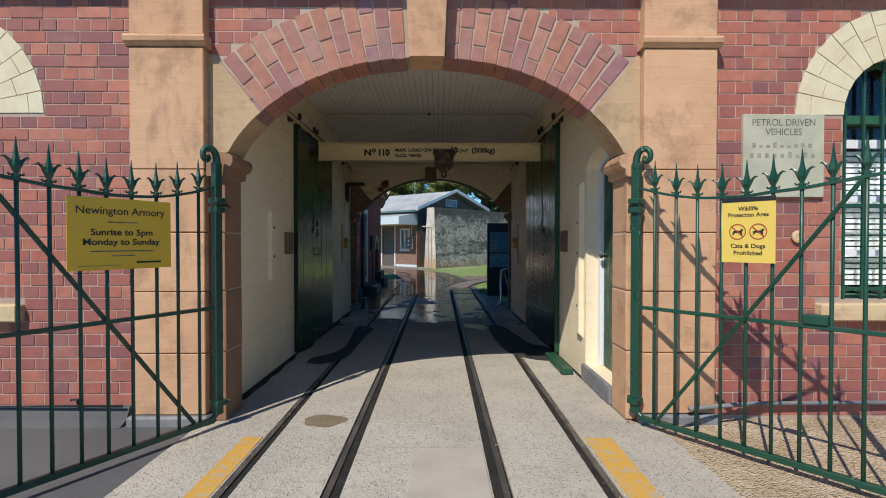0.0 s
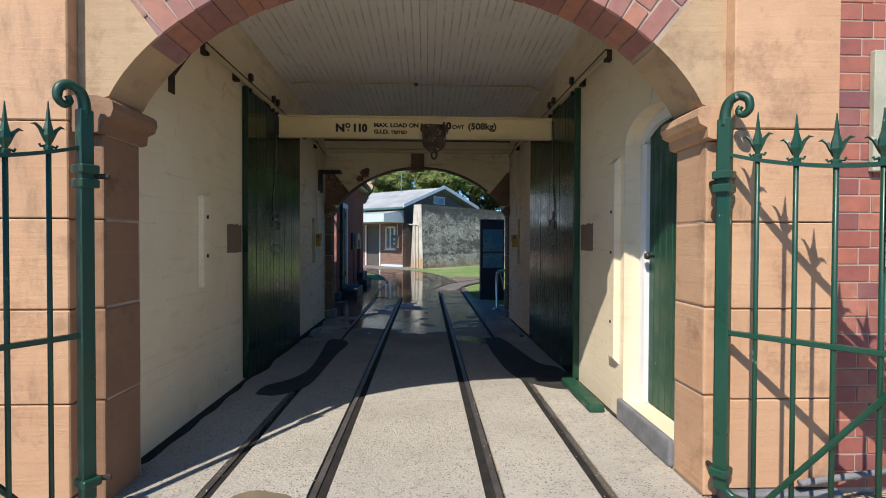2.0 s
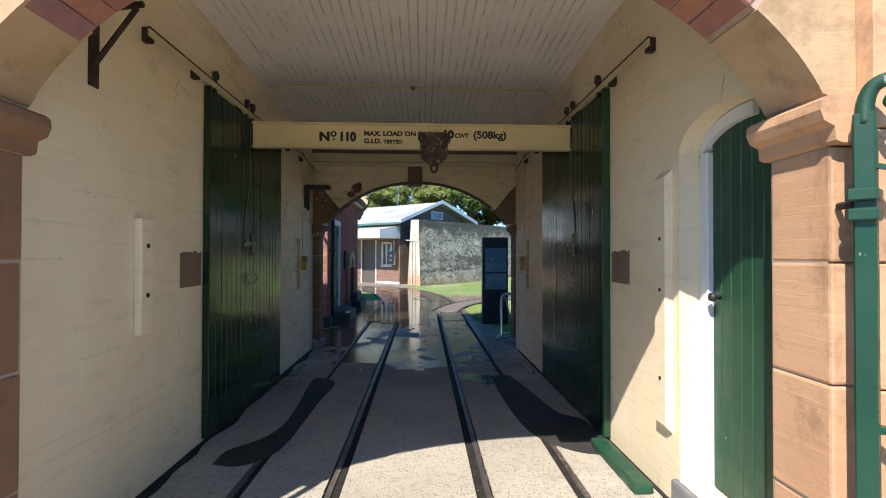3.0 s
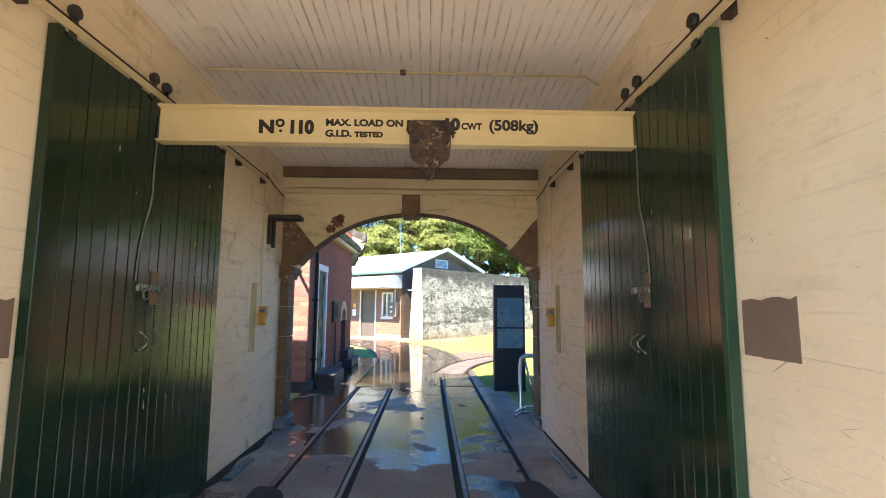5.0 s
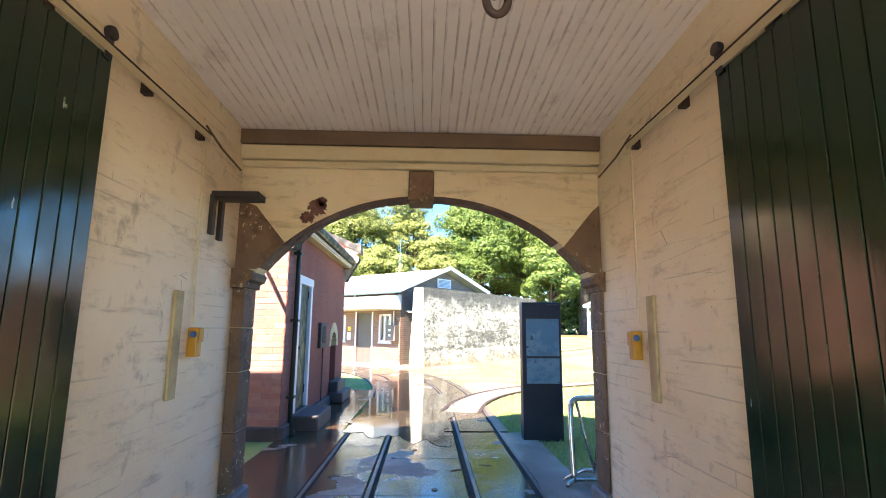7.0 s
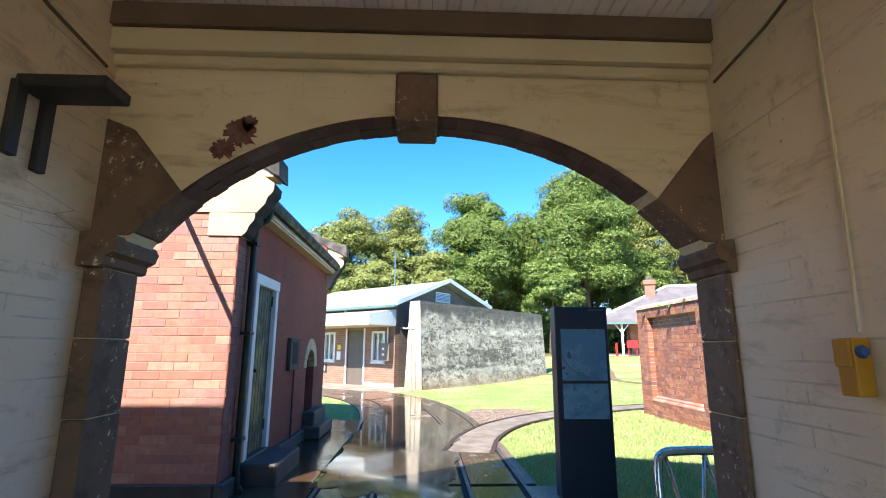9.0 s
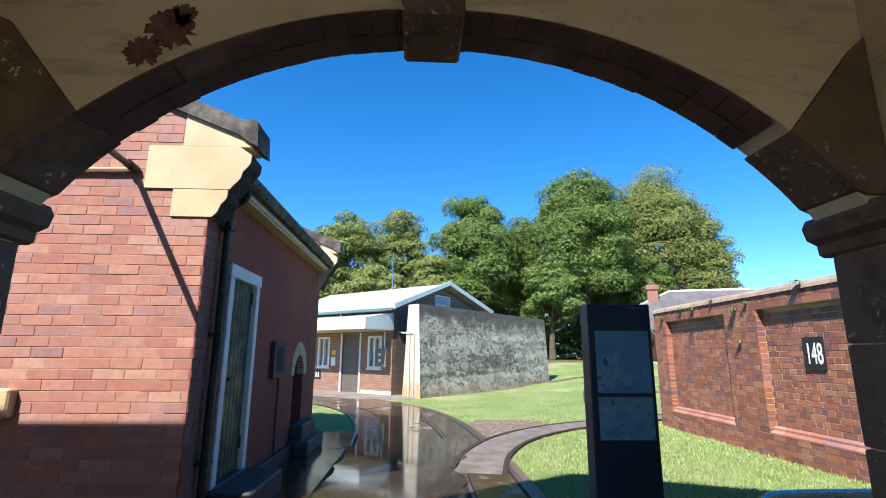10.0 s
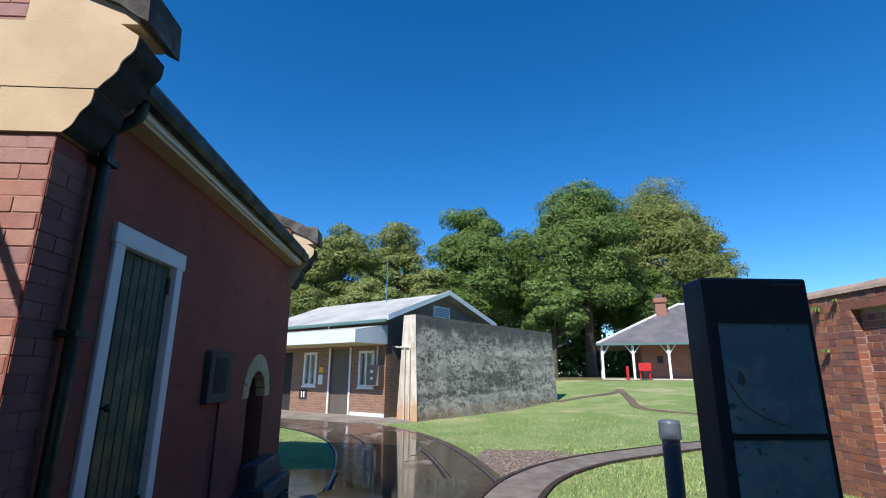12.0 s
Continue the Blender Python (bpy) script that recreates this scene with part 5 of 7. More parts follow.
for s in (-1, 1):
    path = [Vector((s * a, 0, b)) for a, b in ((0.010, 0.045), (0.020, 0.075), (0.032, 0.105), (0.050, 0.122), (0.066, 0.118))]
    tube(bm, path, 0.006, 5, radii=[0.006, 0.009, 0.009, 0.007, 0.002])
    tube(bm, [Vector((s * 0.012, 0, 0.028)), Vector((s * 0.03, 0, 0.022)), Vector((s * 0.036, 0, 0.034))], 0.006, 5)
FINIAL = mesh_of("finial", bm, M_GATE)
BAR = mesh_of("bar", tube(bmesh.new(), [(0, 0, 0), (0, 0, 1)], 0.0115, 8), M_GATE, True)


def gate(at, heading, label):
    g = thing("iron_gate", Matrix.Translation((*at, 0)) @ Matrix.Rotation(heading, 4, "Z"), label, "gate", "entrance gates")
    top = curve_through([(s, 0, z) for s, z in TOP], 4)
    bm = bmesh.new()
    for a, b in zip(top, top[1:]):
        hexa(bm, [(a.x, -0.018, a.z - 0.009), (b.x, -0.018, b.z - 0.009), (b.x, 0.018, b.z - 0.009), (a.x, 0.018, a.z - 0.009), (a.x, -0.018, a.z + 0.009), (b.x, -0.018, b.z + 0.009), (b.x, 0.018, b.z + 0.009), (a.x, 0.018, a.z + 0.009)])
    bmesh.ops.remove_doubles(bm, verts=bm.verts, dist=0.0005)
    part("top_rail", bm, M_GATE, g, local=True)
    part("middle_rail", boxed(0.0, -0.018, 0.905, 1.66, 0.018, 0.93, 0.003), M_GATE, g, local=True)
    part("bottom_rail", boxed(0.05, -0.02, 0.05, 1.66, 0.02, 0.088, 0.003), M_GATE, g, local=True)
    part("corner_bend", tube(bmesh.new(), curve_through([(0.0, 0, 0.2), (0.01, 0, 0.12), (0.06, 0, 0.075), (0.12, 0, 0.068)], 4), 0.02, 8), M_GATE, g, local=True, smooth=True)
    part("stile", boxed(-0.032, -0.026, 0.1, 0.032, 0.026, 2.02, 0.006), M_GATE, g, local=True)
    part("end_stile", boxed(1.64, -0.022, 0.05, 1.685, 0.022, 1.85, 0.004), M_GATE, g, local=True)
    scroll = [(0.0, 0, 1.98), (0.0, 0, 2.05), (0.02, 0, 2.105), (0.065, 0, 2.125), (0.105, 0, 2.10), (0.112, 0, 2.05), (0.085, 0, 2.025), (0.062, 0, 2.045), (0.072, 0, 2.07)]
    part("scroll", tube(bmesh.new(), curve_through(scroll, 5), 0.024, 8, radii=[0.03 - 0.016 * i / 40 for i in range(41)]), M_GATE, g, local=True, smooth=True)
    a, b = Vector((0.18, -0.022, 0.08)), Vector((1.36, -0.022, 1.77))
    part("brace", tube(bmesh.new(), [a, b], 0.014, 6), M_GATE, g, local=True)
    for z in (0.19, 1.66, 1.73):
        part("collar", boxed(-0.045, -0.05, z - 0.022, 0.04, 0.05, z + 0.022, 0.006), M_GATE, g, local=True)
    for z in (0.19, 1.70):
        part("hinge_pin", tube(bmesh.new(), [(-0.03, 0, z), (-0.085, 0.05, z)], 0.014, 6), M_RUST, g, local=True)
    for s, z in TOP[1:11]:
        ob = new("bar", BAR)
        ob.parent = g
        ob.matrix_basis = Matrix.Translation((s, 0, 0.06)) @ Matrix.Diagonal((1, 1, z - 0.06, 1))
        ob = new("finial", FINIAL)
        ob.parent = g
        ob.matrix_basis = Matrix.Translation((s, 0, z))
    return g


gate_w = gate((-1.572, 2.80), math.atan2(-0.866, -0.5), "open dark green wrought-iron gate with spear finials")
gate_e = gate((1.64, 2.82), math.atan2(-0.792, 0.61), "open green wrought-iron gate with spear finials and flaking paint")
part("latch_box", boxed(1.09, -0.03, 0.93, 1.21, 0.03, 0.99, 0.006), M_GATE, gate_e, local=True)


def panel(name, gate_ob, s0, s1, z0, z1, side, material, label):
    """A flat sign wired to the gate. Returns it with the pose of its face's lower left corner, as seen from the street."""
    g = world_of(gate_ob)
    off = side * 0.03
    sign = thing(name, g @ Matrix.Translation(((s0 + s1) / 2, off, z0)), label, "sign")
    lo, hi = min(s0, s1), max(s0, s1)
    part("panel", boxed(lo - (s0 + s1) / 2, -0.002, 0, hi - (s0 + s1) / 2, 0.002, z1 - z0), material, sign, local=True)
    d = 1 if side < 0 else -1
    face = g @ Matrix.Translation((lo if d > 0 else hi, off + side * 0.0035, z0)) @ (pose(0, 0, 0, 90, 0, 0) if d > 0 else pose(0, 0, 0, 90, 0, 180))
    return sign, face


def line(sign, face, text, x, y, size, material=M_INK, width=None, align="CENTER", bold=0.0006):
    writing(text, size, face @ Matrix.Translation((x, y, 0)), material, sign, align=align, depth=0.0004, bold=bold, width=width)


def bar_of(sign, face, x0, y0, x1, y1, material=M_INK):
    ob = new("text_bar", mesh_of("text_bar", boxed(x0, y0, 0, x1, y1, 0.0005), material))
    ob.parent = sign
    ob.matrix_parent_inverse = world_of(sign).inverted()
    ob.matrix_basis = face


sign, face = panel("hours_sign", gate_w, 1.0, 0.38, 1.245, 1.69, 1, M_SIGN_GOLD, "gold panel with dark opening hours lettering wired to the gate")
W = 0.62
line(sign, face, "Newington Armory", W / 2, 0.345, 0.066, width=0.53)
line(sign, face, "Sunrise to 5pm", W / 2, 0.215, 0.055, width=0.37, bold=0.0012)
line(sign, face, "Monday to Sunday", W / 2, 0.155, 0.055, width=0.46, bold=0.0012)
bar_of(sign, face, 0.22, 0.293, 0.40, 0.300, M_FADED)
bar_of(sign, face, 0.12, 0.112, 0.50, 0.119, M_FADED)
bar_of(sign, face, 0.24, 0.083, 0.38, 0.09, M_FADED)
bar_of(sign, face, 0.39, 0.036, 0.55, 0.048)
bar_of(sign, face, 0.05, 0.025, 0.30, 0.028, M_FADED)
sign, face = panel("wildlife_sign", gate_e, 0.635, 0.945, 1.285, 1.675, -1, M_SIGN_YELLOW, "bright yellow wildlife notice with two red prohibition rings on the gate")
W = 0.31
for text, y, w in (("Wildlife", 0.335, 0.115), ("Protection Area", 0.295, 0.235), ("Cats & Dogs", 0.095, 0.20), ("Prohibited", 0.05, 0.165)):
    line(sign, face, text, W / 2, y, 0.038, width=w)
bar_of(sign, face, 0.0, 0.391, 0.31, 0.42)
part("panel", boxed(-0.155, -0.002, 0.391, 0.155, 0.002, 0.42), M_INK, sign, "black header strip", local=True)
for cx in (0.095, 0.215):
    bm = bmesh.new()
    tube(bm, [(cx + 0.048 * math.cos(a), 0.2 + 0.048 * math.sin(a), 0.001) for a in [math.tau * i / 24 for i in range(25)]], 0.0028, 5)
    tube(bm, [(cx - 0.034, 0.2 + 0.034, 0.002), (cx + 0.034, 0.2 - 0.034, 0.002)], 0.0026, 5)
    ob = new("red_ring", mesh_of("red_ring", bm, M_INK_RED))
    ob.parent, ob.matrix_parent_inverse, ob.matrix_basis = sign, world_of(sign).inverted(), face
    o = [(cx - 0.035, 0.195), (cx - 0.02, 0.205), (cx + 0.015, 0.206), (cx + 0.022, 0.218), (cx + 0.036, 0.212), (cx + 0.025, 0.198), (cx + 0.03, 0.178), (cx + 0.022, 0.18), (cx + 0.014, 0.192), (cx - 0.014, 0.192), (cx - 0.026, 0.178), (cx - 0.032, 0.18), (cx - 0.024, 0.194)]
    ob = new("pictogram", mesh_of("pictogram", prism(bmesh.new(), o, 2, 0.0, 0.0008), M_INK))
    ob.parent, ob.matrix_parent_inverse, ob.matrix_basis = sign, world_of(sign).inverted(), face

tablet = thing("stone_tablet", (2.84, YF, 1.77), "weathered pale tablet with worn black lettering on the brick wall", "sign")
part("slab", boxed(2.525, 2.915, 1.772, 3.17, YF, 2.428, 0.004), M_TABLET, tablet)
TABLET_FACE = Matrix.Translation((2.525, 2.9145, 1.772)) @ UPRIGHT
line(tablet, TABLET_FACE, "PETROL DRIVEN", 0.32, 0.565, 0.075, M_FADED, 0.50)
line(tablet, TABLET_FACE, "VEHICLES", 0.32, 0.49, 0.075, M_FADED, 0.29)
for y, x0, x1 in ((0.39, 0.07, 0.57), (0.31, 0.05, 0.60)):
    n = 9
    for i in range(n):
        a = x0 + (x1 - x0) * i / n
        bar_of(tablet, TABLET_FACE, a, y, a + 0.03, y + random.uniform(0.02, 0.05), M_FAINT)
valve = thing("vent_plug", (3.1, YF, 1.46), "round pale ceramic vent in the brickwork", "vent")
part("ring", lathe(bmesh.new(), [(0.05, 0.0), (0.05, 0.012), (0.03, 0.02), (0.015, 0.016)], 14, Matrix.Translation((2.98, YF - 0.012, 1.46)) @ Matrix.Rotation(math.pi / 2, 4, "X")), M_STONE_PALE, valve)
pipe = thing("wall_pipe", (2.7, 2.9, 0.12), "thin grey pipe along the foot of the front wall", "pipe")
part("tube", tube(bmesh.new(), [(2.05, 2.80, 0.13), (2.6, 2.90, 0.135), (4.5, 2.91, 0.14)], 0.018, 8), M_BLUESTONE, pipe, smooth=True)
pipe = thing("wall_pipe", (-2.7, 2.9, 0.12), "thin grey pipe along the foot of the front wall", "pipe")
part("tube", tube(bmesh.new(), [(-2.35, 2.88, 0.135), (-4.5, 2.9, 0.14)], 0.010, 8), M_IRON, pipe, smooth=True)
part("tap", tube(bmesh.new(), [(-2.70, 2.9, 0.1), (-2.70, 2.88, 0.19), (-2.74, 2.86, 0.19)], 0.011, 6), M_IRON, pipe)

# tar laid over the outer rails where the doors once crossed
M_TAR = plain("old_tar", (0.028, 0.026, 0.024), (0.045, 0.042, 0.038), 0.8, 4.0, 90, 0.7, dist=0.008)
for o in ([(-1.43, 4.78), (-1.42, 5.02), (-1.24, 5.25), (-1.15, 5.6), (-1.17, 6.2), (-1.22, 6.8), (-1.22, 7.23), (-0.95, 7.02), (-0.98, 6.3), (-0.99, 5.65), (-1.01, 5.12), (-1.10, 4.86), (-1.25, 4.74)],
          [(0.94, 7.28), (1.17, 7.27), (1.29, 6.5), (1.38, 5.85), (1.56, 5.62), (1.58, 5.05), (1.48, 4.85), (1.22, 4.95), (1.0, 5.38), (0.93, 6.4)]):
    ring_o = [(p.x, p.y) for p in curve_through([(x, y, 0) for x, y in o + o[:1]], 4)[:-1]]
    solid("tar_patch", prism(bmesh.new(), ring_o, 2, -0.02, 0.007), M_TAR, "black tar patch over the outer rail", "patch", "structure")


# ---- the small red building beyond the passage ----
GX, GY, GFAR = -1.99, 11.94, 17.0
red = tagged(new("house_red"), "small red brick building with stone kneelers, green gutter and a boarded door", "building", "", "structure")
red.matrix_basis = Matrix.Translation((-4.5, 14.4, 0))
APEX_X, APEX_Z, EAVE_Z = -4.9, 4.62, 3.25
core = [(-7.77, -0.2), (GX - 0.012, -0.2), (GX - 0.012, 3.54), (APEX_X, 4.68), (-7.77, 3.54)]
gable = part("wall", prism(bmesh.new(), core, 1, GY + 0.0035, GY + 0.25), M_MORTAR_GABLE, red)
part("wall", prism(bmesh.new(), core, 1, GFAR - 0.25, GFAR), M_RED_WALL, red, "red painted end wall")


def red_side(p):
    return (p[1], p[0], p[2])


NICHE_C, NICHE_R = 15.72, 0.31
bm = holed_wall(bmesh.new(), GY + 0.25, GFAR - 0.25, -0.2, 3.15, GX - 0.3, GX, [(12.58, 13.44, 0.22, flat_top(2.29)), (NICHE_C - NICHE_R, NICHE_C + NICHE_R, 0.3, round_top(NICHE_C, NICHE_R, 1.13))], red_side)
part("side_wall", bm, M_RED_WALL, red, "dark red painted brick side wall")
box_bm = boxed(GX - 0.012, GY + 0.001, -0.2, GX, GY + 0.25, 3.15)
part("corner", box_bm, M_RED_WALL, red)
part("plinth", boxed(GX - 0.02, GY - 0.05, -0.2, GX + 0.07, GY + 0.45, 0.16, 0.012), M_PLINTH, red, "dark tarred plinth")
part("plinth", boxed(-7.7, GY - 0.05, -0.2, GX - 0.022, GY + 0.1, 0.16, 0.012), M_PLINTH, red, "dark tarred plinth")
part("plinth", boxed(GX - 0.02, 13.7, -0.2, GX + 0.07, GFAR + 0.04, 0.16, 0.012), M_PLINTH, red, "dark tarred plinth")
part("niche_back", boxed(GX - 0.34, NICHE_C - 0.4, 0.0, GX - 0.29, NICHE_C + 0.4, 1.5), M_DARK, red, "niche back coloured as deep shade")
bm = bmesh.new()
for i in range(9):
    a0, a1 = math.pi * i / 9 + 0.015, math.pi * (i + 1) / 9 - 0.015
    o = [(NICHE_C + r * math.cos(a), 1.13 + r * math.sin(a)) for r, a in ((NICHE_R, a0), (NICHE_R + 0.2, a0), (NICHE_R + 0.2, a1), (NICHE_R, a1))]
    part("arch_stone", prism(bmesh.new(), o, 0, GX - 0.1, GX + 0.012), M_STONE_PALE, red, "pale niche voussoir" if i == 0 else "")
part("niche_step", boxed(GX, 15.35, 0.0, GX + 0.2, 16.3, 0.42, 0.03, segments=2), M_PLINTH, red, "dark stone ledge")
part("niche_step", boxed(GX, 15.25, 0.0, GX + 0.32, 16.4, 0.2, 0.03, segments=2), M_PLINTH, red, "dark stone ledge")
for sgn, x0 in ((1, APEX_X),):
    slope = -0.40
    for a, b, y0, y1 in ((-1.605, APEX_X, GY - 0.05, GY + 0.32), (-1.605, APEX_X, GFAR - 0.25, GFAR + 0.10)):
        zz = lambda x: 3.37 + slope * (x + 1.58)
        o = [(a - 0.06, zz(a) - 0.03), (a + 0.01, zz(a) - 0.065), (a - 0.005, zz(a) + 0.175), (a - 0.03, zz(a) + 0.20), (a - 0.19, zz(a) + 0.205), (a - 0.24, zz(a - 0.24) + 0.145), (b, zz(b) + 0.14), (b, zz(b)), (a - 0.16, zz(a - 0.16) - 0.02)]
        part("coping", prism(bmesh.new(), o, 1, y0, y1), M_COPING, red, "lichen-grey stone coping")
        o = [(a, zz(a)), (2 * APEX_X + 1.58, zz(-1.540) - 0.1), (2 * APEX_X + 1.58, zz(-1.540) + 0.1), (APEX_X, zz(APEX_X) + 0.14), (APEX_X, zz(APEX_X))]
        part("coping", prism(bmesh.new(), o[1:], 1, y0, y1), M_COPING, red)
# kneelers: stepped corbel stones with curved undersides
for y0, y1 in ((GY - 0.02, GY + 0.26), (GFAR - 0.22, GFAR + 0.06)):
    cyma = [(p.x, p.y) for p in curve_through([(-1.650, 3.24, 0), (-1.660, 3.15, 0), (-1.715, 3.08, 0), (-1.735, 3.01, 0), (-1.790, 2.945, 0), (-1.820, 2.905, 0)], 3)]
    ogee = [(p.x, p.y) for p in curve_through([(-1.835, 2.90, 0), (-1.842, 2.82, 0), (-1.885, 2.765, 0), (-1.915, 2.69, 0), (-1.960, 2.645, 0)], 3)]
    part("kneeler", prism(bmesh.new(), [(-2.580, 2.905), (-2.580, 3.315), (-1.760, 3.315)] + cyma, 1, y0, y1), M_KNEELER, red, "pale yellow sandstone kneeler")
    part("kneeler", prism(bmesh.new(), [(-2.320, 2.645), (-2.320, 2.90)] + ogee, 1, y0 + 0.004, y1), M_KNEELER, red)
    part("kneeler", prism(bmesh.new(), [(-2.280, 3.32), (-2.280, 3.65), (-1.660, 3.40), (-1.660, 3.32)], 1, y0 + 0.006, y1), M_KNEELER, red)
    for run in (cyma, ogee):
        bm = bmesh.new()
        for (xa, za), (xb, zb) in zip(run, run[1:]):
            hexa(bm, [(q + o, y, z - o * 0.6) for y in (y0 + 0.012, y1 - 0.003) for q, z, o in ((xa, za, -0.001), (xb, zb, -0.001), (xb, zb, 0.006), (xa, za, 0.006))])
        bmesh.ops.remove_doubles(bm, verts=bm.verts, dist=0.0005)
        part("crust", bm, M_SHADE_CRUST, red, "dark skin for shade and black weathering under the kneeler")
# roof, eaves board and gutter
part("roof", prism(bmesh.new(), [(-1.760, 3.14), (APEX_X, 4.47), (2 * APEX_X + 1.80, 3.14), (2 * APEX_X + 1.80, 3.2), (APEX_X, 4.53), (-1.760, 3.2)], 1, GY + 0.27, GFAR - 0.26), M_SLATE, red, "slate roof")
part("fascia", boxed(-1.840, GY + 0.27, 2.99, -1.815, GFAR - 0.26, 3.13), M_WHITE, red, "white eaves board")
part("soffit_board", boxed(GX, GY + 0.27, 2.965, -1.840, GFAR - 0.26, 2.99), M_CREAM, red, "cream soffit")
o = [(q - 0.08, z) for q, z in ((-1.732, 3.04), (-1.700, 3.025), (-1.660, 3.03), (-1.635, 3.06), (-1.630, 3.13), (-1.640, 3.13), (-1.650, 3.07), (-1.732, 3.06))]
gut = part("gutter", prism(bmesh.new(), o, 1, GY + 0.27, GFAR - 0.26), M_GUTTER, red, "dark green gutter")
pipe_path = curve_through([(-1.780, 12.28, 3.03), (-1.800, 12.28, 2.93), (-1.900, 12.26, 2.84), (-1.925, 12.25, 2.74), (-1.925, 12.25, 1.5), (-1.925, 12.25, 0.12), (-1.860, 12.25, 0.04)], 4)
part("downpipe", tube(bmesh.new(), pipe_path, 0.036, 10), M_GUTTER, red, "dark green downpipe", smooth=True)
for z in (0.5, 1.6, 2.6):
    part("pipe_clip", boxed(-1.990, 12.19, z, -1.875, 12.31, z + 0.035), M_GUTTER, red)
door = part("door", boxed(GX - 0.09, 12.66, 0.24, GX - 0.05, 13.36, 2.22), M_DOOR_DARK, red, "green boarded door")
for i in range(7):
    a = 12.66 + 0.1 * i
    part("plank", boxed(GX - 0.052, a + 0.003, 0.24, GX - 0.03, a + 0.097, 2.22, 0.005), M_DOOR_DARK, door)
part("knob", lathe(bmesh.new(), [(0.01, 0), (0.01, 0.025), (0.026, 0.035), (0.02, 0.06)], 10, Matrix.Translation((GX - 0.03, 12.76, 1.2)) @ Matrix.Rotation(math.pi / 2, 4, "Y")), M_IRON, door, smooth=True)
for z in (0.45, 2.0):
    part("hinge", boxed(GX - 0.035, 13.33, z, GX - 0.015, 13.40, z + 0.13), M_IRON, door)
bm = bmesh.new()
box(bm, GX - 0.10, 12.55, 0.22, GX + 0.025, 12.66, 2.29, 0.006)
box(bm, GX - 0.10, 13.36, 0.22, GX + 0.025, 13.46, 2.29, 0.006)
box(bm, GX - 0.10, 12.53, 2.21, GX + 0.032, 13.48, 2.34, 0.006)
part("door_frame", bm, M_WHITE, red, "white painted door frame")
part("step", boxed(GX, 12.5, -0.1, -1.580, 13.55, 0.21, 0.02), M_PLINTH, red, "dark stone doorstep")
part("threshold", boxed(GX - 0.1, 12.6, 0.1, GX + 0.04, 13.46, 0.235, 0.01), M_PLINTH, red)
meter = thing("meter_box", (GX, 14.45, 1.2), "grey steel meter box with a glazed front on the red wall", "meter box")
part("body", boxed(GX, 14.14, 1.14, GX + 0.06, 14.68, 1.61, 0.008), plain("grey_enamel", (0.03, 0.032, 0.036), (0.04, 0.043, 0.047), 0.7, 3, 30, 0.1), meter)
part("window", boxed(GX + 0.06, 14.25, 1.23, GX + 0.064, 14.56, 1.55), M_DARK, meter, "dark glazed front plate")
part("conduit", tube(bmesh.new(), [(GX + 0.03, 14.5, 1.14), (GX + 0.03, 14.5, 0.16)], 0.014, 6), M_IRON, meter)
strut = thing("iron_stay", (-2.660, 11.6, 3.08), "dark iron stay rod between the gatehouse and the red building", "stay")
part("rod", tube(bmesh.new(), [(-2.480, YR, 3.08), (-2.700, GY - 0.05, 3.09)], 0.028, 8), M_IRON, strut, smooth=True)
part("elbow", tube(bmesh.new(), [(-2.720, GY - 0.10, 3.12), (-2.660, GY - 0.02, 3.06)], 0.04, 8), M_IRON, strut)
part("cable_pipe", tube(bmesh.new(), [(-2.700, GY - 0.03, 3.075), (-5.0, GY - 0.03, 3.03)], 0.014, 6), M_CREAM, strut, "pale pipe")
part("cable_pipe", tube(bmesh.new(), [(-2.700, GY - 0.03, 3.045), (-5.0, GY - 0.03, 3.0)], 0.012, 6), M_RUST, strut)
part("window_sill", boxed(-4.4, GY - 0.09, 0.93, -3.36, GY + 0.05, 1.16, 0.015), M_STONE_PALE, red, "pale stone sill")

# ---- map totem, rack, bollard ----
totem = thing("map_totem", (1.67, 12.0, 0), "dark blue-grey steel totem with two glazed map panels on the grass", "totem")
KX0, KX1, KY = 1.40, 1.965, 11.90
part("body", boxed(KX0, KY, -0.03, KX1, KY + 0.20, 1.905, 0.01), M_KIOSK, totem)
k = Nodes("map_print")
tone = k.mix(k.ramp(k.noise(5.0, 4), 0.42, 0.6), (0.085, 0.195, 0.285), (0.14, 0.265, 0.335))
tone = k.mix(k.ramp(k.noise(9.0, 3), 0.62, 0.66), tone, (0.065, 0.105, 0.135))
k.set("Base Color", tone).set("Roughness", 0.08)
M_MAP = k.m
for z0, z1 in ((1.14, 1.668), (0.76, 1.11)):
    p = part("map_panel", boxed(KX0 + 0.055, KY - 0.006, z0, KX1 - 0.035, KY, z1), M_MAP, totem, "blue printed map under glass")
    part("slot", boxed(KX0 + 0.05, KY - 0.012, z1, KX1 - 0.03, KY, z1 + 0.02), M_INK, totem)
route = curve_through([(KX0 + 0.06, KY - 0.009, 1.40), (KX0 + 0.14, KY - 0.009, 1.27), (KX0 + 0.26, KY - 0.009, 1.20), (KX0 + 0.36, KY - 0.009, 1.17)], 4)
part("route_line", tube(bmesh.new(), route, 0.003, 5), plain("route_red", (0.13, 0.07, 0.06), (0.12, 0.06, 0.05), 0.5, 3, 30, 0), totem)
part("text_bar", boxed(KX0 + 0.36, KY - 0.004, 1.865, KX1 - 0.04, KY, 1.88), plain("grey_print", (0.05, 0.055, 0.065), (0.045, 0.05, 0.06), 0.5, 3, 30, 0), totem)
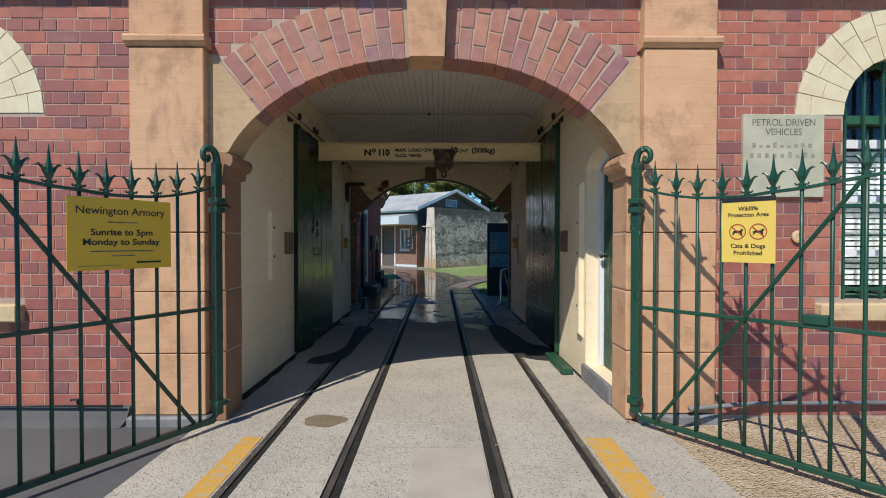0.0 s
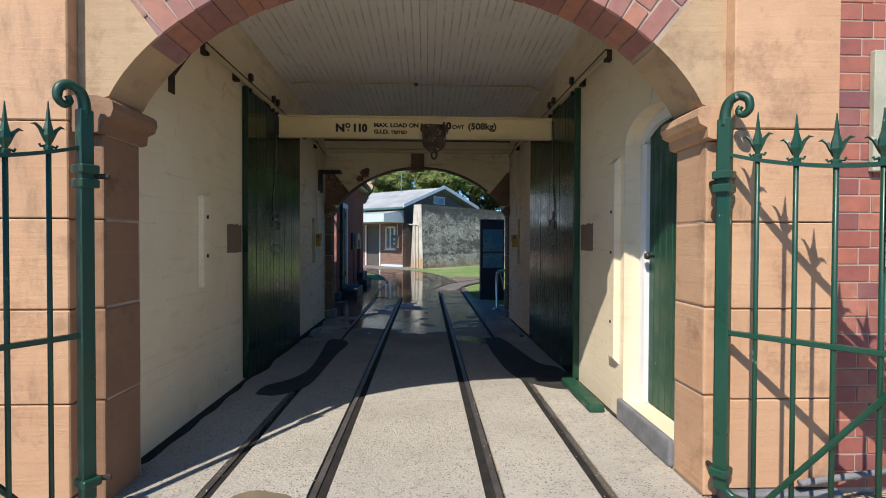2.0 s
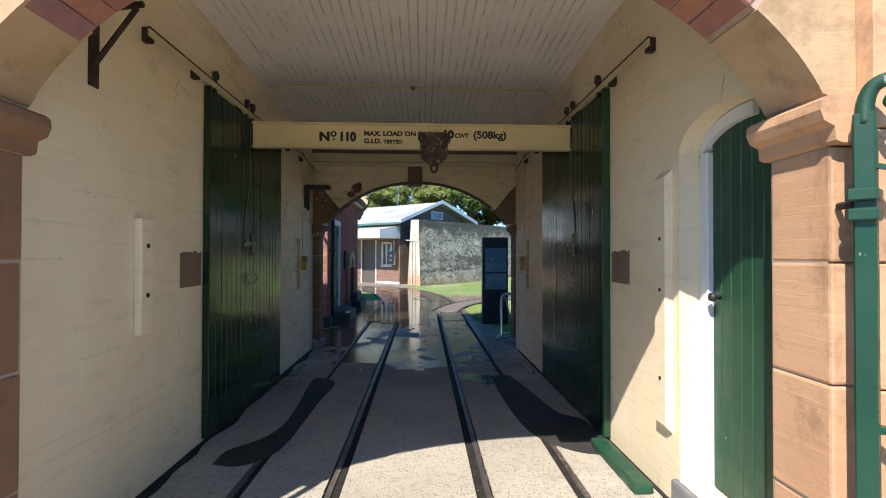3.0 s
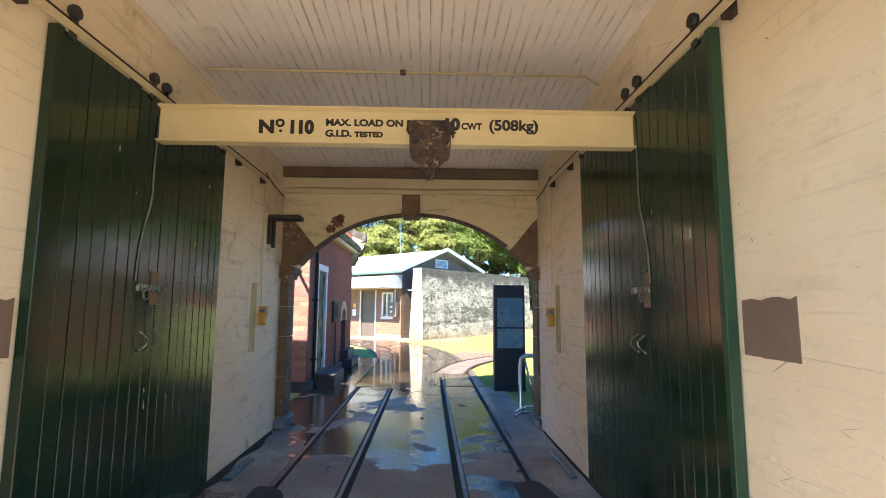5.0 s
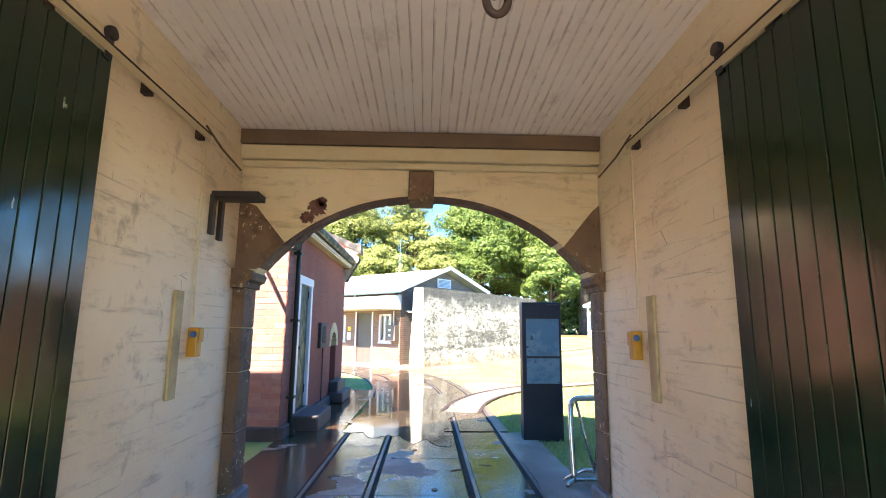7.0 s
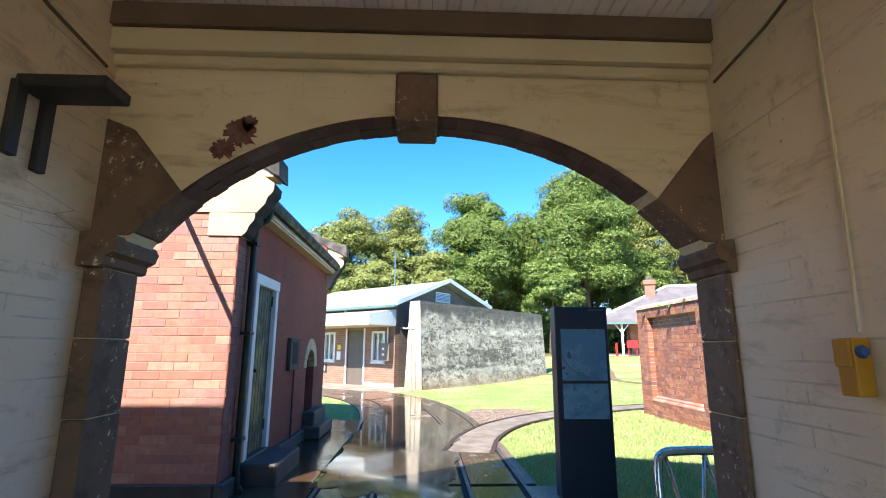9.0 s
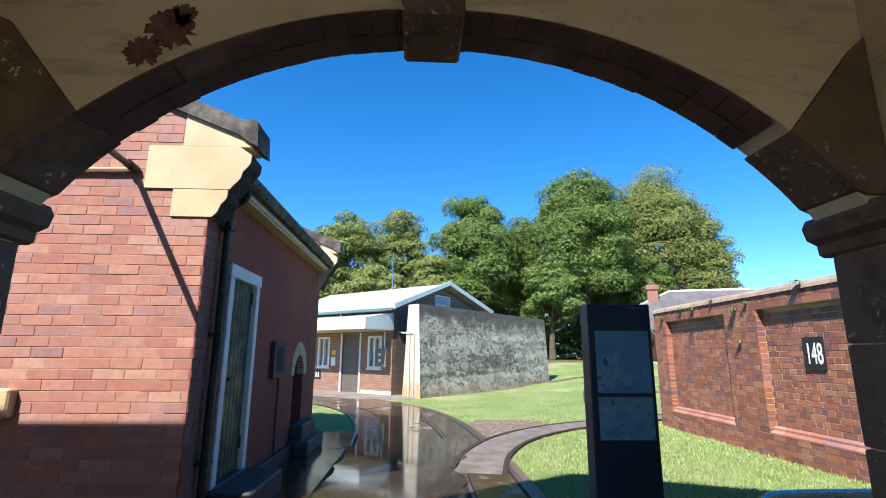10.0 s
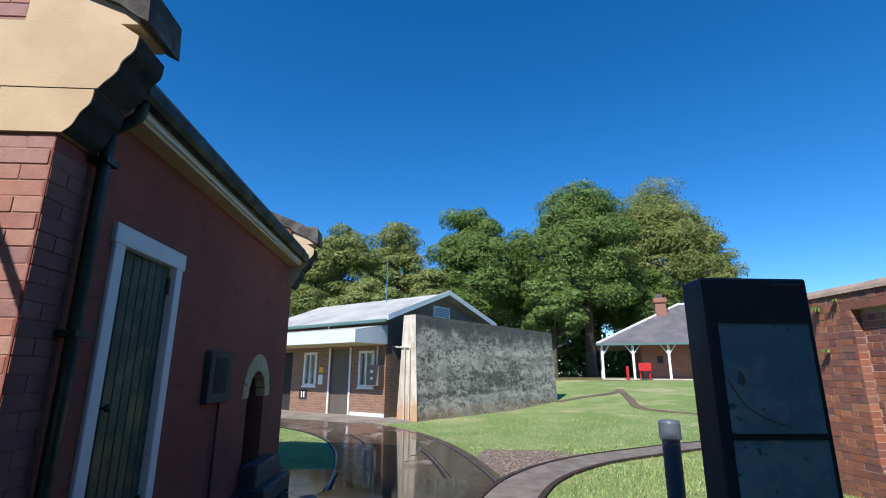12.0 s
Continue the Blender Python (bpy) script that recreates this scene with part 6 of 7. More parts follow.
rack = thing("bicycle_rack", (1.8, 10.0, 0), "polished stainless steel hoop rack beside the back pier", "rack")
hoop = curve_through([(1.50, 9.90, 0.02), (1.50, 9.95, 0.4), (1.515, 10.0, 0.70), (1.56, 10.02, 0.79), (1.70, 10.03, 0.81), (2.2, 10.03, 0.81), (2.34, 10.03, 0.79), (2.39, 10.0, 0.70), (2.40, 9.95, 0.4), (2.40, 9.90, 0.02)], 5)
part("hoop", tube(bmesh.new(), hoop, 0.029, 10), M_STEEL, rack, smooth=True)
for a, b in (((1.58, 10.02, 0.78), (1.72, 9.93, 0.10)), ((1.84, 10.02, 0.79), (1.72, 9.93, 0.10)), ((1.84, 10.02, 0.79), (2.0, 9.93, 0.10)), ((2.12, 10.02, 0.79), (2.0, 9.93, 0.10)), ((2.12, 10.02, 0.79), (2.26, 9.93, 0.1))):
    part("brace", tube(bmesh.new(), [a, b], 0.014, 8), M_STEEL, rack, smooth=True)
part("foot_rail", tube(bmesh.new(), [(1.40, 9.78, 0.03), (1.50, 9.90, 0.05), (2.4, 9.92, 0.05)], 0.022, 8), M_STEEL, rack, smooth=True)
part("foot_rail", tube(bmesh.new(), [(1.42, 9.98, 0.03), (1.6, 9.95, 0.12), (2.4, 9.94, 0.12)], 0.02, 8), M_STEEL, rack, smooth=True)
bol = thing("bollard", (1.90, 13.4, 0), "blue-grey steel bollard with a rounded cap on the lawn", "bollard")
M_BOL = plain("blue_grey_steel", (0.10, 0.13, 0.17), (0.13, 0.16, 0.20), 0.45, 3, 40, 0.1, grain=0.1)
part("post", lathe(bmesh.new(), [(0.066, -0.05), (0.066, 0.93)], 20, Matrix.Translation((1.90, 13.4, 0))), M_BOL, bol, smooth=False)
part("cap", lathe(bmesh.new(), [(0.078, 0.93), (0.08, 0.94), (0.08, 1.05), (0.074, 1.068), (0.03, 1.075)], 20, Matrix.Translation((1.90, 13.4, 0))), M_BOL, bol)

# ---- concrete blast wall ----
ALONG, OUT = Vector((0.66, 0.751, 0)), Vector((0.751, -0.66, 0))
B0 = Vector((-0.02, 25.4, 0))
blast = thing("blast_wall", B0, "massive stained grey concrete blast wall with battered sides beside the hut", "blast wall")
bm = bmesh.new()
for i in range(24):
    q = []
    for z, o_out, o_in, e in ((-0.2, 0.0, -0.85, 0.12), (3.28, -0.13, -0.62, 0.0)):
        for f, g in ((i, 0), (i + 1, 0), (i + 1, 1), (i, 1)):
            u = 9.75 * f / 24 + (e if f == 24 else (-0.0 if f else 0.0))
            p = B0 + ALONG * u + OUT * (o_in if g else o_out)
            q.append((p.x, p.y, z + 0.006 * math.sin(i * 2.1)))
    hexa(bm, q)
bmesh.ops.remove_doubles(bm, verts=bm.verts, dist=0.001)
part("wall", bm, M_BUNKER, blast)
bm = bmesh.new()
q = []
for z, a, b in ((-0.2, 0.02, -0.87), (3.265, -0.12, -0.63)):
    for u, w in ((-0.02, a), (-0.02, b), (0.0, b), (0.0, a)):
        p = B0 + ALONG * u + OUT * w
        q.append((p.x, p.y, z))
hexa(bm, q)
part("end_face", bm, M_END, blast, "pale end of the wall with rust stains")
for w in (-0.30, -0.52):
    p = B0 + ALONG * -0.06 + OUT * w
    part("pipe", tube(bmesh.new(), [(p.x, p.y, 0), (p.x + 0.0, p.y, 2.2), (p.x - 0.3, p.y + 0.3, 2.25)], 0.03, 6), M_RENDERED, blast)

# ---- brick hut with awning ----
HC = Vector((-1.10, 26.45, 0))
HA, HB = Vector((-0.77, 0.638, 0)), Vector((0.638, 0.77, 0))
HUT = Matrix(((HA.x, HB.x, 0, HC.x), (HA.y, HB.y, 0, HC.y), (0, 0, 1, 0), (0, 0, 0, 1)))
hut = thing("brick_hut", HUT, "brown brick hut with white corrugated gable roof and pale blue awning", "building")
M_HUT = far_brick("hut_brick", (0.25, 0.14, 0.095), (0.19, 0.10, 0.07), (0.30, 0.24, 0.19))


HW = [(0.55, 1.25, 0.98, flat_top(2.13)), (1.75, 2.75, 0.0, flat_top(2.25)), (3.55, 4.25, 0.98, flat_top(2.13)), (5.0, 6.0, 0.0, flat_top(2.2))]
part("front_wall", holed_wall(bmesh.new(), 0.0, 12.0, -0.2, 3.25, 0.0, 0.22, HW), M_HUT, hut, local=True)
part("gable_wall", prism(bmesh.new(), [(0.222, -0.2), (6.3, -0.2), (6.3, 3.4), (3.1, 4.32), (0.222, 3.24)], 0, 0.0, 0.22), far_brick("gable_dark_brick", (0.17, 0.13, 0.11), (0.13, 0.10, 0.085), (0.2, 0.17, 0.14)), hut, local=True)
part("back_wall", boxed(0, 6.15, -0.2, 12, 6.3, 3.2), M_HUT, hut, local=True)


def corrugated(bm, x0, x1, p, q, pitch=0.15, depth=0.022, m=None):
    """A ribbed sheet from x0 to x1 between the lines p and q in the cross section (y, z)."""
    n = max(int((x1 - x0) / pitch * 4), 2)
    rows = []
    for (y, z) in (p, q):
        rows.append([bm.verts.new((x0 + (x1 - x0) * i / n, y, z + depth * math.sin(math.pi * i / 2))) for i in range(n + 1)])
    for i in range(n):
        bm.faces.new((rows[0][i], rows[0][i + 1], rows[1][i + 1], rows[1][i]))


bm = bmesh.new()
corrugated(bm, -0.4, 7.3, (-0.35, 3.18), (3.1, 4.47))
corrugated(bm, -0.4, 7.3, (6.6, 3.42), (3.1, 4.47))
part("roof", bm, M_ROOF, hut, "white corrugated steel roof", local=True)
bm = bmesh.new()
corrugated(bm, 7.3, 12.2, (-0.3, 2.9), (3.1, 4.0))
part("roof", bm, M_ROOF, hut, "lower white corrugated roof", local=True)
for sgn in (0, 1):
    y0, z0 = (-0.4, 3.12) if sgn == 0 else (6.65, 3.36)
    bm = bmesh.new()
    hexa(bm, [(-0.43, y0, z0), (-0.39, y0, z0), (-0.39, 3.1, 4.40), (-0.43, 3.1, 4.40), (-0.43, y0, z0 + 0.2), (-0.39, y0, z0 + 0.2), (-0.39, 3.1, 4.58), (-0.43, 3.1, 4.58)])
    part("barge_board", bm, M_AWNING, hut, "pale barge board", local=True)
part("gutter", boxed(-0.35, -0.45, 3.06, 7.3, -0.33, 3.17, 0.02), M_TEAL, hut, "teal gutter", local=True)
part("gutter_pipe", tube(bmesh.new(), [(2.5, -0.4, 3.08), (2.5, -0.4, 2.85)], 0.04, 6), M_TEAL, hut, local=True)
awn = part("awning", prism(bmesh.new(), [(0.0, 2.98), (-1.45, 2.72), (-1.45, 2.76), (0.0, 3.03)], 0, -0.05, 5.6), M_ROOF, hut, "sloping awning sheet", local=True)
part("awning_fascia", boxed(-0.05, -1.49, 2.36, 5.6, -1.45, 2.78), M_AWNING, hut, "pale blue awning fascia", local=True)
part("awning_end", prism(bmesh.new(), [(0.0, 2.36), (-1.449, 2.36), (-1.449, 2.75), (0.0, 3.0)], 0, -0.05, -0.01), M_AWNING, hut, "pale blue awning end", local=True)
part("awning_ceiling", boxed(-0.01, -1.449, 2.34, 5.6, -0.002, 2.36), M_CREAM, hut, "cream awning lining", local=True)
part("awning", boxed(5.6, -1.2, 2.5, 12.0, 0.0, 2.62), M_TEAL, hut, "teal lower awning", local=True)
for a, b in ((0.55, 1.25), (3.55, 4.25)):
    w = part("window", boxed(a, 0.08, 0.98, b, 0.1, 2.13), M_GLASS, hut, local=True)
    bm = bmesh.new()
    for x0, x1, z0, z1 in ((a - 0.03, a + 0.06, 0.95, 2.16), (b - 0.06, b + 0.03, 0.95, 2.16), (a - 0.03, b + 0.03, 0.93, 1.02), (a - 0.03, b + 0.03, 2.08, 2.17), ((a + b) / 2 - 0.025, (a + b) / 2 + 0.025, 1.0, 2.1)):
        box(bm, x0, -0.02, z0, x1, 0.1, z1)
    part("frame", bm, M_WHITE, w, "white window frame", local=True)
    part("blind", boxed(a, 0.14, 0.98, b, 0.16, 2.13), M_WHITE, w, local=True)
    part("sill", boxed(a - 0.06, -0.05, 0.88, b + 0.06, 0.1, 0.93), M_WHITE, w, local=True)
part("door", boxed(1.75, 0.05, 0.0, 2.75, 0.1, 2.25), M_DOOR_BROWN, hut, "dark brown double door", local=True)
part("door", boxed(5.0, 0.12, 0.0, 6.0, 0.16, 2.2), M_DARK, hut, "flat panel coloured as the deep shade of a doorway", local=True)
for x in (1.70, 2.80):
    part("door_jamb", boxed(x - 0.04, -0.03, 0.0, x + 0.04, 0.1, 2.3), M_WHITE, hut, "white jamb", local=True)
part("base", boxed(-0.02, -0.04, -0.1, 1.6, -0.002, 0.12), M_AWNING, hut, "pale skirting", local=True)
vent = part("vent", boxed(-0.02, 2.6, 3.56, -0.002, 3.55, 3.90), plain("blue_vent_paint", (0.16, 0.30, 0.48), (0.13, 0.26, 0.42), 0.6, 2.0, 30, 0.1), hut, "pale blue louvre vent", local=True)
for i in range(5):
    part("slat", boxed(-0.05, 2.63, 3.59 + i * 0.063, -0.021, 3.52, 3.615 + i * 0.063), M_AWNING, vent, local=True)
for y0, y1, z0, z1 in ((2.55, 2.6, 3.51, 3.95), (3.55, 3.6, 3.51, 3.95), (2.6, 3.55, 3.51, 3.56), (2.6, 3.55, 3.90, 3.95)):
    part("frame", boxed(-0.06, y0, z0, -0.002, y1, z1), M_WHITE, vent, local=True)
elec = part("switch_cabinet", boxed(0.05, -0.28, 1.0, 0.6, -0.002, 1.68, 0.01), plain("brown_grey_enamel", (0.16, 0.12, 0.10), (0.19, 0.145, 0.12), 0.5, 2, 30, 0.1), hut, "brown-grey steel electrical cabinet", local=True)
for z in (1.2, 1.42):
    part("label_plate", boxed(0.3, -0.286, z, 0.42, -0.281, z + 0.09), M_WHITE, elec, local=True)
part("conduit", tube(bmesh.new(), [(0.3, -0.1, 2.3), (0.3, -0.1, 1.68)], 0.03, 6), M_WHITE, hut, local=True)
part("notice", boxed(3.15, -0.012, 1.0, 3.4, -0.002, 1.35), M_WHITE, hut, "white notice", local=True)
part("notice", boxed(3.15, -0.012, 1.42, 3.36, -0.002, 1.62), M_SIGN_GOLD, hut, "yellow notice", local=True)
part("building_number", boxed(4.0, -0.02, 0.45, 4.45, -0.002, 0.8), M_IRON, hut, "black number plate", local=True)
part("number_bar", boxed(4.12, -0.024, 0.52, 4.18, -0.021, 0.73), M_INK_WHITE, hut, local=True)
part("number_bar", boxed(4.26, -0.024, 0.52, 4.32, -0.021, 0.73), M_INK_WHITE, hut, local=True)
part("aerial", tube(bmesh.new(), [(2.5, 2.6, 4.3), (2.5, 2.6, 6.1)], 0.02, 6), M_STEEL, hut, "thin aerial", local=True)
part("pipe_stay", tube(bmesh.new(), [(-0.05, 0.3, 2.3), (-0.06, 1.3, 2.35)], 0.03, 6), M_RENDERED, hut, local=True)

# ---- yard wall with panels ----
WX, WREC = 5.30, 5.42
yard = tagged(new("wall_yard"), "red-brown brick yard wall with recessed panels and a rounded coping", "wall", "", "structure")
yard.matrix_basis = Matrix.Translation((WX, 14.0, 0))
Y0, Y1 = 6.0, 18.75
PANELS = [(16.12, 18.22), (12.3, 15.28), (8.4, 11.5)]
part("core", boxed(WREC + 0.0045, Y0, -0.3, WX + 0.42, Y1, 2.42), M_MORTAR_YARD, yard)
solids = [(Y0, 8.4), (11.5, 12.3), (15.28, 16.12), (18.22, Y1)]
part("core", boxed(WX + 0.0045, Y0, -0.3, WREC + 0.0045, Y1 - 0.012, 0.31), M_MORTAR_YARD, yard)
part("core", boxed(WX + 0.0045, Y0, 2.20, WREC + 0.0045, Y1 - 0.012, 2.40), M_MORTAR_YARD, yard)
for a, b in solids:
    part("core", boxed(WX + 0.0045, a + 0.005, 0.31, WREC + 0.0045, b - 0.005, 2.20), M_MORTAR_YARD, yard)
n = 56
M_COPING_RED = plain("coping_brick", (0.40, 0.30, 0.24), (0.27, 0.20, 0.16), 0.9, 5, 50, 0.5)
for i in range(n):
    y0 = Y0 + (Y1 - Y0) * i / n
    y1 = Y0 + (Y1 - Y0) * (i + 1) / n
    o = [(WX + 0.21 - 0.24 * math.cos(math.pi * k / 8), 2.41 + 0.13 * math.sin(math.pi * k / 8)) for k in range(9)]
    part("coping_brick", prism(bmesh.new(), o, 1, y0 + 0.004, y1 - 0.004), M_COPING_RED, yard)
for a, b in PANELS:
    o = [(WX - 0.004, 0.31), (WX - 0.004, 0.335), (WX + 0.06, 0.37), (WX + 0.06, 0.40), (WREC, 0.43), (WREC + 0.01, 0.31)]
    m = int((b - a) / 0.24)
    for i in range(m):
        part("sill_brick", prism(bmesh.new(), o, 1, a + (b - a) * i / m + 0.003, a + (b - a) * (i + 1) / m - 0.003), M_GABLE, yard)
plate = thing("number_plate", (WREC, 14.32, 1.3), "black plate with white painted number 148 on the yard wall", "sign")
part("panel", boxed(WREC - 0.03, 14.15, 1.285, WREC, 14.50, 1.735, 0.003), M_INK, plate)
writing("148", 0.40, Matrix.Translation((WREC - 0.032, 14.455, 1.37)) @ pose(0, 0, 0, 90, 0, -90), M_INK_WHITE, plate, bold=0.006, width=0.26)
flue = thing("vent_pipe", (8.0, 14.9, 2.0), "green vent pipe with a cap behind the yard wall", "vent pipe")
part("pipe", tube(bmesh.new(), [(7.3, 15.4, 0.0), (7.3, 15.4, 3.25)], 0.05, 8), M_GATE, flue, smooth=True)
part("cap", lathe(bmesh.new(), [(0.10, 3.25), (0.12, 3.28), (0.12, 3.31), (0.03, 3.34)], 12, Matrix.Translation((7.3, 15.4, 0))), M_GATE, flue)

# ---- verandah house on the rise ----
VH = Vector((15.75, 45.2, 0.98))
house = thing("verandah_house", VH, "brick cottage with slate hip roof and white verandah posts", "building")
M_VB = far_brick("cottage_brick", (0.30, 0.12, 0.08), (0.24, 0.10, 0.07), (0.3, 0.2, 0.16))
part("wall", boxed(VH.x + 2.9, VH.y + 2.2, 0.7, VH.x + 17, VH.y + 9, 3.7), M_VB, house)
part("floor_slab", boxed(VH.x, VH.y, 0.7, VH.x + 19, VH.y + 11, 1.08), M_RENDERED, house)
bm = bmesh.new()
x0, x1, y0, y1, ze, zr = VH.x - 0.25, VH.x + 20, VH.y - 0.25, VH.y + 11.5, 3.52, 6.75
vs = [bm.verts.new(p) for p in ((x0, y0, ze), (x1, y0, ze), (x1, y1, ze), (x0, y1, ze), (x0 + 6.4, (y0 + y1) / 2 - 1.2, zr), (x1 - 8, (y0 + y1) / 2 - 1.2, zr))]
for f in ((0, 1, 5, 4), (1, 2, 5), (2, 3, 4, 5), (3, 0, 4), (3, 2, 1, 0)):
    bm.faces.new([vs[i] for i in f])
part("roof", bm, M_SLATE, house, "grey slate hip roof")
part("gutter", boxed(x0 - 0.06, y0 - 0.06, ze - 0.12, x1, y0 + 0.05, ze + 0.03), M_TEAL, house)
part("hip_cap", tube(bmesh.new(), [(x0, y0, ze + 0.02), (x0 + 6.4, (y0 + y1) / 2 - 1.2, zr + 0.03)], 0.09, 6), M_WHITE, house, "pale hip capping")
part("hip_cap", tube(bmesh.new(), [(x0 + 6.4, (y0 + y1) / 2 - 1.2, zr + 0.03), (x1 - 8, (y0 + y1) / 2 - 1.2, zr + 0.03)], 0.09, 6), M_WHITE, house)
for px, py in [(q, 0.1) for q in (0.1, 2.2, 4.55, 6.9, 9.2, 11.5, 13.8)] + [(0.1, 5.2), (0.1, 10.4)]:
    p = part("post", boxed(VH.x + px - 0.08, VH.y + py - 0.08, 1.05, VH.x + px + 0.08, VH.y + py + 0.08, 3.45), M_WHITE, house, "white verandah post")
    for s in (-1, 1):
        if px > 0.2 or s > 0:
            part("bracket", tube(bmesh.new(), [(VH.x + px, VH.y + py, 2.75), (VH.x + px + s * 0.5, VH.y + py, 3.42)], 0.05, 4), M_WHITE, p)
part("chimney", boxed(VH.x + 4.3, VH.y + 3.0, 4.0, VH.x + 5.1, VH.y + 3.8, 6.75), M_VB, house, "red brick chimney")
part("chimney_cap", boxed(VH.x + 4.2, VH.y + 2.9, 6.75, VH.x + 5.2, VH.y + 3.9, 7.15, 0.05), M_VB, house)
part("chimney_pot", lathe(bmesh.new(), [(0.28, 7.15), (0.22, 7.5)], 10, Matrix.Translation((VH.x + 4.7, VH.y + 3.4, 0))), M_COPING, house)
part("number", boxed(VH.x + 4.0, VH.y + 2.17, 2.2, VH.x + 4.4, VH.y + 2.2, 2.7), M_INK, house, "black number plate")
redbox = thing("hydrant_cabinet", (VH.x + 2.6, VH.y - 0.3, 1.1), "red steel fire cabinet by the verandah", "cabinet")
part("body", boxed(VH.x + 2.45, VH.y - 0.6, 1.6, VH.x + 3.25, VH.y - 0.2, 2.15, 0.02), M_RED, redbox)
for x in (2.55, 3.15):
    part("leg", boxed(VH.x + x - 0.04, VH.y - 0.44, 0.95, VH.x + x + 0.04, VH.y - 0.36, 1.6), M_RED, redbox)
part("pipe", tube(bmesh.new(), [(VH.x + 1.7, VH.y - 0.4, 0.95), (VH.x + 1.7, VH.y - 0.4, 1.95)], 0.09, 8), M_RED, redbox)
# the cottage is turned so that its front looks down the lawn
for ob in (house, redbox):
    off = Matrix.Translation(-VH) @ ob.matrix_basis
    ob.matrix_basis = Matrix.Translation((13.3, 45.2, VH.z)) @ Matrix.Rotation(radians(-20), 4, "Z") @ off


# ---- trees ----
def tree(name, x, y, ztop, half, material, label, seed, clumps=85, leaves=150, low=0.30, size=0.135):
    rng = np.random.default_rng(seed)
    z0 = ground_z(x, y)
    t = thing(name, (x, y, z0), label, "tree", "trees behind the lawn")
    zb = z0 + (ztop - z0) * low
    cz, rz = (ztop + zb) / 2, (ztop - zb) / 2
    clumps = int(clumps * 1.7)
    d = rng.normal(size=(clumps, 3))
    d /= np.linalg.norm(d, axis=1)[:, None]
    d[:, 2] = np.where(d[:, 2] < -0.55, -d[:, 2] * 0.6, d[:, 2])
    rad = 0.45 + 0.5 * rng.uniform(0, 1, clumps) ** 0.5
    wob = 1 + 0.10 * np.sin(3 * np.arctan2(d[:, 1], d[:, 0]) + seed)
    cr = rng.uniform(0.11, 0.24, clumps) * (half + rz) * 0.62
    reach = np.maximum(rad - 0.45 * cr / half, 0.1)
    cen = np.stack([x + d[:, 0] * half * reach * wob, y + d[:, 1] * half * reach * 0.9, cz + d[:, 2] * rz * np.maximum(rad - 0.4 * cr / rz, 0.1)], 1)
    V, F = [], []
    base = 0
    for c, r in zip(cen, cr):
        n = int(4.6 * leaves * (r / (0.17 * (half + rz) * 0.62)) ** 1.7)
        q = rng.normal(size=(n, 3))
        q /= np.linalg.norm(q, axis=1)[:, None]
        q[:, 2] = np.abs(q[:, 2]) * np.where(rng.random(n) < 0.8, 1, -0.7)
        lump = 1 + 0.22 * np.sin(4.1 * q[:, 0] + seed + r * 9) * np.sin(3.7 * q[:, 1] + c[0])
        p = c + q * (r * lump * rng.uniform(0.5, 1.0, n) ** 0.35)[:, None] * np.array([1.05, 1.05, 0.72])
        nrm = q + rng.normal(scale=0.42, size=(n, 3)) + np.array([0, 0, 0.35])
        nrm /= np.linalg.norm(nrm, axis=1)[:, None]
        a = np.cross(nrm, rng.normal(size=(n, 3)))
        a /= np.linalg.norm(a, axis=1)[:, None]
        b = np.cross(nrm, a)
        s = (size * rng.uniform(0.6, 1.25, n))[:, None]
        quad = np.stack([p - a * s, p + b * s * 0.5, p + a * s, p - b * s * 0.5], 1).reshape(-1, 3)
        V.append(quad)
        idx = base + np.arange(n)[:, None] * 4 + np.arange(4)[None, :]
        F.append(idx)
        base += 4 * n
    me = bpy.data.meshes.new("crown")
    V, F = np.concatenate(V), np.concatenate(F)
    me.from_pydata(V.tolist(), [], F.tolist())
    me.materials.append(material)
    ob = new("crown", me)
    ob.parent = t
    ob.matrix_parent_inverse = world_of(t).inverted()
    r0 = 0.022 * (ztop - z0) + 0.1
    lean = rng.uniform(-0.4, 0.4, 2)
    trunk = [(x + lean[0] * k * k, y + lean[1] * k * k, z0 - 0.2 + (cz - z0) * k) for k in (0, 0.08, 0.25, 0.5, 0.75, 1.0)]
    part("trunk", tube(bmesh.new(), trunk, r0, 9, radii=[r0 * q for q in (1.5, 1.1, 0.95, 0.8, 0.6, 0.35)]), M_BARK, t, smooth=True)
    for i in rng.choice(clumps, 8, replace=False):
        k = rng.uniform(0.4, 0.8)
        s = Vector((x + lean[0] * k * k, y + lean[1] * k * k, z0 + (cz - z0) * k))
        e = Vector(cen[i])
        mid = s.lerp(e, 0.5) + Vector((0, 0, -0.4))
        part("limb", tube(bmesh.new(), curve_through([s, mid, e], 4), 0.1, 6, radii=[r0 * 0.45 * (1 - 0.085 * j) for j in range(9)]), M_BARK, t, smooth=True)


def seen_at(px, d):
    return d * ((px - 784) / 868 + 0.052) - 0.07, 9.47 + d


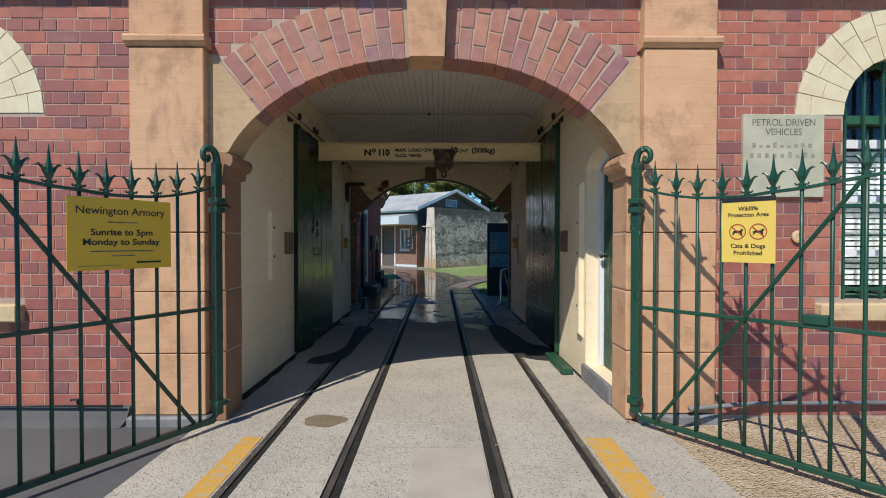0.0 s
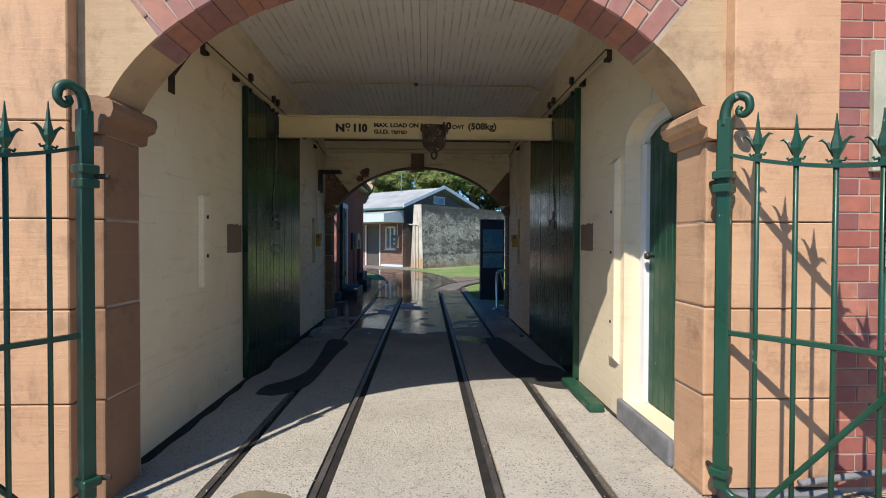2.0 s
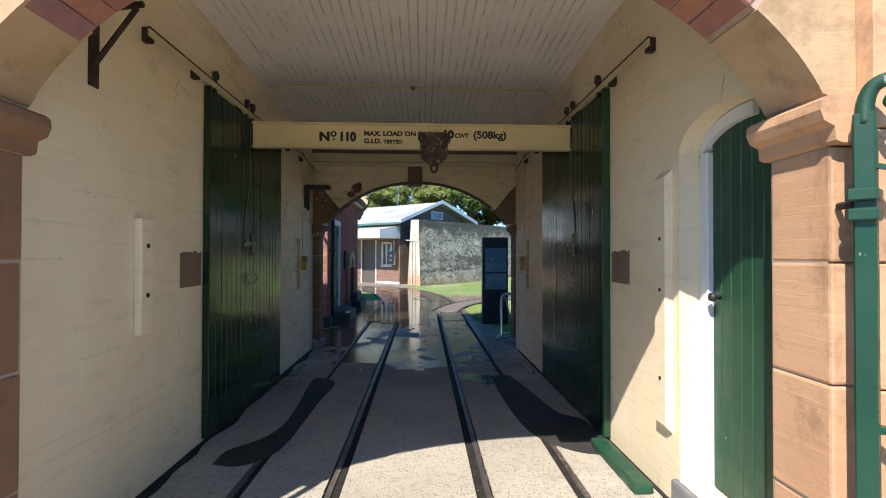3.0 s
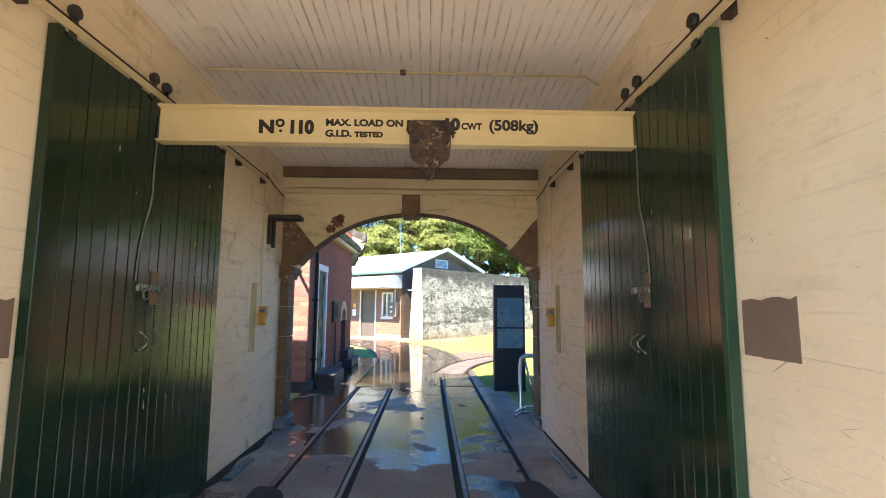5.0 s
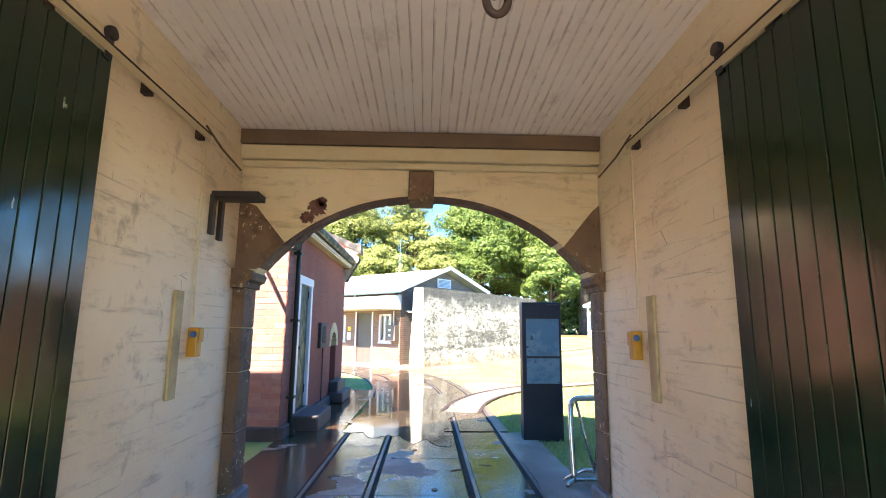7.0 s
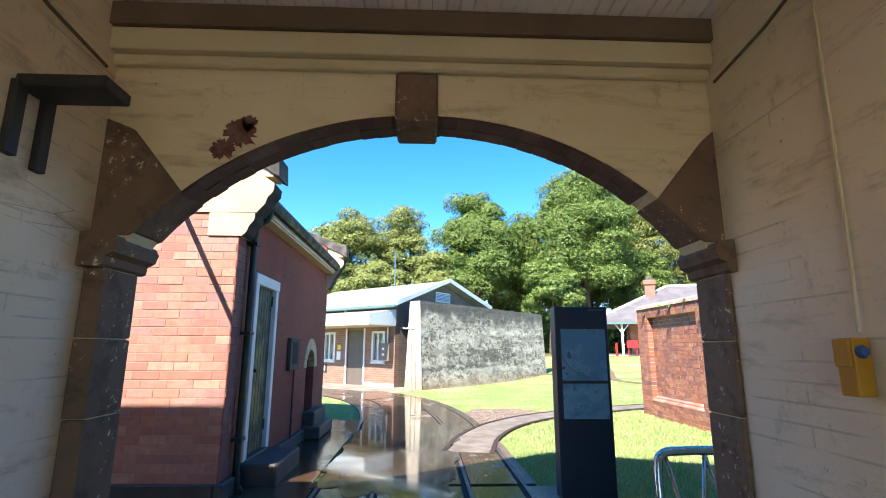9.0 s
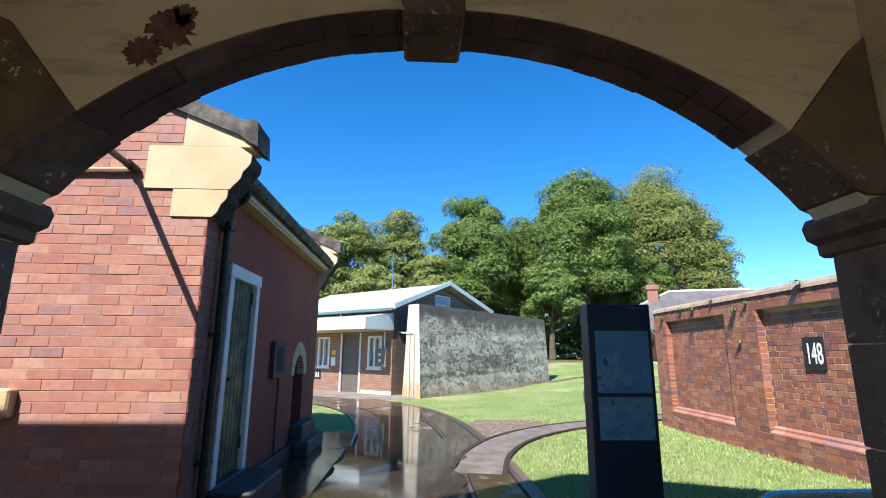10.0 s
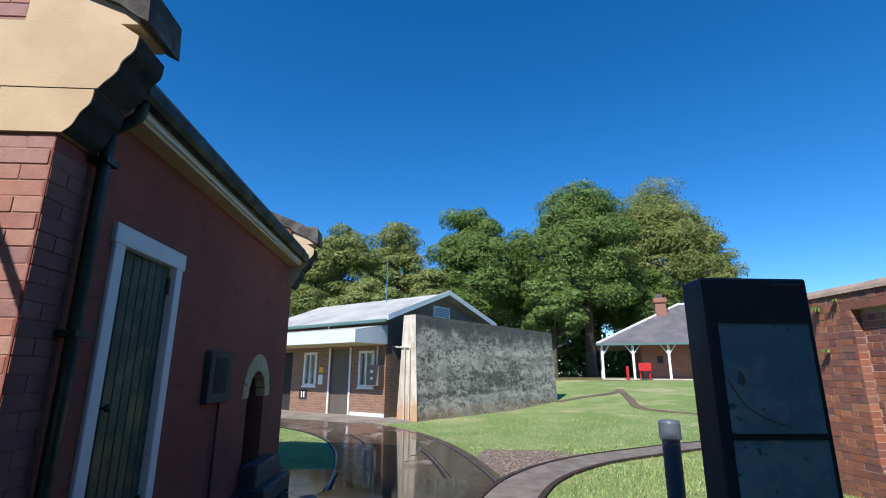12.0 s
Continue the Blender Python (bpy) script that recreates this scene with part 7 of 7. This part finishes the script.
DARK_TREE = "dense dark green broadleaf tree behind the lawn"
OLIVE_TREE = "airy olive-green gum tree with open crown"
for px, py, hw, dist, m, label, seed, cl, lv, low in (
        (560, 425, 55, 58, M_LEAF_OLIVE, OLIVE_TREE, 1, 60, 95, 0.12), (610, 398, 62, 60, M_LEAF_OLIVE, OLIVE_TREE, 2, 62, 95, 0.20), (700, 392, 58, 62, M_LEAF_OLIVE, OLIVE_TREE, 3, 58, 90, 0.22),
        (835, 366, 82, 57, M_LEAF, DARK_TREE, 4, 100, 150, 0.08), (930, 398, 45, 60, M_LEAF, DARK_TREE, 5, 60, 130, 0.06), (1045, 308, 106, 56, M_LEAF, DARK_TREE, 6, 130, 150, 0.06),
        (1194, 300, 100, 63, M_LEAF_OLIVE, "tall olive-green tree with a broad crown", 7, 125, 150, 0.06), (1275, 398, 66, 62, M_LEAF_OLIVE, "olive-green tree at the edge of the wood", 8, 80, 120, 0.06),
        (760, 470, 45, 54, M_LEAF_OLIVE, "low olive-green tree behind the hut", 9, 50, 120, 0.1), (650, 490, 70, 50, M_LEAF_OLIVE, "low spreading tree behind the hut", 10, 55, 110, 0.1),
        (980, 480, 60, 52, M_LEAF, "small dark tree under the wood", 11, 60, 130, 0.1), (1150, 470, 70, 60, M_LEAF, "dark tree in the shade of the wood", 12, 65, 130, 0.1),
        (1060, 440, 75, 68, M_LEAF, "dark tree deep in the wood", 16, 80, 130, 0.03), (480, 440, 60, 60, M_LEAF_OLIVE, OLIVE_TREE, 13, 55, 90, 0.2), (880, 490, 60, 66, M_LEAF, "dark tree deep in the wood", 14, 60, 130, 0.08), (1010, 560, 50, 75, M_LEAF, "dark tree deep in the wood", 15, 50, 130, 0.02)):
    x, y = seen_at(px, dist)
    tree("tree", x, y, 1.42 + (660 - py) / 863 * dist * 1.03, hw / 863 * dist, m, label, seed, cl, lv, low)

# far wood that closes the gaps between trunks: a long bank of leaves
rng = np.random.default_rng(77)
n = 26000
px_, py_ = rng.uniform(-45, 60, n), rng.uniform(74, 92, n)
pz_ = rng.uniform(0, 1, n) ** 0.8 * (6.5 + 1.5 * np.sin(px_ * 0.35) + 1.2 * np.sin(px_ * 0.9))
p = np.stack([px_, py_, pz_], 1)
a, b = rng.normal(size=(n, 3)), rng.normal(size=(n, 3))
a /= np.linalg.norm(a, axis=1)[:, None]
b /= np.linalg.norm(b, axis=1)[:, None]
V = np.stack([p - a * 0.55, p + b * 0.3, p + a * 0.55, p - b * 0.3], 1).reshape(-1, 3)
me = bpy.data.meshes.new("far_wood")
me.from_pydata(V.tolist(), [], (np.arange(n)[:, None] * 4 + np.arange(4)).tolist())
me.materials.append(M_LEAF)
tagged(new("far_wood", me), "dark undergrowth at the back of the wood", "woods", "", "stuff")

# ---- grass ----
for line_pts in ([(6.3, 32.3), (7.8, 33.3), (9.5, 34.2), (10.7, 35.9)], [(10.6, 35.6), (9.6, 32.2), (8.75, 29.4), (9.0, 28.2), (10.1, 27.0)]):
    run = curve_through([(x, y, 0) for x, y in line_pts], 6)
    L_, R_ = offset_line(run, -0.16), offset_line(run, 0.18)
    bm = bmesh.new()
    for i in range(len(run) - 1):
        q = [L_[i], R_[i], R_[i + 1], L_[i + 1]]
        hexa(bm, [(p.x, p.y, ground_z(p.x, p.y) - 0.15) for p in q] + [(p.x, p.y, ground_z(p.x, p.y) + 0.03) for p in q])
    solid("dirt_gully", bm, M_GULLY, "narrow worn dirt gully across the sloping lawn", "gully", "structure")

POINTS_T = np.array([(q.x, q.y) for q in LINE])
POINTS_B = np.array([(q.x, q.y) for q in BRANCH])


def off_paths(P):
    ok = np.ones(len(P), bool)
    for pts, w in ((POINTS_T, 1.29), (POINTS_B, 0.43)):
        dd = np.sqrt(((P[:, None, :] - pts[None, :, :]) ** 2).sum(2)).min(1)
        ok &= dd > w
    ok &= ~((np.abs(P[:, 0] - 1.7) < 0.9) & (np.abs(P[:, 1] - 18.1) < 1.3) & (P[:, 1] > P[:, 0] * 0.9 + 15.6) & (rng.random(len(P)) < 0.9))
    return ok


parts_v = []
for x0, x1, y0, y1, count in ((1.22, 5.3, 10.36, 15.0, 26000), (1.0, 5.3, 15.0, 20.0, 14000), (-0.6, 9.0, 17.5, 27.0, 15000), (-6.0, -1.3, 17.62, 25.0, 9000)):
    P = np.stack([rng.uniform(x0, x1, count), rng.uniform(y0, y1, count)], 1)
    P = P[off_paths(P)]
    P = P[~((P[:, 0] > -3) & (P[:, 0] - (-0.2) < (P[:, 1] - 25.4) * 0.88))] if y1 > 25.5 else P
    m = len(P)
    h = rng.uniform(0.022, 0.052, m) * (1 - 0.15 * (y0 > 16))
    ang = rng.uniform(0, math.tau, m)
    w = 0.006 * (1 + 0.5 * (y0 > 14.9))
    dx, dy = np.cos(ang) * w, np.sin(ang) * w
    lean = rng.normal(scale=0.018, size=(m, 2))
    z = np.array([ground_z(px, py) for px, py in P])
    A = np.stack([P[:, 0] - dx, P[:, 1] - dy, z], 1)
    B = np.stack([P[:, 0] + dx, P[:, 1] + dy, z], 1)
    C = np.stack([P[:, 0] + lean[:, 0], P[:, 1] + lean[:, 1], z + h], 1)
    parts_v.append(np.stack([A, B, C], 1).reshape(-1, 3))
V = np.concatenate(parts_v)
me = bpy.data.meshes.new("grass")
me.from_pydata(V.tolist(), [], np.arange(len(V)).reshape(-1, 3).tolist())
me.materials.append(M_BLADE)
tagged(new("grass", me), "short mown grass blades on the lawn", "grass", "", "stuff")


def tuft(x, y, z, r, out, count, seed):
    """Arching leaves of a weed that grows from a joint."""
    g = np.random.default_rng(seed)
    bm = bmesh.new()
    for i in range(count):
        a = g.uniform(0, math.tau)
        ln = r * g.uniform(0.6, 1.2)
        side = Vector((math.cos(a), math.sin(a), 0)) * 0.6 + Vector((out, 0, 0)) * 0.7
        pts = [Vector((x, y, z)) + side * ln * k + Vector((0, 0, ln * (0.8 * k - 1.1 * k * k))) for k in (0, 0.35, 0.7, 1.0)]
        w = Vector((-side.y, side.x, 0)).normalized() * 0.012
        vs = []
        for p, ww in zip(pts, (0.7, 1.0, 0.8, 0.05)):
            vs.append((bm.verts.new(p - w * ww), bm.verts.new(p + w * ww)))
        for u, v in zip(vs, vs[1:]):
            bm.faces.new((u[0], u[1], v[1], v[0]))
    solid("weed", bm, M_LEAF, "green weed tuft growing from the wall joints", "plant", group="weeds on the yard wall")


for i, (y, z, r) in enumerate(((15.75, 2.26, 0.20), (17.05, 2.38, 0.16), (17.5, 2.42, 0.12), (14.25, 2.50, 0.16), (15.45, 2.34, 0.10), (15.7, 1.72, 0.10), (18.3, 2.30, 0.12), (16.4, 2.46, 0.09))):
    tuft(WX - 0.01, y, z, r, -1.0, 16, 40 + i)

# ---- small litter on the wet track ----
for i, (x, y) in enumerate(((0.12, 9.75), (0.35, 10.4), (-0.35, 10.9), (0.72, 10.6), (-0.1, 11.3), (-0.9, 10.2))):
    bm = bmesh.new()
    a = i * 1.7
    o = [(x + 0.035 * (1 + 0.4 * math.sin(3 * q + i)) * math.cos(q) * (1.5 if i % 2 else 0.8), y + 0.03 * math.sin(q + a)) for q in [math.tau * k / 8 for k in range(8)]]
    prism(bm, o, 2, 0.003, 0.009)
    solid("fallen_leaf", bm, M_BROWN, "brown fallen leaf on wet concrete", "leaf", group="fallen leaves")

# ---- crumbs of gravel and dirt along the rails and the foot of the walls ----
g = np.random.default_rng(5)
V, F = [], []
for x0, spread, y0, y1, count in ((0.54, 0.02, -1.0, 6.0, 420), (1.15, 0.03, -1.0, 5.0, 500), (-1.14, 0.03, -1.0, 5.0, 260), (-0.56, 0.02, -1.0, 5.0, 160), (1.52, 0.05, 2.9, 4.6, 260), (-1.60, 0.04, 3.0, 6.5, 160), (1.72, 0.10, -1.0, 2.8, 500), (-1.66, 0.05, -1.0, 2.7, 200), (0.3, 0.9, 0.0, 9.0, 160)):
    for k in range(count):
        c = np.array([g.normal(x0, spread), g.uniform(y0, y1), 0.001])
        r = g.uniform(0.002, 0.007)
        a = g.uniform(0, math.tau)
        ring_ = [c + r * np.array([math.cos(a + q) * g.uniform(0.7, 1.3), math.sin(a + q), 0]) for q in (0, 1.57, 3.14, 4.71)]
        n0 = len(V)
        V += [tuple(q) for q in ring_] + [tuple(c + np.array([0, 0, r * 1.1]))]
        F += [(n0 + q, n0 + (q + 1) % 4, n0 + 4) for q in range(4)]
me = bpy.data.meshes.new("gravel_crumbs")
me.from_pydata(V, [], F)
me.materials.append(M_GRAVEL)
tagged(new("gravel_crumbs", me), "loose brown gravel and dirt along the rails", "gravel", "", "stuff")
solid("cement_patch", boxed(-0.06, -2.9, -0.05, 0.415, 2.40, 0.005, 0.002), M_CEMENT, "smooth pale cement repair slab between the rails", "floor patch", "structure")

# ---- bricks of the walls ----
def unit_brick(material):
    return mesh_of("brick", box(bmesh.new(), 0, 0, 0, 1, 1, 1, 0.03), material)


def rows(z0, z1, course):
    n = int((z1 - z0) / course)
    return [(i, z0 + i * course) for i in range(n)]


def bond(i, a, b, stretcher, english):
    """The bricks of one course between a and b."""
    ln = stretcher / 2 if english and i % 2 else stretcher
    x = a - ((stretcher / 4 if english and i % 2 else (0.0 if english else (stretcher / 2 if i % 2 else 0.0))) + 1e-6)
    x = math.floor((a - x) / ln) * ln + x if x < a - ln else x
    while x < b - 0.02:
        lo, hi = max(x, a), min(x + ln, b)
        if hi - lo > 0.035:
            yield lo, hi
        x += ln


def lay(parent, mesh, intervals, z0, z1, course, stretcher, english, place, joint=0.009, depth=0.05, most=9999):
    made = 0
    inv = world_of(parent).inverted()
    for i, z in rows(z0, z1, course):
        for a, b in intervals(z + course / 2):
            for lo, hi in bond(i, a, b, stretcher, english):
                ob = new("brick", mesh)
                ob.parent, ob.matrix_parent_inverse = parent, inv
                ob.matrix_basis = place(lo + joint / 2, z + joint / 2, hi - lo - joint, course - joint, random.uniform(-0.003, 0.002), depth)
                made += 1
    return made


def on_front(x, z, w, h, v, d):
    return Matrix.Translation((x, YF + v, z)) @ Matrix.Rotation(random.uniform(-0.004, 0.004), 4, "Y") @ Matrix.Diagonal((w, d, h, 1))


def west_side(z):
    if 0.79 <= z < 0.935:
        return [(-3.16, -2.265)]
    if 0.935 <= z < WIN_SPRING:
        return [(WIN_W + WIN_R, -2.265)]
    if z >= WIN_SPRING:
        return [(WIN_W + math.sqrt(max(0.856 ** 2 - (z - WIN_SPRING) ** 2, 0.01)), -2.265)]
    return [(-3.8, -2.265)]


def east_side(z):
    if 0.79 <= z < 0.935:
        return [(2.285, 3.17)]
    if 0.935 <= z < WIN_SPRING:
        return [(2.285, WIN_E - WIN_R)]
    if z >= WIN_SPRING:
        return [(2.285, WIN_E - math.sqrt(max(0.856 ** 2 - (z - WIN_SPRING) ** 2, 0.01)))]
    return [(2.285, 3.85)]


ring = [(x - t.y * 0.46, z + t.x * 0.46) for x, z, t in cols]


def centre(z):
    left = [x for x, zz in ring if zz < z and x < ARCH_C]
    right = [x for x, zz in ring if zz < z and x > ARCH_C]
    a = max(left) if left else None
    b = min(right) if right else None
    out = []
    if a and a > -1.65:
        out.append((-1.695, a))
    if b and b < 1.69:
        out.append((b, 1.715))
    return out


FACE = unit_brick(M_BRICK)
for name, fn, z0 in (("brickwork_west", west_side, 0.115), ("brickwork_east", east_side, 0.115), ("brickwork_centre", centre, 2.885)):
    w = tagged(new(name), "purple-red facade bricks with pale lime joints", "brickwork", "", "structure")
    lay(w, FACE, fn, z0 - (0.0955 if name == "brickwork_east" else 0.0), 3.56, 0.0955, 0.262, True, on_front)


def gable_span(z):
    x1 = GX
    if 2.64 < z < 2.905:
        x1 = -2.320
    elif 2.905 <= z < 3.32:
        x1 = -2.580
    elif z >= 3.32:
        x1 = -2.290
    x1 = min(x1, -2.000 - (z - 3.50) / 0.397) if z > 3.50 else x1
    x0 = -3.36 if 0.93 < z < 1.16 else -4.1
    return [(x0, x1)]


w = tagged(new("brickwork_gable"), "orange-red gable bricks in stretcher courses", "brickwork", "", "structure")
lay(w, unit_brick(M_GABLE), gable_span, 0.165, 4.1, 0.0885, 0.262, False,
    lambda x, z, ww, h, v, d: Matrix.Translation((x, GY + v, z)) @ Matrix.Diagonal((ww, d, h, 1)), 0.007)


w = tagged(new("brickwork_return"), "shade-toned bricks turning the corner of the red building", "brickwork", "", "structure")
lay(w, unit_brick(M_GABLE_SHADE), lambda z: [(GY + 0.002, GY + 0.30)], 0.165, 2.64, 0.0885, 0.262, False,
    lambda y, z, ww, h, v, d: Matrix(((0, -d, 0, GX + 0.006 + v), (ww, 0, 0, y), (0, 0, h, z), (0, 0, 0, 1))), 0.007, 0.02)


def on_yard(plane):
    return lambda y, z, w, h, v, d: Matrix(((0, d, 0, plane + v), (w, 0, 0, y), (0, 0, h, z), (0, 0, 0, 1)))


w = tagged(new("brickwork_yard"), "red-brown bricks of the nearest yard wall panel", "brickwork", "", "structure")
lay(w, unit_brick(M_YARD), lambda z: [(12.9, 15.28)], 0.43, 2.2, 0.0855, 0.236, True, on_yard(WREC))
bm = bmesh.new()
for spans, z0, z1, plane, depth in ((((16.12, 18.22), (8.4, 11.5), (12.3, 12.9)), 0.43, 2.2, WREC, 0.05), (((Y0, 8.4), (11.5, 12.3), (15.28, 16.12), (18.22, Y1)), 0.31, 2.2, WX, 0.13), (((Y0, Y1),), -0.12, 0.31, WX, 0.05), (((Y0, Y1),), 2.2, 2.41, WX, 0.13)):
    for i, z in rows(z0, z1 + 0.001, (z1 - z0) / round((z1 - z0) / 0.0855)):
        course = (z1 - z0) / round((z1 - z0) / 0.0855)
        for a, b in spans:
            for lo, hi in bond(i, a, b, 0.236, True):
                v = random.uniform(-0.003, 0.003)
                box(bm, plane + v, lo + 0.004, z + 0.004, plane + depth, hi - 0.004, z + course - 0.004)
tagged(new("yard_bricks", mesh_of("yard_bricks", bm, M_YARD_ALL)), "red-brown bricks of the long yard wall", "bricks", "", "stuff")
